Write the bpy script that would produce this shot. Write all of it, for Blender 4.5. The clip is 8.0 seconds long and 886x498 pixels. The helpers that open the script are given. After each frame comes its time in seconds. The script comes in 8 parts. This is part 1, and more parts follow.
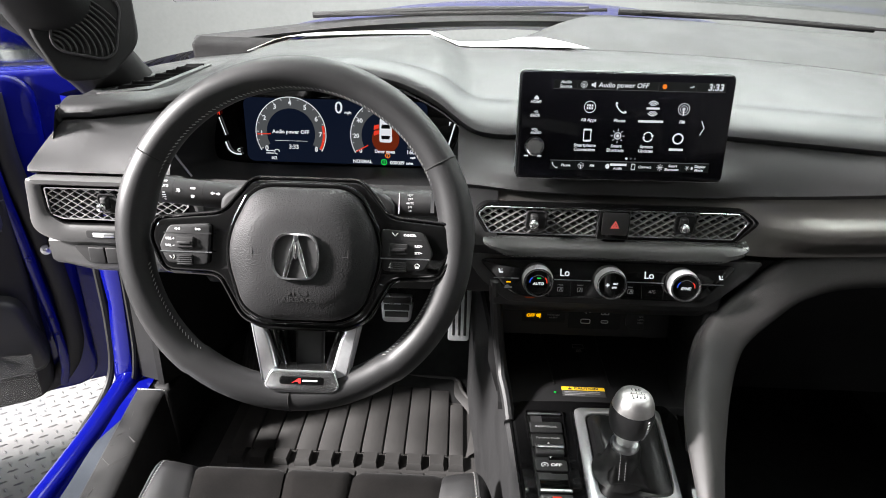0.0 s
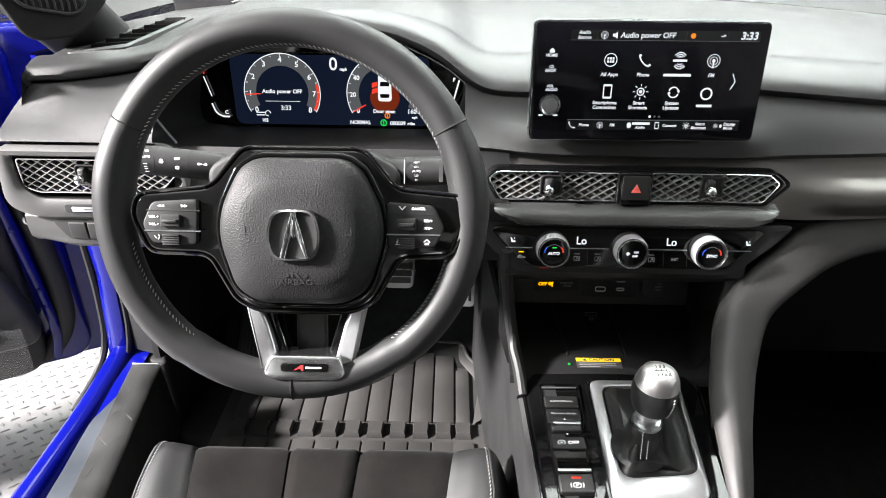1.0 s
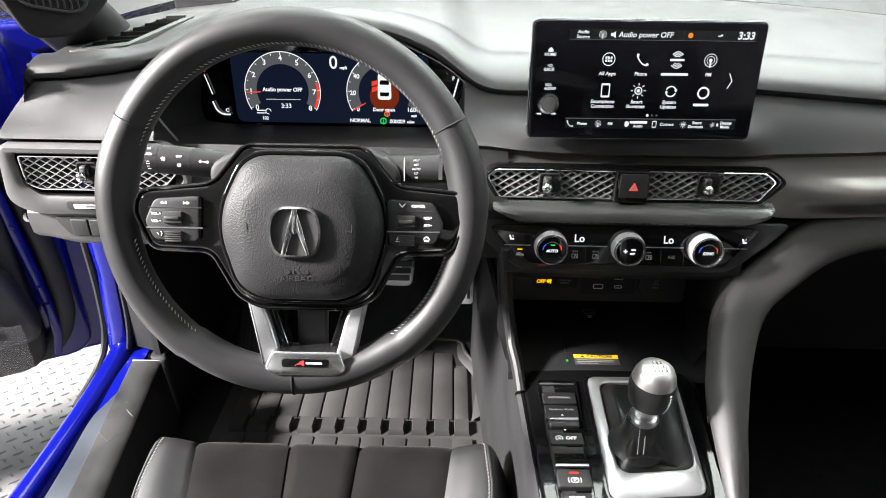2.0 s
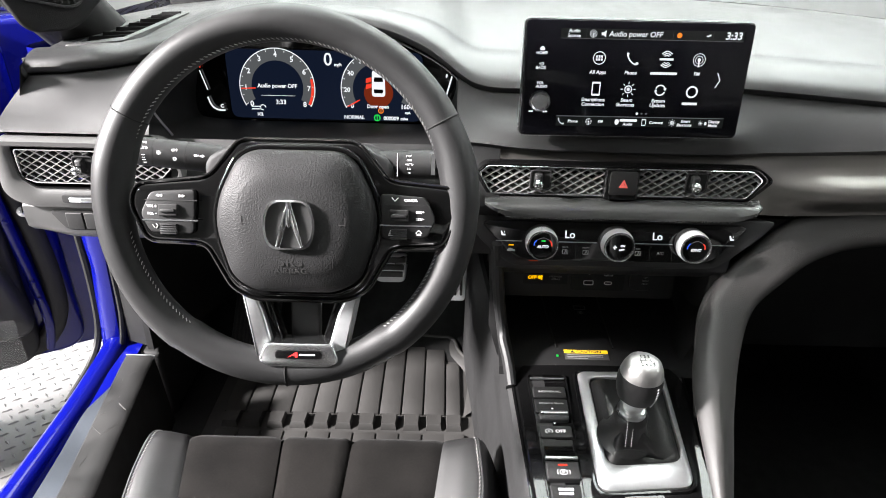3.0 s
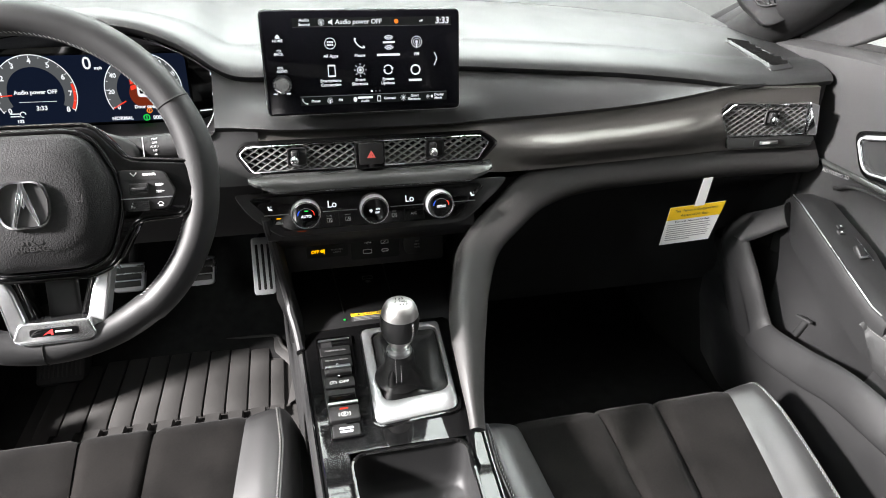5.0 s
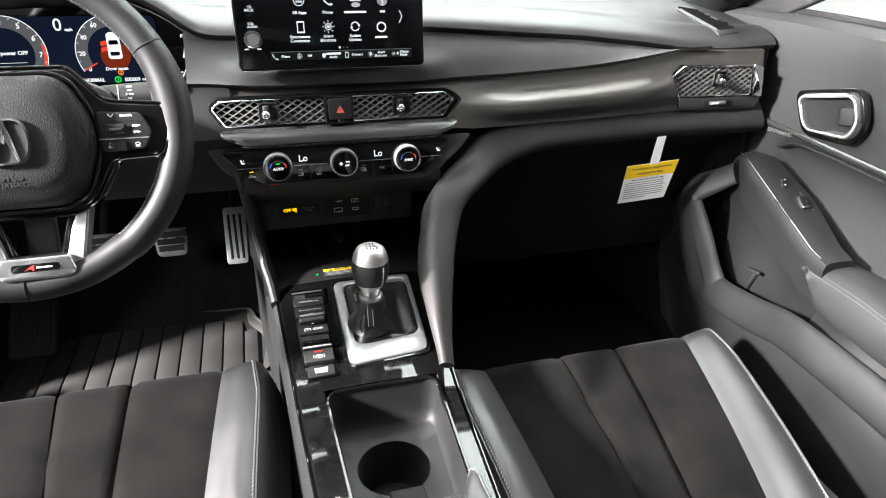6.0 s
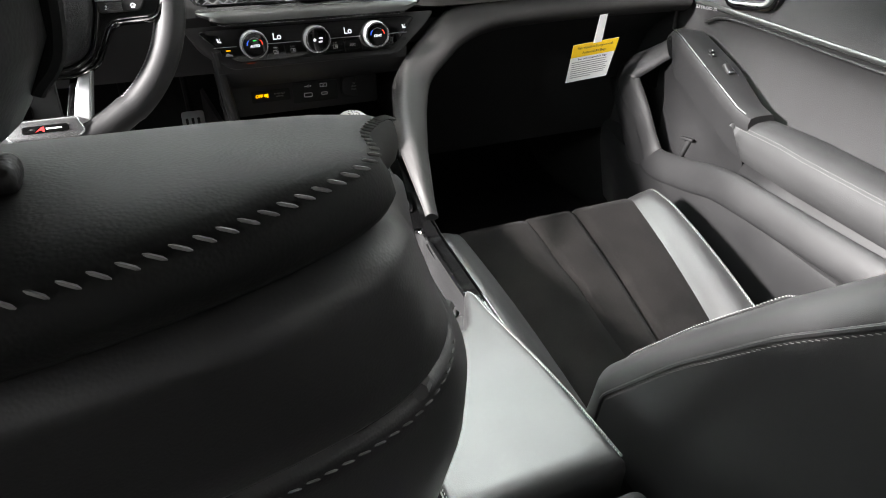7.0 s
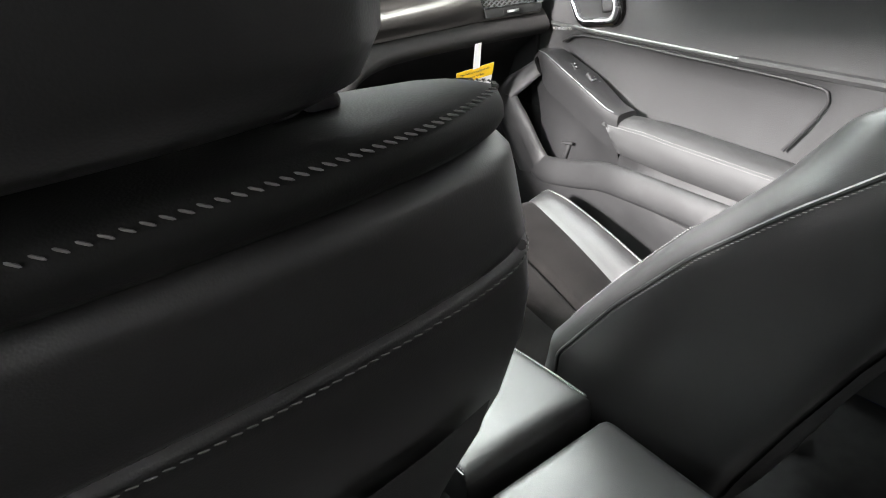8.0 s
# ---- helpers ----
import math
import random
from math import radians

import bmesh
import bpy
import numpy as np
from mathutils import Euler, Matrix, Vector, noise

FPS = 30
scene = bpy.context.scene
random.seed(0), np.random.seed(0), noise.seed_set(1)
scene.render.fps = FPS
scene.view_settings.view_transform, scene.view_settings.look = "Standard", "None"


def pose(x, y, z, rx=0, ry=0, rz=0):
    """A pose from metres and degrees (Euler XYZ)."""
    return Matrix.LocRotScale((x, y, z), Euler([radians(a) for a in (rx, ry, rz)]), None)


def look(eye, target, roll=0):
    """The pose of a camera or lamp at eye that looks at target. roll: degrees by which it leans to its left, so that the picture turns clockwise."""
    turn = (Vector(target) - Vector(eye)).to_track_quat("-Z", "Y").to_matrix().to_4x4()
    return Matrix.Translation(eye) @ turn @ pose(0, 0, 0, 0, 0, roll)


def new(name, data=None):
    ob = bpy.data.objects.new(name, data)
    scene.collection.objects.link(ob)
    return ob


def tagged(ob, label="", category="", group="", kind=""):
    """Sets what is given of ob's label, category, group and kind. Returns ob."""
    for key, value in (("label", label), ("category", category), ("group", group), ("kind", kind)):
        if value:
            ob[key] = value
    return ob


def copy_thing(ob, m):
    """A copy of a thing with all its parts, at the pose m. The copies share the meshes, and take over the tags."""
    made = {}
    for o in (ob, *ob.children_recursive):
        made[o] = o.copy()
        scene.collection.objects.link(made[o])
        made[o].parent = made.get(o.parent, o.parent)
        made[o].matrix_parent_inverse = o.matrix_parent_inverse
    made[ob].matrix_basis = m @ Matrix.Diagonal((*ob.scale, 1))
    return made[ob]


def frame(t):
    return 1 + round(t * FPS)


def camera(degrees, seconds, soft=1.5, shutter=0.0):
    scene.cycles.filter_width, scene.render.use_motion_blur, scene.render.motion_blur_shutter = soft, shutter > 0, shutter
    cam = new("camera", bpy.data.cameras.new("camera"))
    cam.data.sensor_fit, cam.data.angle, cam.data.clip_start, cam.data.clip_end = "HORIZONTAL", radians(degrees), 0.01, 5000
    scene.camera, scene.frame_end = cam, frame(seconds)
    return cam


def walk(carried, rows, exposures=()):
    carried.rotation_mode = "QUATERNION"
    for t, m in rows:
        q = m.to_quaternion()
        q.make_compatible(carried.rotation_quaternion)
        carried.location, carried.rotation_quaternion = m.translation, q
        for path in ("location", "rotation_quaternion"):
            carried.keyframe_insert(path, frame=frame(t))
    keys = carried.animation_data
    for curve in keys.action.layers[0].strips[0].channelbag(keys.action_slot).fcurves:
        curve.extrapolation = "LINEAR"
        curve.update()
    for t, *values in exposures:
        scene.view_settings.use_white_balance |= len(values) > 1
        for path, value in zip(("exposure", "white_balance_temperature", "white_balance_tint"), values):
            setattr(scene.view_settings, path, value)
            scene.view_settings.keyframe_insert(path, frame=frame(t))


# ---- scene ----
cam = camera(70.2, 8.0, 0.95)
PATH = [
    (0, (-0.206, 0.258, 1.172), (-0.241, 2.084, 0.357), 1.5),
    (0.5, (-0.218, 0.305, 1.175), (-0.254, 2.084, 0.261), 0.7),
    (1, (-0.223, 0.318, 1.166), (-0.24, 2.079, 0.218), 0.7),
    (1.5, (-0.224, 0.314, 1.168), (-0.238, 2.073, 0.216), 0.8),
    (3, (-0.222, 0.3, 1.168), (-0.214, 2.058, 0.215), 1.5),
    (3.5, (-0.196, 0.271, 1.171), (-0.121, 2.04, 0.241), 1.2),
    (4, (-0.157, 0.237, 1.167), (0.046, 2.008, 0.26), 1.5),
    (4.5, (-0.12, 0.206, 1.161), (0.231, 1.958, 0.263), 1.6),
    (4.7, (-0.109, 0.193, 1.157), (0.28, 1.938, 0.26), 1.4),
    (5.8, (-0.099, 0.126, 1.118), (0.398, 1.852, 0.24), 1.0),
    (6, (-0.114, 0.108, 1.105), (0.402, 1.82, 0.211), 1.3),
    (6.5, (-0.151, 0.073, 1.058), (0.483, 1.682, 0.053), 0.0),
    (6.8, (-0.19, 0.039, 1.044), (0.49, 1.608, 0.007), 0.3),
    (7, (-0.225, 0.01, 1.038), (0.471, 1.564, -0.011), 0.9),
    (7.2, (-0.25, -0.012, 1.033), (0.503, 1.527, 0.001), 2.0),
    (7.5, (-0.274, -0.037, 1.023), (0.563, 1.499, 0.053), 0.2),
    (7.7, (-0.289, -0.041, 1.024), (0.624, 1.469, 0.084), -1.6),
    (8, (-0.326, -0.037, 1.038), (0.699, 1.404, 0.103), -3.5),
]
walk(cam, [(t, look(eye, target, roll)) for t, eye, target, roll in PATH],
     exposures=((0, -0.28), (0.5, -0.06), (1.0, 0.08), (4.0, 0.10), (4.5, 0.12), (6.0, 0.22), (6.5, 0.44), (7.0, 0.40), (7.5, 0.60), (8.0, 0.68)))

# ---- world and lamps: a white photo bay with a ceiling panel, a side panel and added fills ----
world = bpy.data.worlds.new("bay_world")
scene.world = world
world.use_nodes = True
world.node_tree.nodes["Background"].inputs[0].default_value = (0.9, 0.95, 1.0, 1)
world.node_tree.nodes["Background"].inputs[1].default_value = 0.045


def panel_lamp(name, where, target, w, h, watts, colour=(1.0, 0.995, 0.985)):
    data = bpy.data.lights.new(name, "AREA")
    data.shape, data.size, data.size_y, data.energy, data.color = "RECTANGLE", w, h, watts, colour
    ob = new(name, data)
    ob.matrix_world = look(where, target)
    return ob


panel_lamp("ceiling_fill_lamp", (0.3, 3.0, 3.2), (0.3, 2.95, 0.0), 5.0, 3.2, 450, (0.95, 1.0, 0.975))
panel_lamp("side_panel_lamp", (-3.2, 0.34, 2.32), (0.1, 0.65, 0.6), 0.36, 0.36, 1300, (1.0, 0.955, 0.95))
# Unseen fills added right, rear left and rear to lift the cabin.
panel_lamp("ceiling_fill_lamp", (3.4, 0.6, 3.1), (1.2, 0.6, 0.6), 1.8, 4.0, 30, (0.95, 1.0, 0.975))
panel_lamp("ceiling_fill_lamp", (-3.6, -1.35, 2.5), (0.4, 0.2, 0.7), 0.5, 0.5, 60, (0.93, 1.0, 0.975))
panel_lamp("ceiling_fill_lamp", (0.0, -3.4, 3.2), (0.0, -1.6, 0.6), 4.0, 1.8, 9, (0.95, 1.0, 0.975))

# ---- materials ----
def mat(name, colour, rough=0.5, metal=0.0, vary=0.12, vary_scale=9.0, grain=0.0, grain_scale=900.0,
        grain_kind="voronoi", rough_vary=0.08, sheen=0.0, coat=0.0, spec=0.5, coat_rough=0.05):
    m = bpy.data.materials.new(name)
    m.use_nodes = True
    nt = m.node_tree
    n, l = nt.nodes, nt.links
    b = n["Principled BSDF"]
    b.inputs["Metallic"].default_value = metal
    b.inputs["Specular IOR Level"].default_value = spec
    b.inputs["Sheen Weight"].default_value = sheen
    b.inputs["Coat Weight"].default_value = coat
    b.inputs["Coat Roughness"].default_value = coat_rough
    tc = n.new("ShaderNodeTexCoord")
    big = n.new("ShaderNodeTexNoise")
    big.inputs["Scale"].default_value, big.inputs["Detail"].default_value = vary_scale, 6
    l.new(tc.outputs["Object"], big.inputs["Vector"])
    fine = n.new("ShaderNodeTexNoise")
    fine.inputs["Scale"].default_value, fine.inputs["Detail"].default_value = vary_scale * 28, 3
    l.new(tc.outputs["Object"], fine.inputs["Vector"])
    mix = n.new("ShaderNodeMath")
    mix.operation = "MULTIPLY_ADD"
    mix.inputs[1].default_value = 0.4
    l.new(fine.outputs["Fac"], mix.inputs[0])
    l.new(big.outputs["Fac"], mix.inputs[2])
    ramp = n.new("ShaderNodeMapRange")
    ramp.inputs["From Min"].default_value, ramp.inputs["From Max"].default_value = 0.4, 1.0
    ramp.inputs["To Min"].default_value, ramp.inputs["To Max"].default_value = 1 - vary, 1 + vary
    l.new(mix.outputs[0], ramp.inputs["Value"])
    col = n.new("ShaderNodeMix")
    col.data_type, col.blend_type = "RGBA", "MULTIPLY"
    col.inputs["Factor"].default_value = 1.0
    col.inputs["A"].default_value = (*colour, 1)
    l.new(ramp.outputs[0], col.inputs["B"])
    l.new(col.outputs["Result"], b.inputs["Base Color"])
    rr = n.new("ShaderNodeMapRange")
    rr.inputs["From Min"].default_value, rr.inputs["From Max"].default_value = 0.3, 0.7
    rr.inputs["To Min"].default_value, rr.inputs["To Max"].default_value = max(0.02, rough - rough_vary), min(1, rough + rough_vary)
    l.new(big.outputs["Fac"], rr.inputs["Value"])
    l.new(rr.outputs[0], b.inputs["Roughness"])
    if grain:
        if grain_kind == "voronoi":
            g = n.new("ShaderNodeTexVoronoi")
            g.feature = "SMOOTH_F1"
            g.inputs["Scale"].default_value = grain_scale
            out = g.outputs["Distance"]
        else:
            g = n.new("ShaderNodeTexNoise")
            g.inputs["Scale"].default_value, g.inputs["Detail"].default_value = grain_scale, 4
            out = g.outputs["Fac"]
        l.new(tc.outputs["Object"], g.inputs["Vector"])
        bump = n.new("ShaderNodeBump")
        bump.inputs["Strength"].default_value, bump.inputs["Distance"].default_value = grain, 0.0006
        l.new(out, bump.inputs["Height"])
        l.new(bump.outputs["Normal"], b.inputs["Normal"])
    return m


def glow(name, colour, strength):
    m = bpy.data.materials.new(name)
    m.use_nodes = True
    b = m.node_tree.nodes["Principled BSDF"]
    b.inputs["Base Color"].default_value = (0.004, 0.004, 0.004, 1)
    b.inputs["Specular IOR Level"].default_value = 0.0
    b.inputs["Emission Color"].default_value = (*colour, 1)
    b.inputs["Emission Strength"].default_value = strength
    return m


VINYL = mat("soft_black_vinyl", (0.021, 0.021, 0.0213), 0.46, spec=0.42, grain=0.30, grain_scale=1900)
DASHTOP = mat("grained_dash_vinyl", (0.0125, 0.0128, 0.013), 0.43, spec=0.72, grain=0.32, grain_scale=1600, coat=0.12, coat_rough=0.45)
SHELF = mat("matt_shelf_vinyl", (0.016, 0.0164, 0.0166), 0.62, spec=0.5, grain=0.32, grain_scale=1600)
DOOR_VINYL = mat("soft_black_door_vinyl", (0.026, 0.0262, 0.0264), 0.58, spec=0.25, grain=0.35, grain_scale=1000)
BAY_BLACK = mat("deep_black_plastic", (0.006, 0.006, 0.0062), 0.6, grain=0.2, grain_scale=1400, spec=0.3)
PILLAR = mat("matt_pillar_trim", (0.008, 0.008, 0.0082), 0.62, spec=0.2, grain=0.3, grain_scale=1200)
BOOT_LEATHER = mat("soft_boot_leather", (0.0065, 0.0065, 0.0066), 0.38, grain=0.2, grain_scale=1500, spec=0.5)
KNEE_VINYL = mat("padded_knee_vinyl", (0.026, 0.025, 0.0245), 0.5, grain=0.35, grain_scale=1000, spec=0.28)
TRIM_GREY = mat("light_grey_moulded_trim", (0.055, 0.0545, 0.054), 0.42, grain=0.15, grain_scale=1500)
LEATHER = mat("black_leather", (0.015, 0.015, 0.0152), 0.42, grain=0.10, grain_scale=1500, spec=0.7, coat=0.28, coat_rough=0.30)
RIM_LEATHER = mat("smooth_rim_leather", (0.012, 0.012, 0.0123), 0.46, spec=0.32, grain=0.06, grain_scale=1800)
# Darker than LEATHER: the roof's shade on the cap is put into its colour.
CAP_SHADED = mat("matt_shaded_cap_leather", (0.0068, 0.007, 0.0067), 0.62, grain=0.12, grain_scale=1500, spec=0.22)
SEAT_THREAD = mat("dull_grey_thread", (0.14, 0.14, 0.135), 0.85, vary=0.25)
SUEDE = mat("black_suede", (0.0058, 0.0053, 0.0050), 0.95, vary=0.9, vary_scale=13, grain=0.35, grain_scale=1800, grain_kind="noise", sheen=0.025, spec=0.06)
PLASTIC = mat("matt_black_plastic", (0.0115, 0.0115, 0.0118), 0.55, spec=0.38, grain=0.3, grain_scale=1400)
PLASTIC_GREY = mat("grey_moulded_plastic", (0.0135, 0.0135, 0.0138), 0.5, spec=0.36, grain=0.25, grain_scale=1200)
AIRBAG = mat("pebbled_airbag_cover", (0.0125, 0.0125, 0.0128), 0.60, spec=0.18, grain=0.7, grain_scale=760)
PIANO = mat("piano_black", (0.003, 0.003, 0.0031), 0.05, rough_vary=0.005, vary=0.05, coat=0.4)
GUNMETAL = mat("dark_brushed_trim", (0.135, 0.128, 0.120), 0.31, metal=0.8, rough_vary=0.01, vary=0.04)
SILVER = mat("satin_silver", (0.50, 0.51, 0.52), 0.30, metal=1.0, rough_vary=0.06)
KNOB_METAL = mat("brushed_knob_metal", (0.58, 0.57, 0.56), 0.40, metal=1.0, rough_vary=0.03)
BRIGHT = mat("bright_satin_metal", (0.74, 0.75, 0.76), 0.24, metal=1.0, rough_vary=0.05)
LEDGE = mat("satin_grey_ledge", (0.085, 0.088, 0.086), 0.24, metal=0.65, rough_vary=0.03)
SPOKE_SILVER = mat("satin_spoke_silver", (0.58, 0.59, 0.60), 0.34, metal=0.9, rough_vary=0.06)
ALLOY = mat("satin_alloy", (0.66, 0.67, 0.675), 0.32, metal=0.65, rough_vary=0.05)
CHROME = mat("chrome", (0.8, 0.81, 0.82), 0.08, metal=1.0, rough_vary=0.03)
CARPET = mat("black_carpet", (0.014, 0.014, 0.014), 1.0, vary=0.4, vary_scale=40, grain=0.9, grain_scale=1200, grain_kind="noise", spec=0.1)
RUBBER = mat("floor_mat_rubber", (0.020, 0.019, 0.018), 0.65, vary=0.35, vary_scale=7, grain=0.4, grain_scale=700, grain_kind="noise")
STITCH = mat("grey_thread", (0.28, 0.28, 0.275), 0.85, vary=0.2)
BLUE = mat("blue_car_paint", (0.0010, 0.0020, 0.085), 0.30, coat=0.45, spec=0.08, vary=0.06)
# Dead black that stands for the shade inside the demister vents.
VENT_SHADE = mat("vent_shade_black", (0.004, 0.004, 0.004), 0.95, spec=0.03)
# Shade in gaps and recesses put into the colour; also for plain black parts.
DARKGAP = mat("shadow_gap_black", (0.006, 0.006, 0.006), 0.9)
HEADLINER = mat("grey_headliner", (0.24, 0.24, 0.235), 0.9, grain=0.4, grain_scale=900, grain_kind="noise")
PAINT_WHITE = mat("white_wall_paint", (0.38, 0.38, 0.375), 0.7, vary=0.04, vary_scale=2)
PAINT_GREY = mat("grey_wall_paint", (0.24, 0.25, 0.245), 0.7, vary=0.12, vary_scale=1.2)
PLATE_FLOOR = mat("white_painted_tread_plate", (0.165, 0.162, 0.16), 0.42, vary=0.12, vary_scale=5, metal=0.0)
SILLPLATE = mat("brushed_sill_plate", (0.075, 0.085, 0.10), 0.40, metal=0.8, grain=0.1, grain_scale=1500, grain_kind="noise")
SILL_COVER = mat("scuffed_sill_cover", (0.011, 0.0108, 0.0106), 0.55, vary=0.6, vary_scale=16, grain=0.4, grain_scale=600, grain_kind="noise", rough_vary=0.14, spec=0.3)
SCUFF = mat("pale_scuff", (0.07, 0.068, 0.066), 0.7)
PAPER = mat("white_paper", (0.8, 0.8, 0.79), 0.75, vary=0.05)
YELLOW = mat("yellow_print", (0.85, 0.55, 0.01), 0.6, vary=0.05)
INK = mat("black_print", (0.03, 0.03, 0.03), 0.6)
INK_GREY = mat("grey_print", (0.35, 0.35, 0.35), 0.7)
LEGEND = mat("white_legend_print", (0.75, 0.75, 0.75), 0.6, vary=0.03)
LEGEND_DIM = mat("dim_legend_print", (0.22, 0.22, 0.22), 0.6, vary=0.03)
RED = mat("red_print", (0.6, 0.02, 0.02), 0.45, vary=0.05)
RED_SOFT = mat("hazard_red", (0.75, 0.12, 0.10), 0.4, vary=0.05)
SCREEN = mat("dark_display_glass", (0.003, 0.003, 0.004), 0.09, rough_vary=0.02, vary=0.03, spec=0.15)
G_WHITE = glow("display_white", (0.93, 0.96, 1.0), 0.95)
G_GREY = glow("display_grey", (0.9, 0.95, 1.0), 0.10)
G_BAR = glow("display_bar", (0.55, 0.7, 0.7), 0.008)
G_RED = glow("display_red", (1.0, 0.06, 0.03), 0.9)
G_DEEP = glow("display_deep_red", (1.0, 0.13, 0.04), 0.16)
G_AMBER = glow("amber_lamp", (1.0, 0.48, 0.0), 1.3)
G_ORANGE = glow("orange_lamp", (1.0, 0.25, 0.02), 1.0)
G_GREEN = glow("green_lamp", (0.02, 0.8, 0.1), 0.8)
G_BLUE = glow("blue_lamp", (0.05, 0.15, 1.0), 0.9)
G_NIGHT = glow("display_blue_black", (0.15, 0.25, 0.6), 0.035)


def glass_mat(name, tint, rough=0.0, ior=1.1):
    m = bpy.data.materials.new(name)
    m.use_nodes = True
    b = m.node_tree.nodes["Principled BSDF"]
    b.inputs["Base Color"].default_value = (*tint, 1)
    b.inputs["Roughness"].default_value = rough
    b.inputs["Transmission Weight"].default_value = 1.0
    b.inputs["IOR"].default_value = ior
    return m


GLASS = glass_mat("window_glass", (0.96, 0.99, 0.98))
FILM = glass_mat("clear_plastic_film", (0.93, 0.95, 0.97), 0.04, 1.35)

# ---- building helpers ----
I4 = Matrix.Identity(4)
IN_WORLD = set()


def face(x, y, z, back=0.0, yaw=0.0, roll=0.0):
    """A frame on a panel: local x to the right, y up the panel, z out of it, towards the rear of the car."""
    return Matrix.Translation((x, y, z)) @ pose(0, 0, 0, 0, 0, yaw) @ pose(0, 0, 0, 90 - back, 0, 0) @ pose(0, 0, 0, 0, 0, roll)


def flat(x, y, z, up=0.0, yaw=0.0):
    """A frame on a level panel: local x right, y ahead, z up; up: degrees by which it climbs ahead."""
    return Matrix.Translation((x, y, z)) @ pose(0, 0, 0, 0, 0, yaw) @ pose(0, 0, 0, up, 0, 0)


def thing(name, label, category, base=(0, 0, 0), m=None, group="", kind=""):
    """A top-level Empty. With m its parts are in m's own frame, else in the world's."""
    ob = new(name)
    ob.empty_display_size = 0.05
    ob.matrix_world = m if m is not None else Matrix.Translation(base)
    if m is None:
        IN_WORLD.add(ob.name)
    return tagged(ob, label, category, group, kind)


def part(name, bm, material, parent=None, label="", sharp=38, kind=""):
    me = bpy.data.meshes.new(name)
    bm.normal_update()
    bm.to_mesh(me)
    bm.free()
    me.materials.append(material)
    me.polygons.foreach_set("use_smooth", [True] * len(me.polygons))
    me.set_sharp_from_angle(angle=radians(sharp))
    ob = new(name, me)
    if parent is not None:
        ob.parent = parent
        top = parent
        while top.parent is not None:
            top = top.parent
        if parent.parent is None and top.name in IN_WORLD:
            ob.matrix_parent_inverse = top.matrix_basis.inverted()
    if label or kind:
        tagged(ob, label=label, kind=kind)
    return ob


def move(bm, m):
    bm.transform(m)
    return bm


def join(*bms):
    out = bms[0]
    for b in bms[1:]:
        me = bpy.data.meshes.new("tmp")
        b.to_mesh(me)
        b.free()
        out.from_mesh(me)
        bpy.data.meshes.remove(me)
    return out


def from_lists(verts, faces):
    bm = bmesh.new()
    vs = [bm.verts.new(v) for v in verts]
    for f in faces:
        try:
            bm.faces.new([vs[i] for i in f])
        except ValueError:
            pass
    return bm


def grid(rows, closed_u=False, closed_v=False, caps=False):
    """rows: equal-length lists of points; u runs along a row, v from row to row."""
    n, m = len(rows), len(rows[0])
    verts = [tuple(p) for r in rows for p in r]
    faces = []
    for i in range(n if closed_v else n - 1):
        for j in range(m if closed_u else m - 1):
            a, b = i * m + j, i * m + (j + 1) % m
            c, d = ((i + 1) % n) * m + (j + 1) % m, ((i + 1) % n) * m + j
            faces.append((a, b, c, d))
    if caps:
        faces.append(tuple(range(m))[::-1])
        faces.append(tuple((n - 1) * m + j for j in range(m)))
    bm = from_lists(verts, faces)
    bmesh.ops.recalc_face_normals(bm, faces=bm.faces)
    return bm


def curve(points, n=40, closed=False):
    """A smooth line through points (Catmull-Rom), n points long."""
    p = [Vector(q) for q in points]
    k = len(p)
    out = []
    spans = k if closed else k - 1
    for i in range(n):
        s = i / (n if closed else n - 1) * spans
        a = min(int(s), spans - 1)
        f = s - a
        if closed:
            q0, q1, q2, q3 = p[(a - 1) % k], p[a % k], p[(a + 1) % k], p[(a + 2) % k]
        else:
            q1, q2 = p[a], p[a + 1]
            q0 = p[a - 1] if a > 0 else q1 * 2 - q2
            q3 = p[a + 2] if a + 2 < k else q2 * 2 - q1
        out.append(0.5 * (2 * q1 + (q2 - q0) * f + (2 * q0 - 5 * q1 + 4 * q2 - q3) * f * f + (3 * q1 - q0 - 3 * q2 + q3) * f ** 3))
    return out


def along(points, step):
    """Points at an even step along a line, each with its direction."""
    out, rest = [], 0.0
    for a, b in zip(points[:-1], points[1:]):
        d = (b - a).length
        if d < 1e-9:
            continue
        s = rest
        while s < d:
            out.append((a + (b - a) * (s / d), (b - a) / d))
            s += step
        rest = s - d
    return out


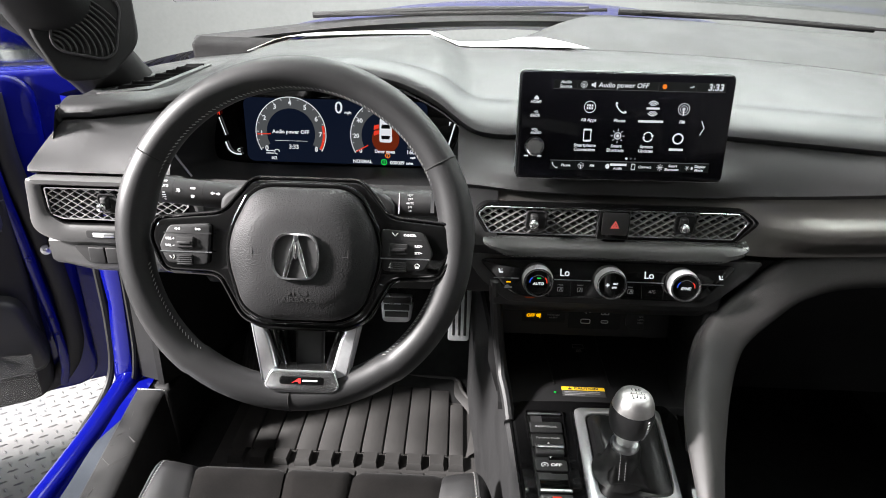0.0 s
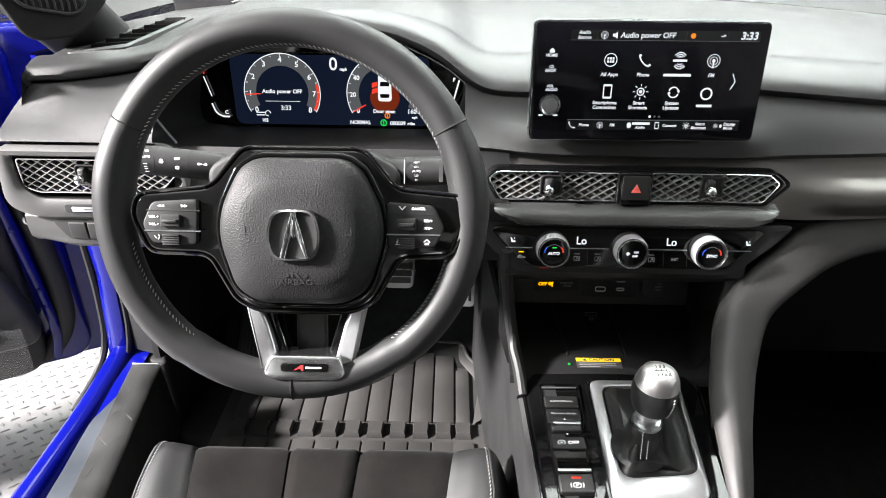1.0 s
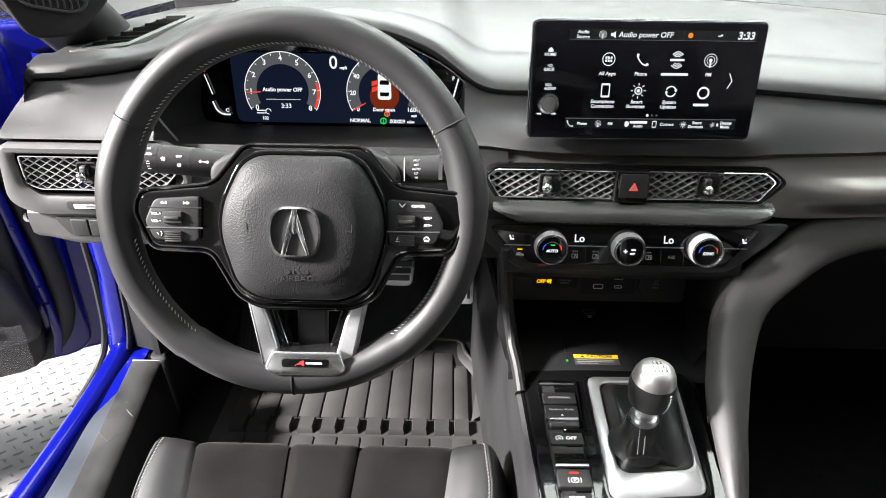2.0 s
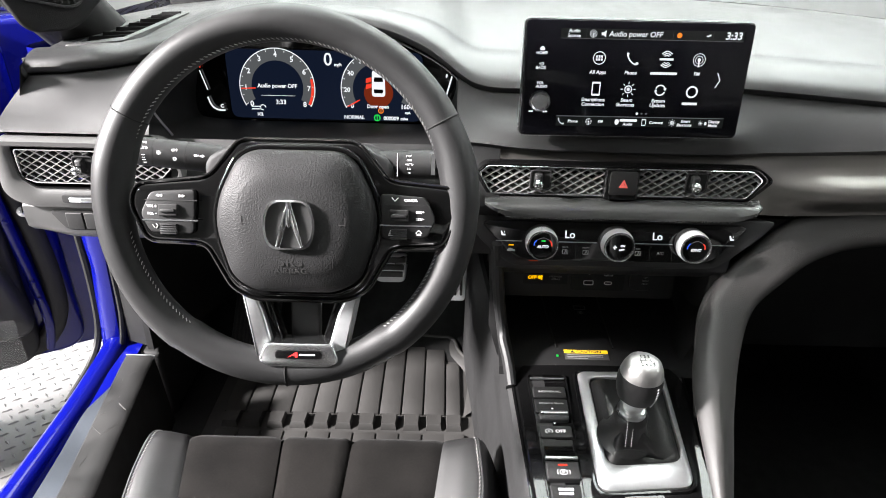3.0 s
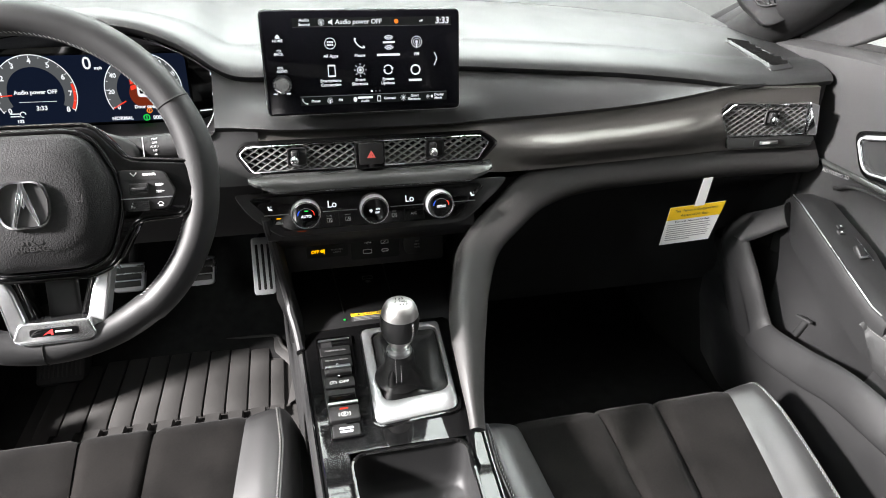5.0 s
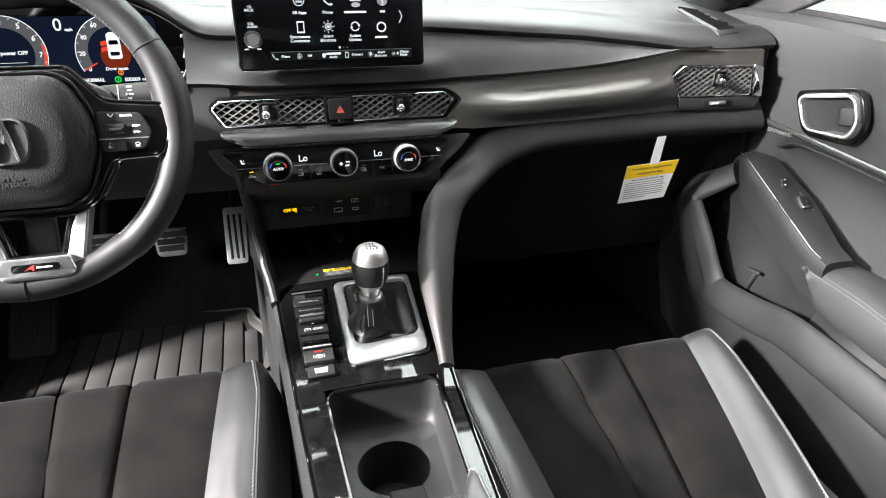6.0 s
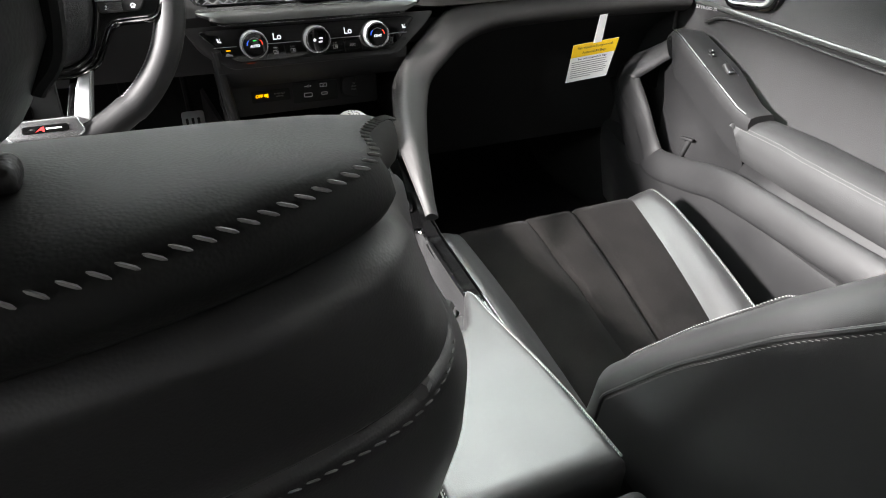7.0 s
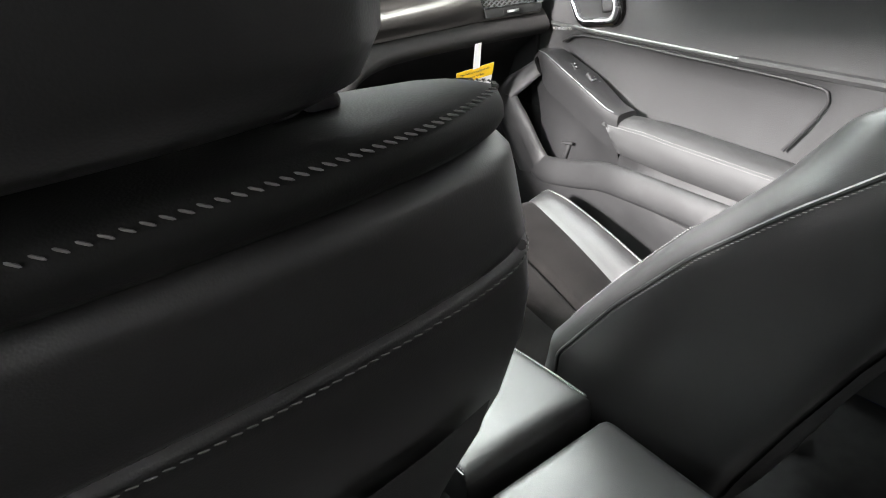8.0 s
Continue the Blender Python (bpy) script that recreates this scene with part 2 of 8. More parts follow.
def tube(points, r, seg=10, closed=False, squash=1.0, up=None, caps=True, square=1.0):
    """A round bar along points; r: a number or a function of 0..1; squash: height by width, the height along up."""
    p = [Vector(q) for q in points]
    n = len(p)
    rows = []
    side = None
    for i in range(n):
        a = p[(i - 1) % n] if closed or i > 0 else p[i]
        b = p[(i + 1) % n] if closed or i < n - 1 else p[i]
        d = (b - a).normalized()
        if up is not None:
            u = (Vector(up) - d * d.dot(Vector(up))).normalized()
        else:
            if side is None:
                side = Vector((0, 0, 1)) if abs(d.z) < 0.9 else Vector((1, 0, 0))
            u = (side - d * d.dot(side)).normalized()
            side = u
        v = d.cross(u)
        rad = r(i / (n - 1)) if callable(r) else r
        rows.append([p[i] + v * (rad * math.copysign(abs(math.cos(t)) ** square, math.cos(t))) + u * (rad * squash * math.copysign(abs(math.sin(t)) ** square, math.sin(t))) for t in [2 * math.pi * k / seg for k in range(seg)]])
    return grid(rows, closed_u=True, closed_v=closed, caps=caps and not closed)


def rrect(w, h, r, n=5):
    out = []
    for cx, cy, a0 in ((w / 2 - r, h / 2 - r, 0), (-w / 2 + r, h / 2 - r, 90), (-w / 2 + r, -h / 2 + r, 180), (w / 2 - r, -h / 2 + r, 270)):
        for k in range(n + 1):
            a = radians(a0 + 90 * k / n)
            out.append((cx + r * math.cos(a), cy + r * math.sin(a)))
    return out


def rpoly(points, r, n=5):
    """A polygon with rounded corners; r: one radius or one a corner."""
    out, k = [], len(points)
    for i in range(k):
        a, b, c = (Vector((*points[j % k], 0)) for j in (i - 1, i, i + 1))
        rr = r[i] if isinstance(r, (list, tuple)) else r
        da, dc = (a - b), (c - b)
        d = min(rr, da.length * 0.48, dc.length * 0.48)
        p, q = b + da.normalized() * d, b + dc.normalized() * d
        for j in range(n + 1):
            t = j / n
            v = p * (1 - t) ** 2 + b * 2 * t * (1 - t) + q * t * t
            out.append((v.x, v.y))
    return out


def oval(w, h, n=24):
    return [(w / 2 * math.cos(2 * math.pi * k / n), h / 2 * math.sin(2 * math.pi * k / n)) for k in range(n)]


def plate(outline, depth, m=I4, bevel=0.0, dome=0.0, back=0.0):
    """A plate from its outline, from z = back to z = depth, with a bevelled front edge."""
    n = len(outline)
    cx, cy = sum(p[0] for p in outline) / n, sum(p[1] for p in outline) / n

    def inset(d):
        area = sum(outline[i][0] * outline[(i + 1) % n][1] - outline[(i + 1) % n][0] * outline[i][1] for i in range(n))
        sg = 1 if area > 0 else -1
        out = []
        for i in range(n):
            a, b, c = Vector(outline[i - 1]), Vector(outline[i]), Vector(outline[(i + 1) % n])
            e1, e2 = (b - a), (c - b)
            n1 = Vector((-e1.y, e1.x)) * sg
            n2 = Vector((-e2.y, e2.x)) * sg
            nn = (n1.normalized() if n1.length > 1e-9 else n1) + (n2.normalized() if n2.length > 1e-9 else n2)
            nn = nn.normalized() if nn.length > 1e-9 else nn
            out.append(b + nn * d)
        return out

    rows = [[(p[0], p[1], back) for p in outline]]
    if bevel:
        rows.append([(p[0], p[1], depth - bevel) for p in outline])
        for k in (1, 2, 3):
            a = radians(30 * k)
            rows.append([(p.x, p.y, depth - bevel + bevel * math.sin(a)) for p in inset(bevel * (1 - math.cos(a)))])
    else:
        rows.append([(p[0], p[1], depth) for p in outline])
    last = rows[-1]
    if dome:
        for s in (0.75, 0.5, 0.25):
            rows.append([(cx + (p[0] - cx) * s, cy + (p[1] - cy) * s, p[2] + dome * (1 - s * s)) for p in last])
    return move(grid(rows, closed_u=True, caps=True), m)


def frame_ring(outer, inner, depth, m=I4, bevel=0.0, back=0.0):
    """A flat frame between two outlines of equal length."""
    b = bevel
    mix = lambda s: [(o[0] + (q[0] - o[0]) * s, o[1] + (q[1] - o[1]) * s) for o, q in zip(outer, inner)]
    rows = [[(*p, back) for p in outer], [(*p, depth - b) for p in outer]]
    if b:
        rows += [[(*p, depth) for p in mix(0.22)], [(*p, depth) for p in mix(0.78)]]
    rows += [[(*p, depth - b) for p in inner], [(*p, back) for p in inner]]
    return move(grid(rows, closed_u=True, closed_v=True), m)


def rbox(w, d, h, r, m=I4, seg=3):
    bm = bmesh.new()
    bmesh.ops.create_cube(bm, size=1.0)
    bm.transform(Matrix.Diagonal((w, d, h, 1)))
    if r:
        bmesh.ops.bevel(bm, geom=list(bm.edges), offset=r, segments=seg, profile=0.5, affect="EDGES")
    return move(bm, m)


def lathe(profile, seg=32, m=I4):
    """profile: (radius, z) pairs, turned round the z axis."""
    rows = [[(r * math.cos(2 * math.pi * k / seg), r * math.sin(2 * math.pi * k / seg), z) for k in range(seg)] for r, z in profile]
    return move(grid(rows, closed_u=True, caps=True), m)


def words(body, size, m=I4, depth=0.0003, align="CENTER", squeeze=1.0, slant=0.0, bold=0.0):
    """Lettering as a mesh, its middle at m's origin, lying in m's plane."""
    cu = bpy.data.curves.new("lettering", "FONT")
    cu.body, cu.size, cu.align_x, cu.align_y, cu.extrude, cu.shear, cu.offset = body, size, align, "CENTER", depth / 2, slant, bold
    cu.resolution_u = 3
    ob = bpy.data.objects.new("lettering", cu)
    me = bpy.data.meshes.new_from_object(ob)
    bm = bmesh.new()
    bm.from_mesh(me)
    bpy.data.objects.remove(ob)
    bpy.data.meshes.remove(me)
    bpy.data.curves.remove(cu)
    return move(bm, m @ Matrix.Translation((0, 0, depth / 2)) @ Matrix.Diagonal((squeeze, 1, 1, 1)))


def bars(w, h, rows, m=I4, seed=1, depth=0.0002, fill=0.55):
    """Plain bars in place of small print that cannot be read."""
    rnd = random.Random(seed)
    out = bmesh.new()
    pitch = h / rows
    for k in range(rows):
        length = w * (1 if k < rows - 1 else rnd.uniform(0.4, 0.8)) * rnd.uniform(0.9, 1)
        y = h / 2 - pitch * (k + 0.5)
        out = join(out, rbox(length, pitch * fill, depth, 0, Matrix.Translation((-(w - length) / 2, y, depth / 2))))
    return move(out, m)


def stitches(points, pitch=0.0045, size=0.0009, lean=28, normal=(0, 0, 1), gap=0.0, length=0.75):
    """A row of slanted thread stitches along a line; normal: which way the seam faces, or a function of the place."""
    verts, faces = [], []
    for p, d in along(points, pitch):
        nn = Vector(normal(p) if callable(normal) else normal)
        nn = (nn - d * d.dot(nn)).normalized()
        s = d.cross(nn)
        for off in ((gap, -gap) if gap else (0,)):
            t = (d * math.cos(radians(lean)) + s * math.sin(radians(lean)) * (1 if off >= 0 else -1)).normalized()
            c = p + s * off
            w = t.cross(nn)
            k = len(verts)
            for e, rr in ((-0.5, 0.35), (-0.3, 1), (0.3, 1), (0.5, 0.35)):
                q = c + t * (pitch * length * e)
                for a in (0, 72, 144, 216, 288):
                    verts.append(q + w * (size * rr * math.cos(radians(a))) + nn * (size * rr * math.sin(radians(a))))
            for i in range(3):
                for j in range(5):
                    faces.append((k + i * 5 + j, k + i * 5 + (j + 1) % 5, k + i * 5 + 5 + (j + 1) % 5, k + i * 5 + 5 + j))
            faces.append(tuple(k + j for j in range(5))[::-1])
            faces.append(tuple(k + 15 + j for j in range(5)))
    bm = from_lists(verts, faces)
    bmesh.ops.recalc_face_normals(bm, faces=bm.faces)
    return bm


def smooth_table(xs, table, window=9):
    """Columns of table read at xs along its first column, softened."""
    t = np.array(table)
    out = []
    for c in range(1, t.shape[1]):
        v = np.interp(xs, t[:, 0], t[:, c])
        k = np.hanning(window + 2)[1:-1]
        v = np.convolve(np.pad(v, window // 2, mode="edge"), k / k.sum(), mode="valid")
        out.append(v)
    return out


def smoothstep(a, b, x):
    t = min(1.0, max(0.0, (x - a) / (b - a)))
    return t * t * (3 - 2 * t)

# ---- the bay ----
def room():
    floor = tagged(part("floor", rbox(14, 14, 0.1, 0, Matrix.Translation((0, 0, -0.05))), PLATE_FLOOR), "white painted steel tread plate floor of the photo bay", "floor", kind="structure")
    # raised lugs, alternately slanted, where the open door shows them
    verts, faces = [], []
    pitch = 0.042
    for i in range(-38, 12):
        for j in range(-30, 34):
            x, y = -1.35 + i * pitch * 0.5, 1.5 + (j + (0.5 if i % 2 else 0)) * pitch
            if not -2.3 < x < -0.8 or not 0.5 < y < 2.6:
                continue
            a = radians(38 if i % 2 else -38)
            c, s = math.cos(a), math.sin(a)
            k = len(verts)
            for u, v, z in ((-0.013, 0, 0), (0, -0.0036, 0), (0.013, 0, 0), (0, 0.0036, 0), (-0.008, 0, 0.0032), (0, -0.0014, 0.0042), (0.008, 0, 0.0032), (0, 0.0014, 0.0042)):
                verts.append((x + u * c - v * s, y + u * s + v * c, z))
            for q in range(4):
                faces.append((k + q, k + (q + 1) % 4, k + 4 + (q + 1) % 4, k + 4 + q))
            faces.append((k + 4, k + 5, k + 6, k + 7))
    part("tread_lug", from_lists(verts, faces), PLATE_FLOOR, floor, kind="stuff", sharp=60)
    for name, w, d, x, y in (("wall_north", 14, 0.1, 0, 6.05), ("wall_south", 14, 0.1, 0, -6.05), ("wall_west", 0.1, 12, -5.0, 0), ("wall_east", 0.1, 12, 5.0, 0)):
        tagged(part(name, rbox(w, d, 3.6, 0, Matrix.Translation((x, y, 1.8))), PAINT_GREY if name == "wall_north" else PAINT_WHITE), "plain pale painted wall of the photo bay", "wall", kind="structure")
    tagged(part("ceiling", rbox(10, 12, 0.1, 0, Matrix.Translation((0, 0, 3.65))), PAINT_WHITE), "plain white ceiling of the photo bay", "ceiling", kind="structure")


room()


# ---- the car's shell ----
def strip(points_a, points_b, thick, n=24):
    """A curved panel between two lines, with thickness inwards along its normal."""
    a, b = curve(points_a, n), curve(points_b, n)
    rows = []
    for p, q in zip(a, b):
        rows.append([p + (q - p) * (k / 6) for k in range(7)])
    bm = grid(rows)
    bmesh.ops.solidify(bm, geom=list(bm.faces), thickness=thick)
    return bm


def shell():
    body = thing("car_body", "bright blue compact car body with its door apertures", "car", kind="structure")
    # roof with a grey lining
    rows = []
    for i in range(21):
        y = 0.62 - i * 0.115
        rows.append([(x, y, 1.395 - 0.05 * (x / 0.62) ** 2 * 0.8 - 0.05 * ((y + 0.4) / 1.2) ** 2) for x in np.linspace(-0.62, 0.62, 15)])
    bm = grid(rows)
    bmesh.ops.solidify(bm, geom=list(bm.faces), thickness=0.03)
    part("headliner", bm, HEADLINER, body, "grey fabric headliner")
    bm = grid([[(x * 1.03, y, z + 0.012) for x, y, z in r] for r in rows])
    bmesh.ops.solidify(bm, geom=list(bm.faces), thickness=-0.02)
    part("roof", bm, BLUE, body, "glossy blue roof skin")
    for s in (-1, 1):
        # windscreen pillar, from the roof to the dash end
        pil = curve([(s * (0.60 if s < 0 else 0.62), 0.68, 1.345), *((s * (x if s < 0 else x + 0.05), y, z) for x, y, z in ((0.665, 0.92, 1.215), (0.722, 1.10, 1.10), (0.768, 1.27, 1.012), (0.81, 1.42, 0.945)))], 20)
        trim = part("pillar_trim", tube(pil, lambda t: 0.045 + 0.016 * t, 18, squash=0.8), PILLAR, body, "matt black windscreen pillar trim")
        # tweeter grille on the pillar foot
        G = Matrix.Translation((-0.664, 1.058, 1.100) if s < 0 else (0.738, 1.195, 1.090)) @ Vector((-s * 0.52, -0.82, 0.14)).to_track_quat("Z", "Y").to_matrix().to_4x4() @ Matrix.Rotation(radians(14 * s), 4, "Z") @ Matrix.Scale(1.0 if s < 0 else 1.05, 4)
        foot = part("pillar_foot", plate(rpoly([(-0.060, 0.075), (0.040, 0.075), (0.062, -0.010), (0.030, -0.062), (-0.020, -0.075), (-0.060, -0.020)], 0.018, 5), -0.004, G, 0.004, back=-0.05), PILLAR, trim, "matt black pillar foot")
        sg = part("speaker_grille", frame_ring(rrect(0.074, 0.080, 0.020), rrect(0.068, 0.074, 0.018), 0.001, G, 0.0008, back=-0.008), PLASTIC, foot, "rounded black grille frame")
        part("grille_backing", plate(rrect(0.070, 0.076, 0.018), -0.0035, G, back=-0.008), DARKGAP, sg)
        for k in range(13):
            rad = 0.0068 * (k + 1)
            arc = []
            for q in np.linspace(0.0, 1.57, 40):
                u, v = -0.034 + rad * math.sin(q), -0.037 + rad * math.cos(q) * 0.8
                if abs(u) < 0.0335 and abs(v) < 0.0365 and math.hypot(max(0, abs(u) - 0.018), max(0, abs(v) - 0.021)) < 0.0155:
                    arc.append(Vector((u, v, -0.0012)))
            if len(arc) > 3:
                part("grille_rib", move(tube(arc, 0.0013, 6), G), PLASTIC, sg)
        part("outer_pillar", tube(curve([(s * 0.66, 0.70, 1.37), (s * 0.74, 1.02, 1.20), (s * 0.82, 1.30, 1.04), (s * 0.86, 1.52, 0.95)], 16), 0.030, 10), PLASTIC, body, "black outer windscreen pillar")
        part("roof_rail", tube(curve([(s * 0.63, 0.72, 1.36), (s * 0.64, 0.2, 1.40), (s * 0.63, -0.6, 1.39), (s * 0.58, -1.7, 1.2)], 20), 0.05, 10), BLUE, body)
        part("centre_pillar", tube(curve([(s * 0.63, -0.12, 1.37), (s * 0.72, -0.02, 1.0), (s * 0.79, 0.0, 0.6), (s * 0.80, 0.0, 0.3)], 14), 0.05, 12, squash=1.8, up=(0, 1, 0)), PLASTIC, body, "matt black centre pillar trim")
        # rear flank
        part("rear_flank", strip([(s * 0.84, -0.05, 0.15), (s * 0.84, -1.0, 0.15), (s * 0.78, -1.9, 0.2)], [(s * 0.80, -0.05, 0.98), (s * 0.78, -1.0, 1.0), (s * 0.70, -1.9, 1.02)], 0.04), PLASTIC, body)
        part("rear_quarter", strip([(s * 0.80, -0.10, 0.97), (s * 0.78, -1.0, 0.99), (s * 0.70, -1.9, 1.0)], [(s * 0.64, -0.16, 1.37), (s * 0.63, -0.7, 1.37), (s * 0.58, -1.7, 1.2)], 0.006), GLASS, body, "clear rear side window").visible_shadow = False
    part("rear_panel", rbox(1.6, 0.06, 0.95, 0.01, Matrix.Translation((0, -1.75, 0.62))), PLASTIC, body)
    part("rear_glass", rbox(1.2, 0.006, 0.42, 0, Matrix.Translation((0, -1.68, 1.2)) @ pose(0, 0, 0, -35, 0, 0)), GLASS, body, "clear rear window").visible_shadow = False
    part("floor_pan", rbox(1.56, 3.6, 0.05, 0.01, Matrix.Translation((0, 0.05, 0.205))), CARPET, body, "black carpeted car floor")
    part("firewall", rbox(1.6, 0.05, 0.85, 0.01, Matrix.Translation((0, 1.80, 0.6)) @ pose(0, 0, 0, 12, 0, 0)), CARPET, body)
    # toe board that climbs to the firewall
    rows = [[(x, y, z) for x in (-0.78, -0.4, 0.0, 0.4, 0.78)] for y, z in ((1.45, 0.232), (1.55, 0.245), (1.64, 0.30), (1.72, 0.42), (1.76, 0.6))]
    part("toe_board", grid(rows), CARPET, body)
    # bonnet beyond the windscreen
    rows = []
    for i in range(16):
        y = 1.84 + i * 0.075
        rows.append([(x, y, 1.075 + 0.03 * math.sin(math.pi * min(1, (y - 1.84) / 0.9)) - 0.11 * (x / 0.8) ** 2 - 0.10 * ((y - 1.84) / 1.1) ** 2) for x in np.linspace(-0.86, 0.86, 25)])
    bm = grid(rows)
    bmesh.ops.solidify(bm, geom=list(bm.faces), thickness=0.02)
    part("bonnet", bm, BLUE, body, "glossy blue bonnet")
    # cowl with its ribs
    part("cowl", tube(curve([(-0.82, 1.785, 1.000), (-0.4, 1.80, 1.050), (0, 1.80, 1.068), (0.4, 1.795, 1.055), (0.82, 1.775, 1.020)], 24), 0.03, 8, squash=0.5), PLASTIC, body, "black plastic windscreen cowl")
    for a, b in (((0.15, 1.800, 1.090), (0.72, 1.780, 1.068)), ((-0.55, 1.800, 1.065), (0.08, 1.795, 1.094))):
        arm = part("wiper", tube([Vector(a), (Vector(a) + Vector(b)) / 2 + Vector((0, 0, 0.006)), Vector(b)], 0.007, 8), PLASTIC, body, "black windscreen wiper")
        part("wiper_blade", tube([Vector(a) + Vector((0.05, -0.01, 0.002)), Vector(b) + Vector((0.04, -0.012, 0.0))], 0.004, 6), DARKGAP, arm)
    # windscreen
    rows = [[(x * (0.62 + 0.2 * k / 8), 0.70 + 1.05 * k / 8 - 0.06 * x * x * 1, 1.36 - 0.235 * k / 8 - 0.03 * x * x) for x in np.linspace(-1, 1, 13)] for k in range(9)]
    bm = grid(rows)
    bmesh.ops.solidify(bm, geom=list(bm.faces), thickness=0.005)
    ws = part("windscreen", bm, GLASS, body, "clear laminated windscreen")
    ws.visible_shadow = False
    # driver's sill, door aperture and hinge pillar
    part("sill", tube(curve([(-0.845, 1.60, 0.50), (-0.858, 1.45, 0.40), (-0.862, 1.25, 0.345), (-0.855, 0.9, 0.338), (-0.85, -0.1, 0.338)], 30), 0.034, 14, squash=1.5), BLUE, body, "glossy blue painted door sill")
    part("sill_trim", strip([(-0.829, 1.125, 0.3885), (-0.828, 1.09, 0.388), (-0.818, 0.94, 0.384), (-0.80, 0.5, 0.38), (-0.79, 0.0, 0.38)], [(-0.806, 1.185, 0.3975), (-0.797, 1.10, 0.395), (-0.780, 0.94, 0.388), (-0.762, 0.5, 0.384), (-0.752, 0.0, 0.384)], 0.03), SILLPLATE, body, "brushed silver sill plate")
    part("sill_inner", strip([(-0.850, 1.33, 0.388), (-0.836, 1.15, 0.380), (-0.826, 1.02, 0.378)], [(-0.806, 1.31, 0.395), (-0.800, 1.15, 0.390), (-0.788, 1.02, 0.386)], 0.02), BLUE, body, "blue painted inner sill")
    rows = []
    ys = np.linspace(1.244, 0.0, 30)
    for y in ys:
        dx = float(np.interp(y, (0.0, 0.5, 0.94, 1.235), (0.064, 0.054, 0.036, 0.0)))
        z = float(np.interp(y, (0.0, 0.94, 1.244), (0.394, 0.400, 0.412)))
        rows.append([(-0.815 + dx, y, z - 0.030), (-0.813 + dx, y, z - 0.006), (-0.809 + dx, y, z - 0.001), (-0.785 + dx, y, z + 0.001), (-0.763 + dx, y, z - 0.001), (-0.758 + dx, y, z - 0.005), (-0.755 + dx, y, z - 0.03), (-0.745 + dx, y, 0.25)])
    kick = part("kick_panel", grid(rows, caps=True), SILL_COVER, body, "scuffed black sill cover")
    part("end_bracket", join(rbox(0.052, 0.003, 0.004, 0.001, Matrix.Translation((-0.785, 1.2465, 0.411))), rbox(0.004, 0.003, 0.075, 0.001, Matrix.Translation((-0.7575, 1.2465, 0.374)))), SILVER, kick, "thin bright end edge")
    rnd = random.Random(5)
    for k in range(16):
        y = rnd.uniform(0.80, 1.22)
        dx = float(np.interp(y, (0.0, 0.5, 0.94, 1.235), (0.064, 0.054, 0.036, 0.0)))
        z = float(np.interp(y, (0.0, 0.94, 1.244), (0.394, 0.400, 0.412))) + 0.0006
        x = -0.785 + dx + rnd.uniform(-0.018, 0.016)
        a, l = rnd.uniform(-0.9, 0.9), rnd.uniform(0.010, 0.035)
        part("scuff", tube([(x - l * math.sin(a) / 2, y - l * math.cos(a) / 2, z), (x + l * math.sin(a) / 2, y + l * math.cos(a) / 2, z)], 0.00024, 4), SCUFF, kick)
    rows = []
    for z in np.linspace(0.335, 0.96, 26):
        left = float(np.interp(z, (0.335, 0.38, 0.43, 0.50, 0.56, 0.62, 0.96), (-0.905, -0.900, -0.893, -0.887, -0.880, -0.883, -0.885)))
        right = float(np.interp(z, (0.335, 0.40, 0.50, 0.60, 0.96), (-0.850, -0.845, -0.838, -0.832, -0.830)))
        mid = (left + right) / 2
        rows.append([(right, 1.345, z), (right - 0.002, 1.318, z), (right - 0.008, 1.310, z), (mid, 1.307, z), (left + 0.008, 1.314, z), (left + 0.001, 1.322, z), (left - 0.003, 1.340, z), (left + 0.006, 1.40, z), (left + 0.012, 1.55, z)])
    pil = part("hinge_pillar", grid(rows), BLUE, body, "blue painted hinge pillar")
    part("pillar_seal", tube(curve([(-0.893, 1.330, 0.94), (-0.892, 1.330, 0.62), (-0.894, 1.330, 0.50), (-0.906, 1.330, 0.40), (-0.914, 1.29, 0.352), (-0.914, 1.20, 0.335)], 24), 0.0075, 8), BAY_BLACK, body, "black rubber seal of the hinge pillar")
    part("door_seal", tube(curve([(-0.827, 1.309, 0.93), (-0.829, 1.309, 0.7), (-0.834, 1.309, 0.50), (-0.840, 1.306, 0.43), (-0.848, 1.303, 0.39)], 24), 0.006, 8), BAY_BLACK, body, "black rubber door seal")
    part("kick_trim", strip([(-0.832, 1.312, 0.40), (-0.826, 1.312, 0.65), (-0.824, 1.312, 0.90)], [(-0.775, 1.292, 0.40), (-0.775, 1.292, 0.65), (-0.775, 1.26, 0.90)], 0.006), BAY_BLACK, body, "black moulded kick trim")
    part("kick_side", strip([(-0.785, 1.28, 0.40), (-0.785, 1.28, 0.65), (-0.785, 1.22, 0.86)], [(-0.735, 1.66, 0.30), (-0.735, 1.62, 0.65), (-0.735, 1.5, 0.86)], 0.012), BAY_BLACK, body)
    part("kick_filler", rbox(0.05, 0.46, 0.20, 0.01, Matrix.Translation((-0.79, 1.51, 0.29))), BAY_BLACK, body)
    part("kick_filler", rbox(0.05, 0.70, 0.62, 0.01, Matrix.Translation((0.83, 1.47, 0.49))), CARPET, body)
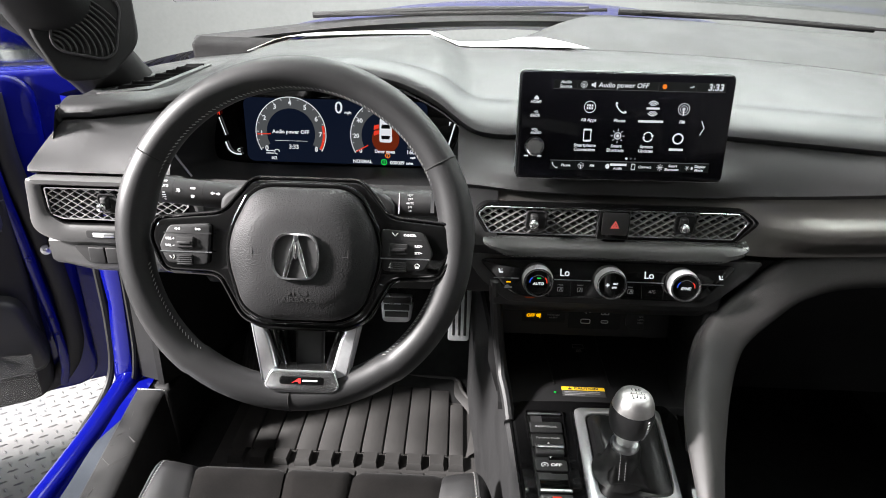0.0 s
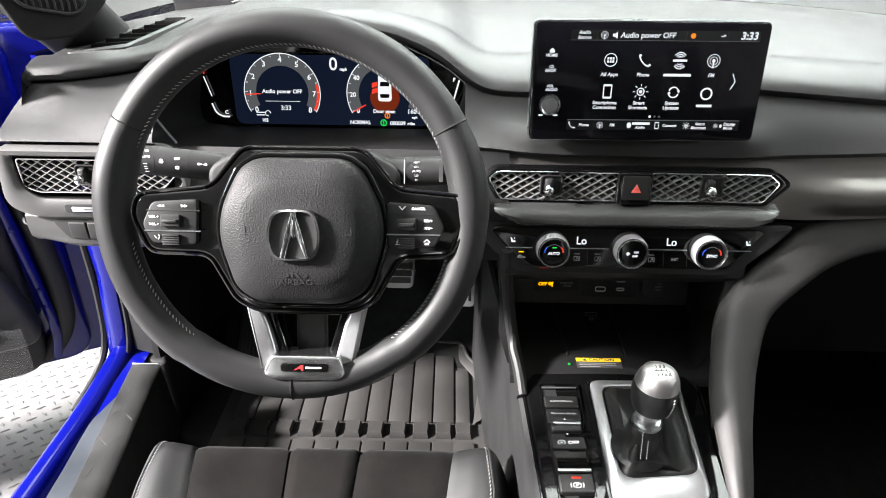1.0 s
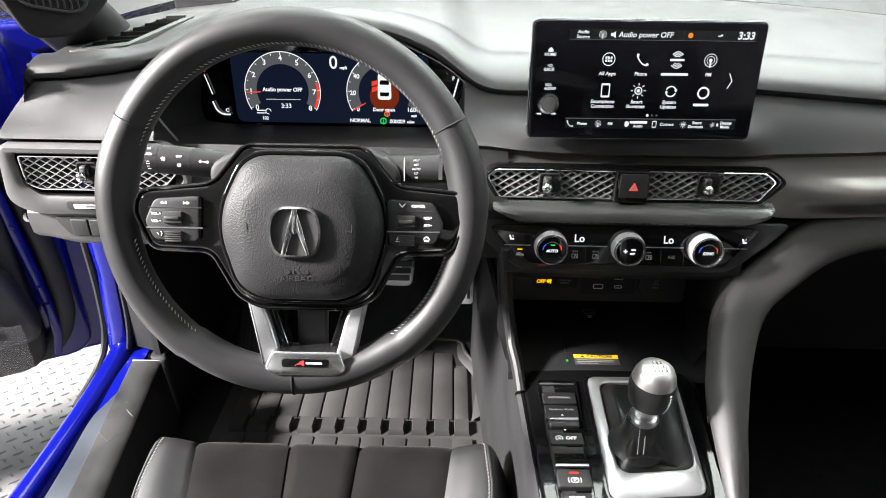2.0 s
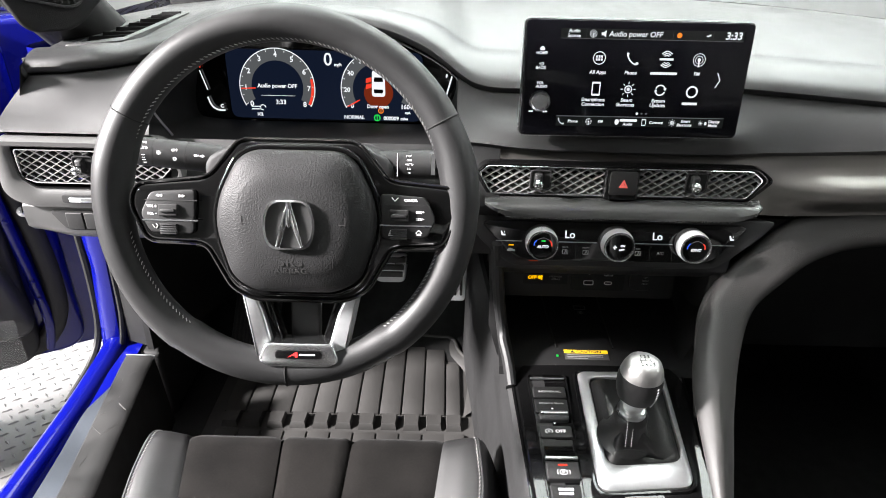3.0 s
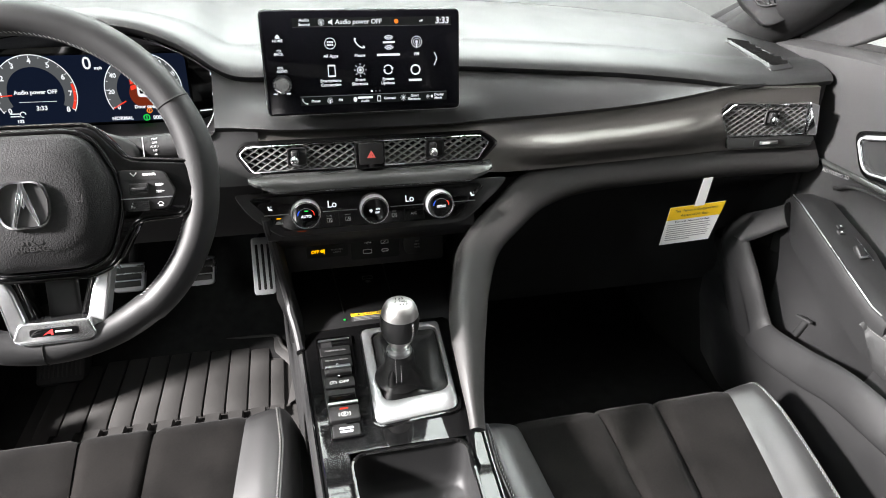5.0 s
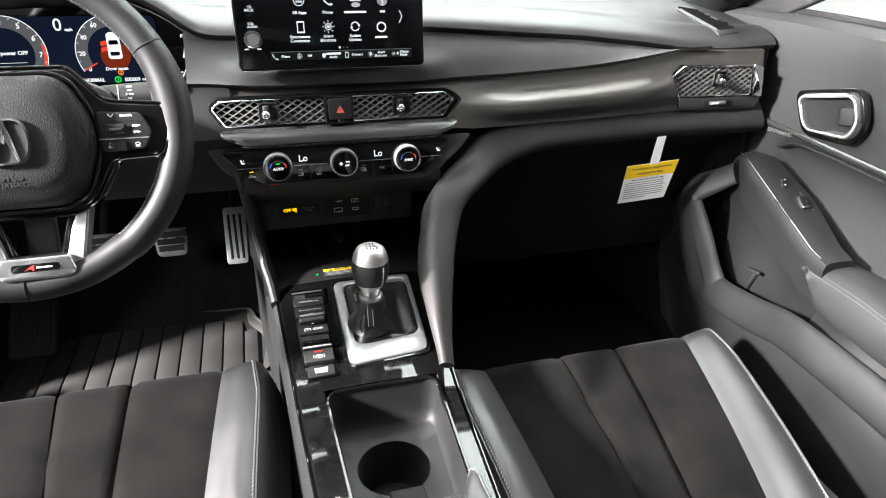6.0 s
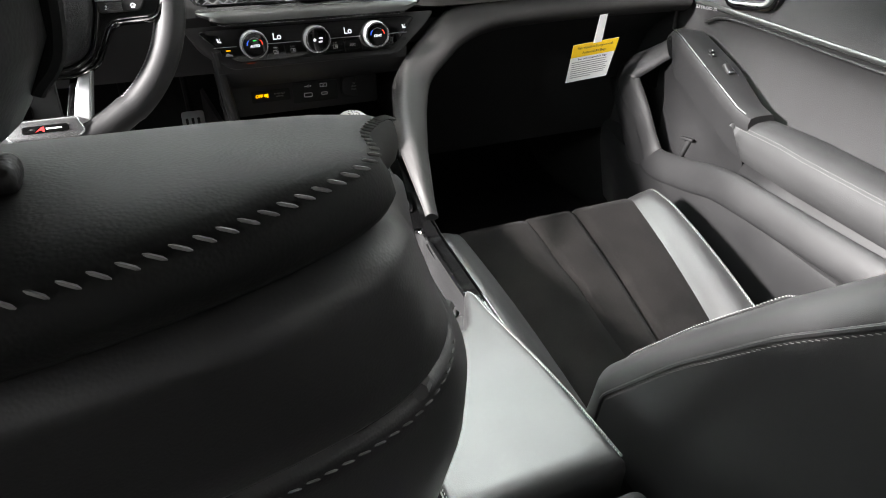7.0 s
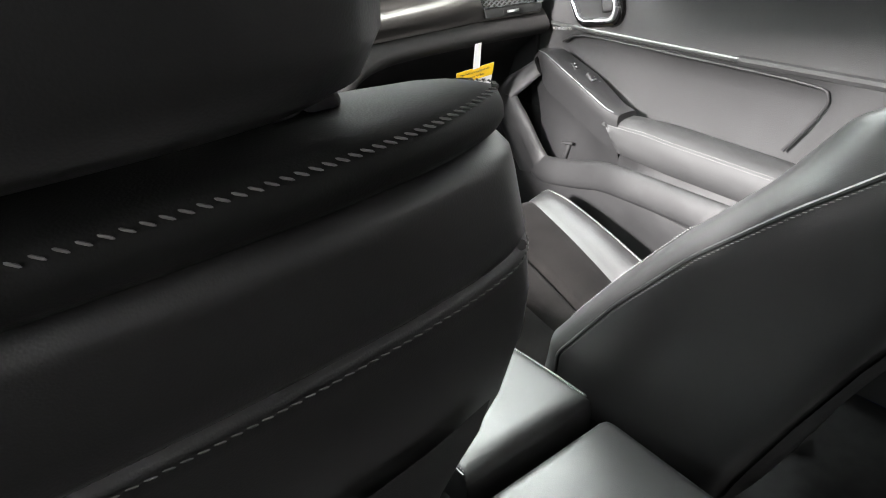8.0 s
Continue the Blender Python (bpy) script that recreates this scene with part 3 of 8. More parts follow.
    for z in (0.43, 0.74):
        h = part("door_hinge", join(rbox(0.012, 0.10, 0.075, 0.005, Matrix.Translation((-0.905, 1.44, z))), rbox(0.060, 0.030, 0.034, 0.006, Matrix.Translation((-0.935, 1.475, z))), lathe([(0.010, -0.036), (0.012, -0.032), (0.012, 0.032), (0.010, 0.036)], 16, Matrix.Translation((-0.952, 1.480, z)))), BLUE, body, "blue painted door hinge")
        for dz in (-0.022, 0.022):
            part("hinge_bolt", lathe([(0.008, -0.002), (0.008, 0.005), (0.005, 0.008)], 6, Matrix.Translation((-0.912, 1.42, z + dz)) @ pose(0, 0, 0, 0, -90, 0)), SILVER, h, "bare metal bolt")
    part("wiring_boot", tube(curve([(-0.900, 1.42, 0.60), (-0.94, 1.45, 0.595), (-0.985, 1.49, 0.585)], 16), lambda t: 0.017 + 0.002 * math.sin(t * 50), 14), BAY_BLACK, body, "ribbed black rubber wiring boot")
    # black corner panel between the passenger's pillar and door
    part("corner_panel", rbox(0.016, 0.46, 0.17, 0.006, Matrix.Translation((0.838, 1.27, 1.005)) @ pose(0, 0, 0, -24, 0, 0)), PLASTIC, body, "black corner trim of the passenger window")
    # outer passenger flank to close the car
    part("passenger_flank", strip([(0.87, 1.75, 0.15), (0.90, 0.9, 0.15), (0.88, -0.05, 0.15)], [(0.87, 1.70, 0.93), (0.89, 0.9, 0.93), (0.86, -0.05, 0.95)], 0.02), BLUE, body)


shell()

# ---- dashboard ----
XS = np.linspace(-0.80, 0.80, 241)
EDGE_Y, EDGE_Z = smooth_table(XS, [
    (-0.80, 1.050, 0.992), (-0.74, 1.055, 0.996), (-0.68, 1.065, 0.997), (-0.615, 1.095, 1.001), (-0.55, 1.115, 1.019),
    (-0.46, 1.128, 1.039), (-0.36, 1.130, 1.049), (-0.29, 1.125, 1.038), (-0.24, 1.118, 1.018), (-0.185, 1.105, 0.977),
    (-0.14, 1.100, 0.975), (0.0, 1.098, 0.983), (0.15, 1.095, 0.984), (0.416, 1.095, 0.966), (0.546, 1.095, 0.952),
    (0.62, 1.092, 0.942), (0.70, 1.086, 0.940), (0.80, 1.080, 0.945)], 9)


def edge(x):
    return float(np.interp(x, XS, EDGE_Y)), float(np.interp(x, XS, EDGE_Z))


def top_z(x, y):
    """Height of the dash top at a place behind its front edge."""
    ey, ez = edge(x)
    s = max(0.0, min(1.0, (y - ey) / (1.73 - ey)))
    shift = 0.05 * s
    ridge = 1.037 - 0.05 * (x / 0.8) ** 2 + 0.024 * (smoothstep(-0.64, -0.54, x) - smoothstep(-0.235 - shift, -0.165 - shift, x))
    f = 1 - (1 - min(s / 0.5, 1)) ** 2
    z = ez + (ridge - ez) * f - 0.012 * smoothstep(0.55, 1.0, s)
    return z + 0.007 * math.sin(math.pi * min(1, s / 0.12)) * (1 if s < 0.12 else 0)


def shelf_start(x):
    """Where the rear shelf of the dash begins to climb."""
    return float(np.interp(x, (-0.12, 0.37, 0.63, 0.74, 0.79), (1.53, 1.50, 1.445, 1.40, 1.36)))


def shelf_z(x, y):
    """Height of the dash top with its rear shelf."""
    y0, base = shelf_start(x), top_z(x, y)
    if y <= y0:
        return base
    t = min(1.0, (y - y0) / (1.705 - y0))
    z0 = top_z(x, y0)
    climb = max(base, z0 + (1.083 - 0.032 * (x / 0.7) ** 2 - z0) * t ** 0.9)
    return base + (climb - base) * smoothstep(-0.13, 0.08, x)


def end_x(y):
    """Where the dash stops beside the driver's door."""
    return -0.722 - 0.22 * max(0.0, y - 1.06)


def pad_raw(x):
    """The seam between the lower pad and the metal trim, right of the wheel."""
    y = float(np.interp(x, (-0.2, 0.15, 0.42, 0.60, 0.8), (1.066, 1.063, 1.073, 1.084, 1.075)))
    z = float(np.interp(x, (-0.2, -0.1, 0.05, 0.144, 0.28, 0.416, 0.52, 0.60, 0.66), (0.912, 0.906, 0.905, 0.906, 0.909, 0.915, 0.925, 0.937, 0.940)))
    return y, z


PX = np.linspace(-0.30, 0.85, 231)
PAD_Y, PAD_Z = (smooth_table(PX, [(x, pad_raw(x)[k]) for x in np.linspace(-0.3, 0.85, 231)], 25)[0] for k in (0, 1))
LOW_Y, LOW_Z = smooth_table(PX, [(-0.2, 1.022, 0.838), (0.16, 1.024, 0.838), (0.20, 1.030, 0.831), (0.33, 1.050, 0.828), (0.60, 1.066, 0.831), (0.78, 1.068, 0.826)], 21)


def pad_low(x):
    return float(np.interp(x, PX, PAD_Y)), float(np.interp(x, PX, PAD_Z))


def dashboard():
    dash = thing("dashboard", "black soft-touch car dashboard with dark metallic trim", "dashboard", (0, 1.4, 0.25))
    rows = []
    for x in XS:
        ey, ez = edge(x)
        r = [(x, ey + 0.05, ez - 0.020), (x, ey + 0.016, ez - 0.018), (x, ey + 0.004, ez - 0.014), (x, ey - 0.001, ez - 0.007), (x, ey + 0.002, ez - 0.001)]
        for s in np.concatenate([np.linspace(0.01, 0.13, 13), np.linspace(0.15, 0.55, 21), np.linspace(0.6, 1.0, 9)]):
            y = ey + s * (1.76 - ey)
            r.append((x, y, top_z(x, y)))
        rows.append([(max(p[0], end_x(p[1])), p[1], p[2]) for p in r])
    part("top_pad", grid(rows), DASHTOP, dash, "grained dark grey dash top", sharp=60)
    # rear shelf, which climbs towards the foot of the windscreen
    rows = []
    for x in np.linspace(-0.13, 0.79, 44):
        y0 = shelf_start(x)
        rows.append([(x, y0 - 0.004, top_z(x, y0 - 0.004) - 0.004)] + [(x, y0 + (1.715 - y0) * t, shelf_z(x, y0 + (1.715 - y0) * t) + 0.0012) for t in (0.0, 0.02, 0.05, 0.12, 0.25, 0.5, 0.75, 0.95, 1.0)] + [(x, 1.725, shelf_z(x, 1.715) - 0.012), (x, 1.735, top_z(x, 1.715) - 0.03)])
    part("rear_shelf", grid(rows), SHELF, dash, "matt dark rear shelf of the dash", sharp=30)
    # side demister vents
    for s in (-1, 1):
        va, vb = (Vector((-0.672, 1.125)), Vector((-0.665, 1.40))) if s < 0 else (Vector((0.716, 1.106)), Vector((0.707, 1.234)))
        d = (vb - va).normalized()
        q = Vector((d.y, -d.x))
        wide = (0.038, 0.042, 0.020, 0.028) if s < 0 else (0.024, 0.024, 0.021, 0.021)
        corners = [va - q * wide[0], va + q * wide[1], vb + q * wide[2], vb - q * wide[3]]
        out = rpoly([tuple(c) for c in corners], 0.008, 4)
        cx, cy = sum(c[0] for c in out) / len(out), sum(c[1] for c in out) / len(out)
        inn = [(cx + (x - cx) * 0.80, cy + (y - cy) * 0.90) for x, y in out]
        lift = lambda pts, dz: [(x, y, top_z(x, y) + dz) for x, y in pts]
        fr = grid([lift(out, -0.004), lift(out, 0.0020), lift(inn, 0.0050), lift(inn, 0.0010)], closed_u=True)
        v = part("side_vent", fr, DASHTOP, dash, "black dash-top demister vent")
        # The pad has no hole: a black sheet on top stands for the duct's shade.
        part("duct", grid([lift([(cx + (x - cx) * f, cy + (y - cy) * f) for x, y in inn], 0.0026) for f in (1.0, 0.8, 0.6, 0.4, 0.2, 0.02)], closed_u=True, caps=True), VENT_SHADE, v, "dead black sheet standing for the shaded vent opening")
        for k in range(7):
            t = 0.12 + 0.76 * k / 6
            c = va + (vb - va) * t
            w = 0.029 - 0.012 * t if s < 0 else 0.017
            a, b = c - q * w + d * 0.010, c + q * w * 1.05 - d * 0.006
            za, zb = top_z(*a), top_z(*b)
            part("slat", from_lists([(p.x + e.x, p.y + e.y, z + h) for p, z in ((a, za), (b, zb)) for e, h in ((-d * 0.0016, 0.0015), (-d * 0.0016 + d * 0.004, 0.0075), (d * 0.0016 + d * 0.004, 0.0075), (d * 0.0016, 0.0015))], [(0, 4, 5, 1), (1, 5, 6, 2), (2, 6, 7, 3), (3, 7, 4, 0), (0, 1, 2, 3), (7, 6, 5, 4)]), VENT_SHADE, v)
    # lower padded band right of the wheel
    rows = []
    for x in np.linspace(-0.205, 0.66, 90):
        ey, ez = edge(x)
        ly, lz = pad_low(x)
        belly = 0.012 * math.sin(math.pi * smoothstep(-0.25, 0.7, x))
        hi = Vector((x, ey + 0.004, ez - 0.015))
        lo = Vector((x, ly, lz))
        r = [hi + Vector((0, 0.03, -0.002))]
        for k in range(9):
            t = k / 8
            p = hi.lerp(lo, t)
            p.y -= belly * math.sin(math.pi * t) * 0.8 + 0.010 * t ** 3 + 0.016 * smoothstep(0.19, 0.12, abs(x)) * smoothstep(0.35, 0.62, t) * (1 - 0.55 * smoothstep(0.75, 1, t))
            r.append(p)
        r.append(lo + Vector((0, -0.006, -0.006)))
        r.append(lo + Vector((0, 0.006, -0.009)))
        rows.append(r)
    part("padded_band", grid(rows), VINYL, dash, "padded black leatherette band")
    # dark metallic trim across the middle and the passenger side
    rows = []
    for x in np.linspace(-0.192, 0.775, 110):
        ly, lz = pad_low(x)
        t0 = smoothstep(0.17, 0.30, x)
        tip = smoothstep(0.50, 0.62, x)
        zl = float(np.interp(x, PX, LOW_Z))
        yl = float(np.interp(x, PX, LOW_Y))
        lz2 = min(lz, 0.936)
        r = [(x, ly + 0.012, lz2 - 0.004), (x, ly - 0.001, lz2 - 0.007)]
        for k in range(1, 22):
            t = k / 21
            z = lz2 - 0.007 + (zl - lz2 + 0.007) * t
            roll = smoothstep(0.22, 0.50, t) * (1 - 0.9 * smoothstep(0.58, 1.0, t))
            bulge = 0.004 * math.sin(math.pi * t) + 0.024 * t0 * roll * (1 - 0.7 * tip)
            r.append((x, ly + (yl - ly) * t - bulge, z))
        r.append((x, yl + 0.010, zl - 0.004))
        rows.append(r)
    part("metal_trim", grid(rows), GUNMETAL, dash, "dark satin metallic trim strip")
    # lower padded roll that turns down into the console's knee pad
    rows = []
    pts = curve([(0.79, 1.078, 0.810), (0.62, 1.078, 0.812), (0.45, 1.070, 0.812), (0.33, 1.060, 0.808), (0.255, 1.042, 0.792), (0.205, 1.022, 0.762), (0.160, 0.995, 0.730), (0.133, 0.950, 0.697), (0.110, 0.885, 0.662), (0.096, 0.81, 0.630), (0.089, 0.752, 0.596)], 70)
    part("knee_roll", tube(pts, lambda t: 0.0200 - 0.002 * smoothstep(0.3, 0.6, t) - 0.011 * smoothstep(0.78, 1, t), 28, squash=1.6, up=(-0.3, 0.6, 0.75), square=0.62), KNEE_VINYL, dash, "padded black knee roll")
    rim = [p + Vector((-0.021 * smoothstep(0.30, 0.45, k / 69), -0.004, -0.006)) for k, p in enumerate(pts)][26:58]
    part("knee_rim", tube(rim, lambda t: 0.0115 - 0.009 * smoothstep(0.45, 1, t) - 0.006 * smoothstep(0.15, 0.0, t), 20, squash=1.5, up=(-0.3, 0.6, 0.75), square=0.7), KNEE_VINYL, dash, "black rim beside the charging bay")
    lip = [p + Vector((0, 0.004, -0.031)) for p in pts[:34]]
    part("lower_lip", tube(lip, 0.0028, 8), DARKGAP, dash, "thin dark lower seam")
    # body of the dash behind the passenger's knees, with the glovebox
    rows = []
    for x in np.linspace(0.13, 0.80, 30):
        rows.append([(x, 1.09, 0.80), (x, 1.10, 0.77), (x, 1.16, 0.73), (x, 1.22, 0.60), (x, 1.26, 0.46), (x, 1.40, 0.42), (x, 1.72, 0.45)])
    part("glovebox", grid(rows), PLASTIC, dash, "black glovebox lid")
    # driver's side: padded face, vent panel, lower cover
    rows = []
    for x in np.linspace(-0.768, -0.58, 26):
        k = 0.046 * ((-0.58 - x) / 0.188) ** 2
        ey, ez = edge(x + k)
        rows.append([(x + k, ey + 0.03, ez - 0.016)] + [(x + k * (1 - t), (ey + 0.004) * (1 - t) + 1.039 * t - 0.004 * math.sin(math.pi * t), (ez - 0.018) * (1 - t) + 0.921 * t) for t in (0, 0.2, 0.4, 0.6, 0.8, 1.0)] + [(x, 1.037, 0.916), (x, 1.046, 0.911)])
    part("side_pad", grid(rows), VINYL, dash, "padded black leatherette dash end")
    out = rpoly([(-0.766, 0.911), (-0.570, 0.911), (-0.535, 0.875), (-0.56, 0.822), (-0.745, 0.822), (-0.773, 0.838)], [0.008, 0.01, 0.02, 0.02, 0.03, 0.03], 5)
    hole = rpoly([(-0.748, 0.900), (-0.566, 0.900), (-0.545, 0.872), (-0.576, 0.848), (-0.726, 0.848), (-0.746, 0.862)], [0.006, 0.008, 0.010, 0.008, 0.008, 0.008], 5)
    M = face(0, 1.034, 0, 0)
    vs = part("vent_surround", frame_ring(out, [(x * 1.012 + 0.0080, y * 1.08 - 0.0700) for x, y in hole], 0.012, M, 0.003, -0.02), TRIM_GREY, dash, "light grey moulded vent surround")
    part("vent_recess", frame_ring([(x * 1.014 + 0.0092, y * 1.09 - 0.0787) for x, y in hole], hole, 0.006, M, 0.002, -0.02), PIANO, vs, "gloss black recess")
    rows = []
    for x in np.linspace(-0.758, -0.52, 24):
        k = smoothstep(-0.758, -0.70, x)
        rows.append([(x, 1.036, 0.826), (x, 1.030, 0.820), (x, 1.029, 0.806), (x, 1.031, 0.792 - 0.008 * k), (x, 1.040, 0.783 - 0.010 * k), (x, 1.06, 0.777 - 0.010 * k), (x, 1.20, 0.76)])
    low = part("lower_cover", grid(rows), TRIM_GREY, dash, "grey lower dash cover")
    # switch bank behind the wheel rim, beneath the vent
    SW = face(-0.674, 1.0285, 0.803, 0)
    part("switch_recess", plate(rpoly([(-0.050, 0.013), (0.050, 0.013), (0.050, -0.014), (-0.032, -0.014)], 0.008, 4), 0.0012, SW, 0.0005), DARKGAP, low, "dark recess of the switch bank")
    for k in range(3):
        part("switch_blank", plate(rrect(0.022, 0.023, 0.002), 0.0035, SW @ Matrix.Translation((-0.018 + 0.0235 * k, -0.0005, 0)), 0.0012), PLASTIC, low)
    # ends of the dash
    for s in (-1, 1):
        if s > 0:
            part("end_cap", rbox(0.012, 0.40, 0.30, 0.004, Matrix.Translation((0.795, 1.29, 0.80))), PLASTIC, dash)
        else:
            rows = [[(end_x(y), y, top_z(end_x(y), y) - 0.004), (end_x(y) - 0.012, y, 0.95), (-0.772, y, 0.90), (-0.775, y, 0.80)] for y in np.linspace(1.05, 1.55, 14)]
            part("end_cap", grid(rows), PLASTIC, dash)
    # knee bolster under the column and column tunnel
    rows = []
    for x in np.linspace(-0.56, -0.15, 30):
        u = (x + 0.373) / 0.2
        rows.append([(x, 1.06, 0.905), (x, 1.035, 0.880 - 0.01 * u * u), (x, 1.02, 0.84), (x, 1.035, 0.79), (x, 1.07, 0.745), (x, 1.14, 0.73), (x, 1.40, 0.74)])
    part("knee_bolster", grid(rows), BAY_BLACK, dash, "matt black knee bolster")
    # instrument hood lining
    hood = [(-0.612, 1.06, 0.925), (-0.603, 1.092, 0.965), (-0.545, 1.118, 0.996), (-0.46, 1.13, 1.020), (-0.36, 1.133, 1.028), (-0.29, 1.128, 1.018), (-0.235, 1.12, 0.996), (-0.192, 1.105, 0.962), (-0.200, 1.075, 0.925), (-0.215, 1.05, 0.900), (-0.29, 1.045, 0.888), (-0.40, 1.04, 0.886), (-0.52, 1.045, 0.890), (-0.59, 1.05, 0.905)]
    inner = [(-0.59, 1.235, 0.888), (-0.588, 1.235, 0.935), (-0.56, 1.24, 0.985), (-0.46, 1.24, 0.992), (-0.36, 1.24, 0.994), (-0.29, 1.24, 0.992), (-0.225, 1.235, 0.975), (-0.205, 1.225, 0.945), (-0.215, 1.222, 0.905), (-0.235, 1.222, 0.884), (-0.30, 1.222, 0.880), (-0.40, 1.222, 0.880), (-0.50, 1.222, 0.880), (-0.565, 1.225, 0.882)]
    a, b = curve(hood, 84, True), curve(inner, 84, True)
    part("hood_lining", grid([a, [p.lerp(q, 0.35) for p, q in zip(a, b)], [p.lerp(q, 0.7) for p, q in zip(a, b)], b], closed_u=True), BAY_BLACK, dash, "matt black instrument hood lining")
    return dash


def dash_paper():
    sheet = thing("paper_sheet", "white paper sheet lying under the windscreen", "paper", (-0.3, 1.6, 1.04))
    a = curve([(-0.62, 1.52, 0), (-0.42, 1.545, 0), (-0.2, 1.53, 0), (0.03, 1.48, 0)], 24)
    b = curve([(-0.64, 1.70, 0), (-0.42, 1.71, 0), (-0.25, 1.71, 0), (-0.08, 1.70, 0)], 24)
    rows = [[Vector((p.x, p.y, shelf_z(p.x, p.y) + 0.006 + 0.003 * math.sin(7 * p.x))) for p in (q.lerp(r, t) for q, r in zip(a, b))] for t in (0, 0.33, 0.66, 1)]
    bm = grid(rows)
    bmesh.ops.solidify(bm, geom=list(bm.faces), thickness=0.0006)
    part("sheet", bm, PAPER, sheet)


dash_paper()


dash = dashboard()

# ---- centre console ----
def deck_z(y):
    """Height of the console deck, which climbs towards the dash."""
    return 0.562 + 0.15 * max(0.0, y - 0.745)


def console():
    con = thing("center_console", "gloss black centre console with cupholder tray", "console", (0, 0.8, 0.25))
    # deck: a gloss black plate with the tray's opening
    zd = deck_z
    tray = rpoly([(-0.069, 0.772), (-0.060, 0.520), (0.066, 0.520), (0.081, 0.772)], [0.022, 0.01, 0.01, 0.022], 8)
    def hgt(pts, dz):
        return [Vector((x, y, zd(y) + dz)) for x, y in pts]
    # the deck in three pieces: front, and a border round the tray
    rows = []
    for y in np.linspace(1.006, 0.775, 24):
        w0, w1 = np.interp(y, (0.6, 1.06), (-0.097, -0.120)), np.interp(y, (0.6, 1.06), (0.092, 0.124))
        if y > 0.99:
            w0, w1 = w0 + (y - 0.99) * 0.8, w1 - (y - 0.99) * 0.8
        rows.append([(w0 - 0.004, y, zd(y) - 0.03), (w0 - 0.002, y, zd(y) - 0.006), (w0 + 0.003, y, zd(y))] + [(w0 + 0.003 + (w1 - w0 - 0.006) * k / 10, y, zd(y) + 0.003 * math.sin(math.pi * k / 10)) for k in range(1, 10)] + [(w1 - 0.003, y, zd(y)), (w1 + 0.002, y, zd(y) - 0.006), (w1 + 0.004, y, zd(y) - 0.03)])
    part("deck", grid(rows), PIANO, con, "piano black console deck")
    for s in (-1, 1):
        rows = []
        for y in np.linspace(0.7755, 0.50, 16):
            w = np.interp(y, (0.5, 1.06), (-0.092, -0.120)) if s < 0 else np.interp(y, (0.5, 1.06), (0.087, 0.124))
            t = np.interp(y, (0.5, 0.772), (-0.060, -0.069)) if s < 0 else np.interp(y, (0.5, 0.772), (0.066, 0.081))
            rows.append([(w + s * 0.004, y, zd(y) - 0.03), (w + s * 0.002, y, zd(y) - 0.006), (w - s * 0.003, y, zd(y)), (t + s * 0.002, y, zd(y) + 0.001), (t, y, zd(y) - 0.001), (t - s * 0.001, y, zd(y) - 0.012)])
        part("deck_border", grid(rows), PIANO, con, "piano black border of the tray")
        e = [(np.interp(y, (0.5, 1.06), (-0.094, -0.122)) if s < 0 else np.interp(y, (0.5, 1.06), (0.089, 0.126)), y, zd(y) - 0.004) for y in np.linspace(0.995, 0.5, 20)]
        part("edge_line", tube(e, 0.0016, 6), PIANO, con)
    # tray tub with a cup well
    cxw, cyw, rw, N = 0.003, 0.690, 0.046, 72
    def reach(a, scale):
        """Where a ray from the well's middle meets the tray's outline, drawn in by scale."""
        poly = [(0.005 + (x - 0.005) * scale, 0.645 + (y - 0.645) * scale) for x, y in tray]
        dx, dy = math.cos(a), math.sin(a)
        best = 1.0
        for i in range(len(poly)):
            (x0, y0), (x1, y1) = poly[i - 1], poly[i]
            ex, ey = x1 - x0, y1 - y0
            den = dx * ey - dy * ex
            if abs(den) < 1e-12:
                continue
            t = ((x0 - cxw) * ey - (y0 - cyw) * ex) / den
            u = ((x0 - cxw) * dy - (y0 - cyw) * dx) / den
            if t > 0 and -1e-6 <= u <= 1 + 1e-6:
                best = min(best, t)
        return (cxw + dx * best, cyw + dy * best)
    angles = [2 * math.pi * k / N for k in range(N)]
    ringz = lambda s, z: [(*reach(a, s), z) for a in angles]
    circle = lambda r, z: [(cxw + r * math.cos(a), cyw + r * math.sin(a), z) for a in angles]
    rim = hgt(tray, 0.0)
    part("tray_rim", tube([p + Vector((0, 0, 0.0005)) for p in rim], 0.0028, 6, closed=True), PIANO, con, "piano black rim round the tray")
    rows = [[(x, y, zd(y) - 0.001) for x, y in (reach(a, 1.0) for a in angles)], ringz(0.985, 0.545), ringz(0.965, 0.52), ringz(0.93, 0.506), ringz(0.88, 0.501), circle(rw + 0.003, 0.500), circle(rw, 0.4985), circle(rw * 0.985, 0.492), circle(rw * 0.93, 0.432), circle(rw * 0.88, 0.428), circle(0.004, 0.427)]
    part("tray_tub", grid(rows, closed_u=True), PLASTIC, con, "charcoal moulded tray with a round cup well", sharp=50)
    part("cup_notch", rbox(0.044, 0.100, 0.010, 0.004, Matrix.Translation((0.010, 0.600, 0.4985))), DARKGAP, con)
    # walls of the console down to the carpet
    for s in (-1, 1):
        rows = []
        for y in np.linspace(1.5, 0.10, 24):
            top = deck_z(min(y, 1.05)) - 0.004
            xx = np.interp(y, (0.1, 0.5, 1.06, 1.5), (0.092, 0.094, 0.128, 0.16)) * s
            rows.append([(xx * 0.97, y, top - 0.006), (xx * 1.01, y, top - 0.012), (xx * 1.02, y, 0.42), (xx * 1.0 + s * 0.004, y, 0.22)])
        part("console_side", grid(rows), PLASTIC, con, "matt black console flank")
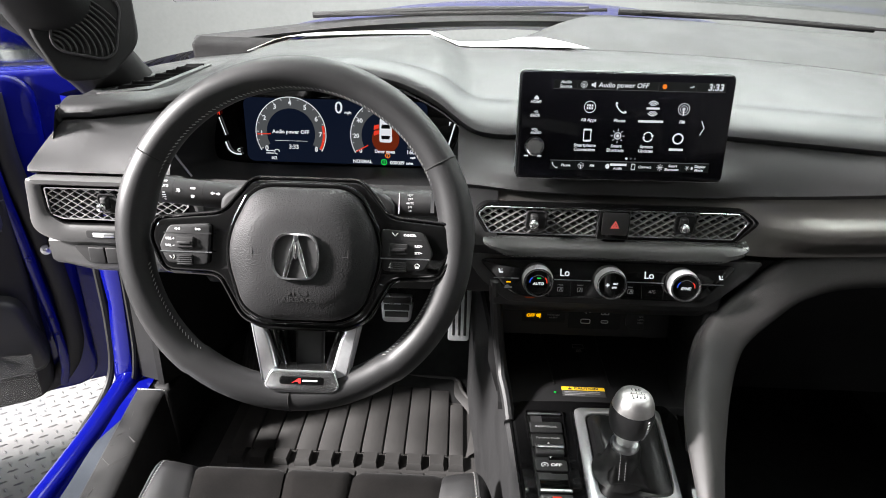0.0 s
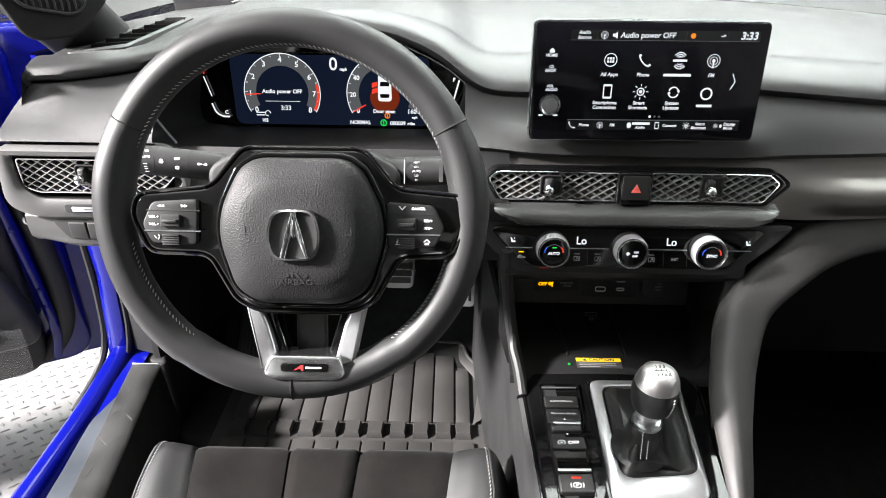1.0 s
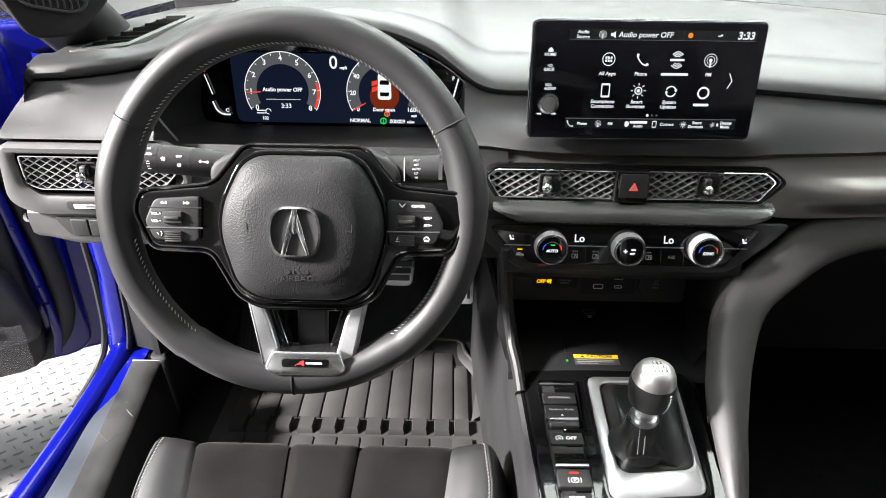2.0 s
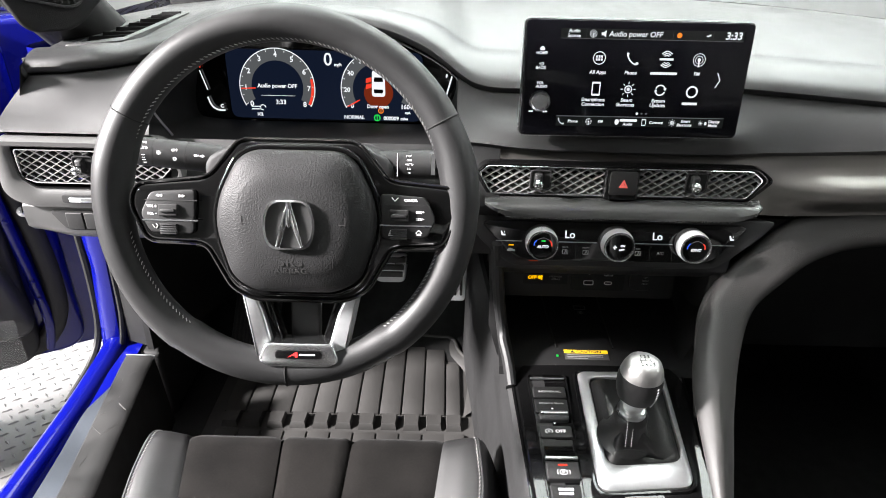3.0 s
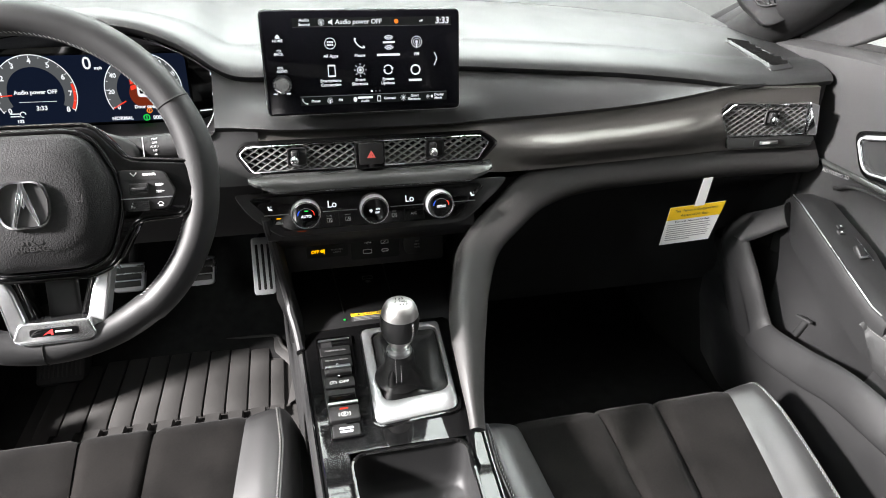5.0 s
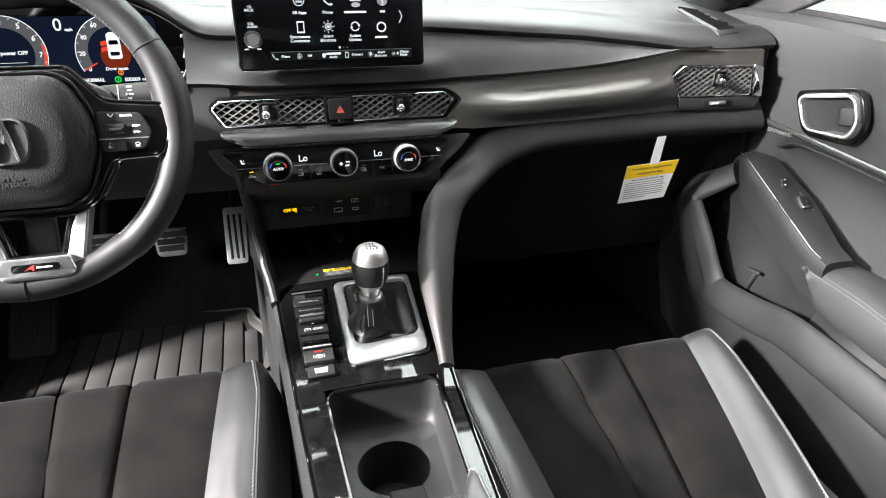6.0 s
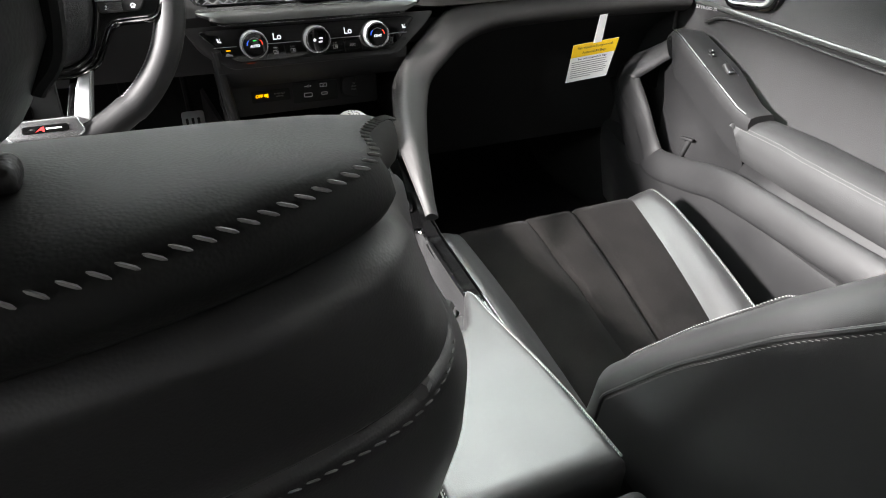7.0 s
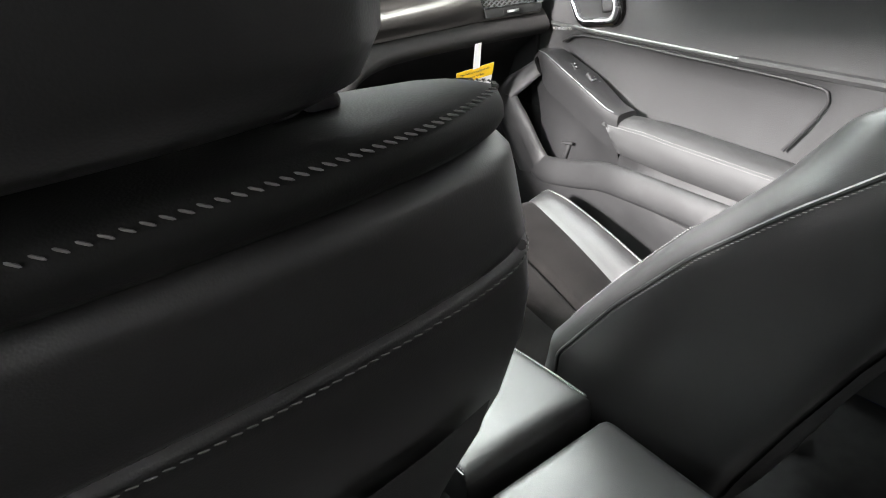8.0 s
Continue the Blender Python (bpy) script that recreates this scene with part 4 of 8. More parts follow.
    # left upright beside the charging bay, with its bright line
    pts = curve([(-0.150, 1.03, 0.80), (-0.142, 1.05, 0.72), (-0.134, 1.06, 0.66), (-0.128, 1.050, 0.625), (-0.122, 1.020, 0.602), (-0.117, 0.985, 0.576)], 28)
    part("bay_post", tube(pts, 0.0085, 16, squash=3.4, up=(0, 1, 0), square=0.7), PLASTIC, con, "matt black upright beside the charging bay")
    # charging bay: floor, back, sides
    rows = [[(x, y, z) for x in (-0.135, -0.06, 0.0, 0.06, 0.155)] for y, z in ((1.000, 0.590), (1.004, 0.6005), (1.02, 0.603), (1.06, 0.6055), (1.12, 0.611), (1.20, 0.628), (1.235, 0.66), (1.24, 0.69))]
    bay = part("charging_bay", grid(rows), BAY_BLACK, con, "open black phone charging bay")
    for a, b in ((-0.049, -0.060), (0.034, 0.031)):
        part("guide_rib", tube([(a, 1.045, 0.6050), (a + (b - a) * 0.5, 1.12, 0.6112), (b, 1.198, 0.6280)], 0.0011, 6), PLASTIC_GREY, bay)
    for s, x0, x1 in ((-1, -0.124, -0.140), (1, 0.150, 0.172)):
        rows = []
        for y, z0, z1 in ((1.050, 0.585, 0.640), (1.066, 0.585, 0.690), (1.072, 0.585, 0.760), (1.076, 0.585, 0.800), (1.26, 0.585, 0.800)):
            rows.append([(x0, y, z0), (x0 + (x1 - x0) * 0.5, y, (z0 + z1) / 2), (x1, y, z1), (x1 + s * 0.010, y, z1), (x0 + (x1 - x0) * 0.5 + s * 0.010, y, (z0 + z1) / 2), (x0 + s * 0.010, y, z0)])
        part("bay_side", grid(rows, closed_u=True, caps=True), PLASTIC, con, "matt black side wall of the bay")
    rows = [[(0.118 + 0.03 * k, y, z) for k, (y, z) in enumerate(((1.06, 0.590), (1.12, 0.62), (1.18, 0.72)))], [(0.125 + 0.035 * k, y, z) for k, (y, z) in enumerate(((1.02, 0.60), (1.03, 0.68), (1.04, 0.78)))]]
    part("bay_cheek", grid(rows), BAY_BLACK, con)
    part("bay_wall", rbox(0.30, 0.012, 0.14, 0.003, Matrix.Translation((0.01, 1.25, 0.70))), BAY_BLACK, con)
    # armrest and rear box
    def lid_edge(u):
        """How far ahead the lid reaches: a hollow between two horns."""
        return 0.526 + 0.076 * smoothstep(0.42, 0.95, abs(u)) - 0.012 * smoothstep(0.93, 1.0, abs(u))
    def lid_z(y):
        return 0.592 - 0.020 * smoothstep(0.36, 0.60, y)
    us = np.concatenate([[-1.0, -1.0, -1.0, -0.985, -0.95, -0.90], np.linspace(-0.84, 0.84, 29), [0.90, 0.95, 0.985, 1.0, 1.0, 1.0]])
    down = [-0.050, -0.020, -0.012, -0.0055, -0.0015, 0.0] + [0.002 * (1 - (u / 0.9) ** 2) for u in np.linspace(-0.84, 0.84, 29)] + [0.0, -0.0015, -0.0055, -0.012, -0.020, -0.050]
    rows = []
    for i, t in enumerate([0, 0, 0, 0.006, 0.02, 0.045, 0.08, 0.14, 0.22, 0.32, 0.44, 0.56, 0.68, 0.80, 0.90, 0.955, 0.98, 0.995, 1.0, 1.0]):
        r = []
        for u, dz in zip(us, down):
            y0 = lid_edge(u)
            y = y0 + (0.286 - y0) * t
            fall = (-0.042, -0.016, -0.0085, -0.0045, -0.0012)[i] if i < 5 else ((-0.002, -0.006, -0.014, -0.045)[i - 16] if i >= 16 else 0.0)
            r.append((-0.003 + u * 0.0835, y, lid_z(y) + min(dz, fall) if fall < 0 else lid_z(y) + dz))
        rows.append(r)
    arm = thing("armrest", "black leather centre armrest with stitched edges", "armrest", (0, 0.4, 0.5))
    part("lid", grid(rows, caps=True), LEATHER, arm, sharp=50)
    for u in (-0.955, 0.955):
        line = [Vector((-0.003 + u * 0.0835, y, lid_z(y) - 0.0008)) for y in np.linspace(0.585, 0.292, 60)]
        tip = curve([(-0.003 + (u - math.copysign(0.13, u)) * 0.0835, 0.588, lid_z(0.59) - 0.001), (-0.003 + (u - math.copysign(0.07, u)) * 0.0835, 0.5955, lid_z(0.595) - 0.0015), (-0.003 + (u - math.copysign(0.02, u)) * 0.0835, 0.5925, lid_z(0.595) - 0.001), tuple(line[0])], 16)
        part("stitching", stitches(tip + line[1:], 0.0036, 0.0005, 25, length=0.7), STITCH, arm, "pale grey stitching")
        part("piping", tube([p + Vector((math.copysign(0.0022, u), 0, -0.0016)) for p in line], 0.0013, 6), LEATHER, arm)
    part("hinge_block", rbox(0.166, 0.16, 0.10, 0.012, Matrix.Translation((-0.001, 0.190, 0.528)) @ pose(0, 0, 0, 3, 0, 0)), LEATHER, con, "black leather rear end of the console")
    part("box_body", rbox(0.15, 0.40, 0.29, 0.015, Matrix.Translation((-0.006, 0.30, 0.395))), PLASTIC, con)
    return con


con = console()

# ---- seats ----
def cushion_z(u, v):
    """Height of the cushion over its plane; u: metres from the middle, v: metres behind the front edge."""
    seam, bol, out = np.interp(v, (0, 0.40), (0.053, 0.030)), np.interp(v, (0, 0.40), (0.188, 0.135)), np.interp(v, (0, 0.1, 0.5), (0.272, 0.275, 0.250))
    a = abs(u)
    z = -0.33 * v + 0.012 * math.sin(math.pi * min(1, v / 0.4))
    z -= 0.060 * (1 - smoothstep(-0.01, 0.055, v)) ** 2
    if a < bol:
        for c0, c1 in ((0, seam), (seam, bol)):
            if c0 <= a <= c1:
                if c0 == 0:
                    k = 1 - (a / seam) ** 10
                else:
                    k = 1 - abs((a - (c0 + c1) / 2) / ((c1 - c0) / 2)) ** 12
                z += 0.004 * k - 0.004
    else:
        t = (a - bol) / (out - bol)
        rise = np.interp(v, (0, 0.08, 0.45), (0.004, 0.014, 0.034))
        z += rise * smoothstep(0, 0.45, t) - 0.004 * (1 - smoothstep(0, 0.08, t)) - 0.10 * smoothstep(0.5, 1.1, t) ** 1.5
    return z


# height; rear face; rear corner (out, y); widest seam (out, y); crest of the bolster (out, y); front face
BACK = np.array((
    (0.420, 0.290, 0.220, 0.312, 0.262, 0.450, 0.212, 0.530, 0.470),
    (0.500, 0.265, 0.228, 0.290, 0.268, 0.470, 0.216, 0.525, 0.440),
    (0.600, 0.225, 0.233, 0.255, 0.272, 0.455, 0.221, 0.492, 0.400),
    (0.700, 0.180, 0.234, 0.215, 0.272, 0.382, 0.222, 0.414, 0.338),
    (0.780, 0.140, 0.232, 0.176, 0.271, 0.312, 0.222, 0.344, 0.280),
    (0.840, 0.113, 0.228, 0.143, 0.266, 0.246, 0.222, 0.286, 0.236),
    (0.890, 0.099, 0.221, 0.120, 0.253, 0.184, 0.226, 0.248, 0.212),
    (0.930, 0.091, 0.207, 0.109, 0.233, 0.156, 0.233, 0.218, 0.198),
    (0.960, 0.087, 0.198, 0.106, 0.221, 0.148, 0.236, 0.202, 0.191),
    (0.990, 0.081, 0.186, 0.104, 0.208, 0.138, 0.229, 0.186, 0.187)))


def back_ring(z, grown=0.0, n=112, lift=0.0):
    """The backrest's outline at a height, drawn in or out by grown."""
    yr, ur, yc, us, ys, uc, yt, yf = (float(np.interp(z, BACK[:, 0], BACK[:, c])) for c in range(1, 9))
    half = [(ur * 0.28, yr), (ur * 0.58, yr + (yc - yr) * 0.13), (ur * 0.83, yr + (yc - yr) * 0.45), (ur, yc), ((ur + us) / 2 + 0.006, (yc + ys) / 2 - 0.004),
            (us, ys), ((us + uc) / 2 + 0.007, (ys + yt) / 2 + 0.011), (uc, yt), (uc - 0.024, yt - 0.003 + 0.12 * (yf - yt)), (0.155, yf + 0.3 * (yt - yf)), (0.09, yf)]
    pts = [(x, y, z) for x, y in half] + [(-x, y, z) for x, y in half[::-1]]
    ring = curve(pts, n, True)
    # the top falls away towards the front
    k = 3.0 * smoothstep(0.895, 0.975, z)
    ring = [Vector((p.x, p.y, p.z - k * max(0.0, p.y - 0.105) ** 2)) for p in ring]
    if grown:
        cx, cy = 0.0, (yr + yf) / 2
        ring = [Vector((p.x + grown * math.copysign(min(1, abs(p.x) / 0.15), p.x), p.y + grown * max(-1, min(1, (p.y - cy) / 0.04)), p.z + lift)) for p in ring]
    return ring


def back_at(u, z, rear=True):
    """A place on the rear or the front of the backrest, u metres from its middle."""
    ring = back_ring(z, n=224)
    mid = (min(p.y for p in ring) + max(p.y for p in ring)) / 2
    side = [p for p in ring if (p.y < mid) == rear]
    return min(side, key=lambda p: abs(p.x - u))


def car_seat(label):
    """Local frame: x = 0 the seat's middle, y and z as the driver's seat stands."""
    seat = thing("car_seat", label, "seat", m=I4, group="front seats")
    FRONT, TOP = 1.005, 0.497
    def surf(u, v, dz=0.0):
        return Vector((u, FRONT - v, TOP + cushion_z(u, v) + dz))
    vs = [0, 0.006, 0.014, 0.024, 0.036, 0.05, 0.07, 0.10, 0.15, 0.2, 0.26, 0.32, 0.38, 0.44, 0.50, 0.56]
    def panel(name, f0, f1, material, lab="", n=10):
        rows = []
        for v in vs:
            u0, u1 = f0(v), f1(v)
            rows.append([surf(u0 + (u1 - u0) * k / n, v) for k in range(n + 1)])
        # front skirt
        rows.insert(0, [p + Vector((0, 0.004, -0.045)) for p in rows[0]])
        rows.insert(0, [p + Vector((0, -0.03, -0.09)) for p in rows[0]])
        return part(name, grid(rows), material, seat, lab, sharp=55)
    seam = lambda v: float(np.interp(v, (0, 0.40), (0.053, 0.030)))
    bol = lambda v: float(np.interp(v, (0, 0.40), (0.188, 0.135)))
    panel("centre_panel", lambda v: -seam(v), seam, SUEDE, "black suede seat insert")
    panel("side_panel", lambda v: -bol(v), lambda v: -seam(v), SUEDE, "black suede seat insert")
    panel("side_panel", seam, bol, SUEDE, "black suede seat insert")
    for s in (-1, 1):
        edge_f = lambda v: float(np.interp(v, (0, 0.1, 0.5), (0.262, 0.275, 0.250)))
        f0, f1 = (lambda v: -edge_f(v), lambda v: -bol(v)) if s < 0 else (bol, edge_f)
        b = panel("cushion_bolster", f0, f1, LEATHER, "black leather cushion bolster", 18)
        line = []
        for v in np.linspace(0.0, 0.52, 60):
            t = 0.50 + 0.10 * smoothstep(0, 0.12, v)
            u = s * (bol(v) + (float(np.interp(v, (0, 0.1, 0.5), (0.272, 0.275, 0.250))) - bol(v)) * t)
            line.append(surf(u, v, 0.0012))
        part("stitching", stitches(line, 0.0056, 0.0007, 32, length=0.85), STITCH, b, "pale grey stitching")
        part("piping", tube([p + Vector((s * 0.004, 0, -0.0018)) for p in line], 0.0016, 6), LEATHER, b)
        part("seam", tube([surf(s * bol(v), v, -0.0012) for v in np.linspace(0.0, 0.5, 40)], 0.0013, 5), DARKGAP, b)
    for s in (-1, 1):
        part("seam", tube([surf(s * seam(v), v, -0.0012) for v in np.linspace(0.0, 0.5, 40)], 0.0012, 5), DARKGAP, seat)
    # skirts and base
    part("seat_base", rbox(0.50, 0.50, 0.10, 0.03, Matrix.Translation((0, 0.72, 0.315))), PLASTIC, seat, "black plastic seat base")
    for s in (-1, 1):
        rows = [[(s * (0.262 - 0.04 * v), FRONT - v, TOP + cushion_z(s * (0.262 - 0.04 * v), v) + 0.004) for v in vs], [(s * 0.268, FRONT - v - 0.01, 0.38) for v in vs], [(s * 0.262, FRONT - v - 0.02, 0.30) for v in vs]]
        part("side_skirt", grid(rows), LEATHER, seat)
        part("runner", rbox(0.03, 0.62, 0.03, 0.004, Matrix.Translation((s * 0.19, 0.66, 0.248))), DARKGAP, seat)
    # backrest up to the groove below its cap
    zs = list(np.linspace(0.42, 0.90, 25)) + [0.91, 0.92, 0.926]
    rings = [back_ring(z) for z in zs] + [back_ring(0.9285, -0.0012), back_ring(0.930, -0.0028), back_ring(0.9315, -0.0012), back_ring(0.934)]
    rings += [back_ring(z) for z in (0.942, 0.950, 0.958, 0.964, 0.968)] + [back_ring(0.972, -0.0022), back_ring(0.975, -0.0055), back_ring(0.976, -0.012)]
    back = part("backrest", grid(rings, closed_u=True, caps=True), LEATHER, seat, "black leather backrest", sharp=60)
    # soft cap on top, rolled over its seam
    def cap_ring(shrink, z):
        pts = [(p.x * shrink, 0.138 + (p.y - 0.138) * shrink) for p in back_ring(0.99)]
        return [Vector((x, y, z - 3.0 * max(0.0, y - 0.105) ** 2)) for x, y in pts]
    rings = [back_ring(0.975, -0.010), back_ring(0.977, -0.0015), back_ring(0.980, 0.0006), back_ring(0.984, 0.0010), back_ring(0.988, 0.0002), back_ring(0.9895, -0.0010), cap_ring(0.965, 0.9915), cap_ring(0.90, 0.9932), cap_ring(0.78, 0.9945), cap_ring(0.55, 0.9955), cap_ring(0.25, 0.9958)]
    cap = part("backrest_cap", grid(rings, closed_u=True, caps=True), CAP_SHADED, seat, "matt black top of the backrest, darkened for the shade there", sharp=60)
    line = [p + Vector((0, 0, 0.0015)) for p in back_ring(0.9885, -0.0004, 160)]
    part("stitching", stitches(line[72:160] + line[:78], 0.0037, 0.00038, 46, normal=lambda p: Vector((p.x * 3, (p.y - 0.14) * 8, 1.4)), length=0.95), SEAT_THREAD, cap, "pale grey stitching")
    # suede face of the backrest
    rows = []
    for z in np.linspace(0.46, 0.965, 22):
        rows.append([back_at(u, z, False) + Vector((0, 0.002, 0)) for u in np.linspace(-0.155, 0.155, 15)])
    part("backrest_insert", grid(rows), SUEDE, seat, "black suede backrest insert")
    out = lambda p: Vector((p.x * 5, (p.y - 0.16) * 8, 0.5))
    # seam across the rear, wrapping to both sides
    ring = back_ring(0.930, 0.0, 224)
    rear = sorted([p for p in ring if p.y < 0.150], key=lambda p: p.x)
    part("stitching", stitches([p + out(p).normalized() * 0.0006 + Vector((0, 0, -0.0042)) for p in rear], 0.0042, 0.00036, 8, normal=out, length=0.72), SEAT_THREAD, back, "pale grey stitching")
    for s in (-1, 1):
        # side seam, from the rear seam's end down along the bolster
        line = []
        for z in np.linspace(0.930, 0.50, 60):
            k = smoothstep(0.90, 0.932, z)
            us, ys, ur, yc = (float(np.interp(z, BACK[:, 0], BACK[:, c])) for c in (4, 5, 2, 3))
            line.append(Vector((s * (us + (ur + 0.003 - us) * k), ys + (yc - ys) * k, z)))
        line = [line[0]] + [(line[i - 1] + line[i] * 2 + line[i + 1]) / 4 for i in range(1, 59)] + [line[-1]]
        part("piping", tube([p + Vector((s * 0.0002, 0.003, 0)) for p in line], 0.0022, 8), LEATHER, back)
        part("stitching", stitches([p + Vector((s * 0.0018, -0.0022, 0)) for p in line[4:]], 0.0046, 0.00045, 20, normal=(s, -0.2, 0.1), length=0.7), SEAT_THREAD, back, "pale grey stitching")
        # stitched crest, which bends over to the side seam
        line = []
        for z in np.linspace(0.565, 0.815, 60):
            k = smoothstep(0.775, 0.815, z)
            j = smoothstep(0.62, 0.57, z)
            us, ys, uc, yt = (float(np.interp(z, BACK[:, 0], BACK[:, c])) for c in (4, 5, 6, 7))
            line.append(Vector((s * (uc + (us - uc) * max(k, j)), yt + (ys - yt) * max(k, j) + 0.001 * (1 - k), z)))
        line = [line[0]] + [(line[i - 1] + line[i] * 2 + line[i + 1]) / 4 for i in range(1, 59)] + [line[-1]]
        nrm = (s * 0.55, 0.75, 0.6)
        part("stitching", stitches([p + Vector((s * 0.0012, 0.001, 0.0018)) for p in line], 0.0036, 0.00048, 24, normal=nrm, length=0.75), SEAT_THREAD, back, "pale grey stitching")
        part("seam", tube([p + Vector((-s * 0.003, 0.0005, 0.0004)) for p in line], 0.0010, 6), DARKGAP, back)
    # hard rear shell, its lower edge showing beneath the side panels
    rows = []
    for z in np.linspace(0.44, 0.86, 16):
        rows.append([back_at(u, z, True) + Vector((0, -0.004, 0)) for u in np.linspace(-0.20, 0.20, 13)])
    part("rear_shell", grid(rows), PLASTIC, seat, "black plastic rear shell")
    # headrest on two posts
    rows = []
    for z, w, y0, y1 in ((0.9990, 0.118, 0.098, 0.150), (1.0005, 0.138, 0.086, 0.160), (1.005, 0.148, 0.078, 0.170), (1.016, 0.154, 0.072, 0.180), (1.06, 0.157, 0.068, 0.186), (1.11, 0.154, 0.068, 0.186), (1.16, 0.138, 0.074, 0.180), (1.185, 0.122, 0.086, 0.168), (1.197, 0.080, 0.102, 0.146)):
        r = []
        for k in range(56):
            a = 2 * math.pi * k / 56
            c, s = math.cos(a), math.sin(a)
            r.append(((w + 0.002) * math.copysign(abs(c) ** 0.40, c), (y0 + y1) / 2 + (y1 - y0) / 2 * math.copysign(abs(s) ** 0.7, s), z))
        rows.append(r)
    hr = part("headrest", grid(rows, closed_u=True, caps=True), LEATHER, seat, "black leather headrest", sharp=60)
    for s in (-1, 1):
        seam = [Vector((s * (w * 0.985 + 0.003), 0.118, z)) for z, w in ((1.008, 0.149), (1.016, 0.154), (1.04, 0.1558), (1.06, 0.157), (1.11, 0.154), (1.15, 0.144), (1.17, 0.134))]
        part("seam", tube(curve([p + Vector((s * 0.0018, 0, 0)) for p in seam], 40), 0.0016, 8), DARKGAP, hr)
        part("post", tube([(s * 0.125, 0.124, 0.97), (s * 0.125, 0.124, 1.03)], 0.0050, 14), CHROME, hr, "chrome headrest post")
        part("post_sleeve", lathe([(0.0125, -0.006), (0.0125, 0.0015), (0.0110, 0.0030), (0.0075, 0.0036)], 24, Matrix.Translation((s * 0.125, 0.124, 0.9945))), PLASTIC, hr, "black post sleeve")
    part("release_button", rbox(0.010, 0.009, 0.005, 0.002, Matrix.Translation((0.1415, 0.118, 0.9960))), PLASTIC_GREY, hr, "grey release button")
    return seat


driver = car_seat("black leather and suede driver's seat with grey stitching")
passenger = copy_thing(driver, pose(0.372, -0.105, 0))
tagged(passenger, "black leather and suede passenger seat set further back")
driver.matrix_basis = pose(-0.395, 0, 0)

# ---- steering wheel ----
DX, DY = 0.0115, 0.0105  # the hub sits above and beside the middle of the rim


def steering_wheel():
    sw = thing("steering_wheel", "black leather steering wheel with silver lower spoke", "steering wheel", m=face(-0.373, 0.862, 0.910, 20) @ Matrix.Translation((DX, DY, 0)))
    R, r = 0.1700, 0.0174
    circle = [Vector((R * math.cos(t) - DX, R * math.sin(t) * (0.985 if math.sin(t) < -0.8 else 1) - DY, 0)) for t in [2 * math.pi * k / 120 for k in range(120)]]
    rim = part("rim", tube(circle, lambda t: r * (1 + 0.10 * math.exp(-((t - 0.03) / 0.035) ** 2) + 0.10 * math.exp(-((t - 0.47) / 0.035) ** 2)), 22, closed=True, squash=1.08, up=(0, 0, 1)), RIM_LEATHER, sw, "smooth black leather rim")
    for a in (28.5, 151.5, 270):
        c, s = math.cos(radians(a)), math.sin(radians(a)) * (0.985 if a == 270 else 1)
        ring = [Vector((c * (R + (r + 0.0004) * math.cos(t)) - DX, s * (R + (r + 0.0004) * math.cos(t)) - DY, (r + 0.0004) * 1.08 * math.sin(t))) for t in [2 * math.pi * k / 28 for k in range(28)]]
        part("rim_seam", tube(ring, 0.0008, 5, closed=True), DARKGAP, rim)
    ri = R - r * 0.93
    for a0, a1 in ((5, 175), (192, 252), (288, 348)):
        line = [Vector((ri * math.cos(radians(a)) - DX, ri * math.sin(radians(a)) - DY, 0.0075)) for a in np.linspace(a0, a1, 90)]
        part("stitching", stitches(line, 0.0044, 0.00046, 42, normal=lambda p: Vector((-p.x - DX, -p.y - DY, 0.12)).normalized(), length=0.9), STITCH, rim, "pale grey stitching")
    # gloss black carrier behind the airbag cover, reaching to the rim
    carrier = rpoly([(-0.052, 0.058), (0.060, 0.058), (0.090, 0.018), (0.152, 0.012), (0.158, -0.012), (0.142, -0.051), (0.094, -0.053), (0.070, -0.100), (0.048, -0.112), (-0.040, -0.112), (-0.062, -0.100), (-0.086, -0.053), (-0.142, -0.051), (-0.158, -0.012), (-0.152, 0.010), (-0.082, 0.018)], 0.010, 4)
    squat = lambda pts: [(x, -0.024 + (y + 0.024) * 0.91) for x, y in pts]
    part("spoke_carrier", plate(squat(carrier), 0.010, Matrix.Translation((0, 0, 0.006)), 0.005, back=-0.02), PIANO, sw, "piano black spoke carrier")
    part("carrier_edge", tube([Vector((x, y, 0.0150)) for x, y in squat(carrier)], 0.0018, 8, closed=True), PIANO, sw, "rounded gloss edge of the carrier")
    # airbag cover
    cover = rpoly([(-0.048, 0.050), (0.054, 0.050), (0.084, -0.016), (0.064, -0.084), (0.042, -0.0985), (-0.036, -0.0985), (-0.058, -0.084), (-0.078, -0.016)], [0.022, 0.022, 0.05, 0.03, 0.02, 0.02, 0.03, 0.05], 7)
    cov = [(x, y - 0.002) for x, y in squat(cover)]
    cx, cy = 0.003, -0.0255
    def ring(k, z, sq=0.0):
        """The outline drawn towards the middle; sq turns it towards a six-sided plateau."""
        out = []
        for x, y in cov:
            dx, dy = x - cx, y - cy
            a = math.atan2(dy, dx)
            hexr = 0.062 / max(math.cos(((a + math.pi / 6) % (math.pi / 3)) - math.pi / 6), 0.5)
            rad = math.hypot(dx, dy) * k
            rad = rad * (1 - sq) + hexr * k * sq
            out.append((cx + rad * math.cos(a), cy + rad * math.sin(a), z))
        return out
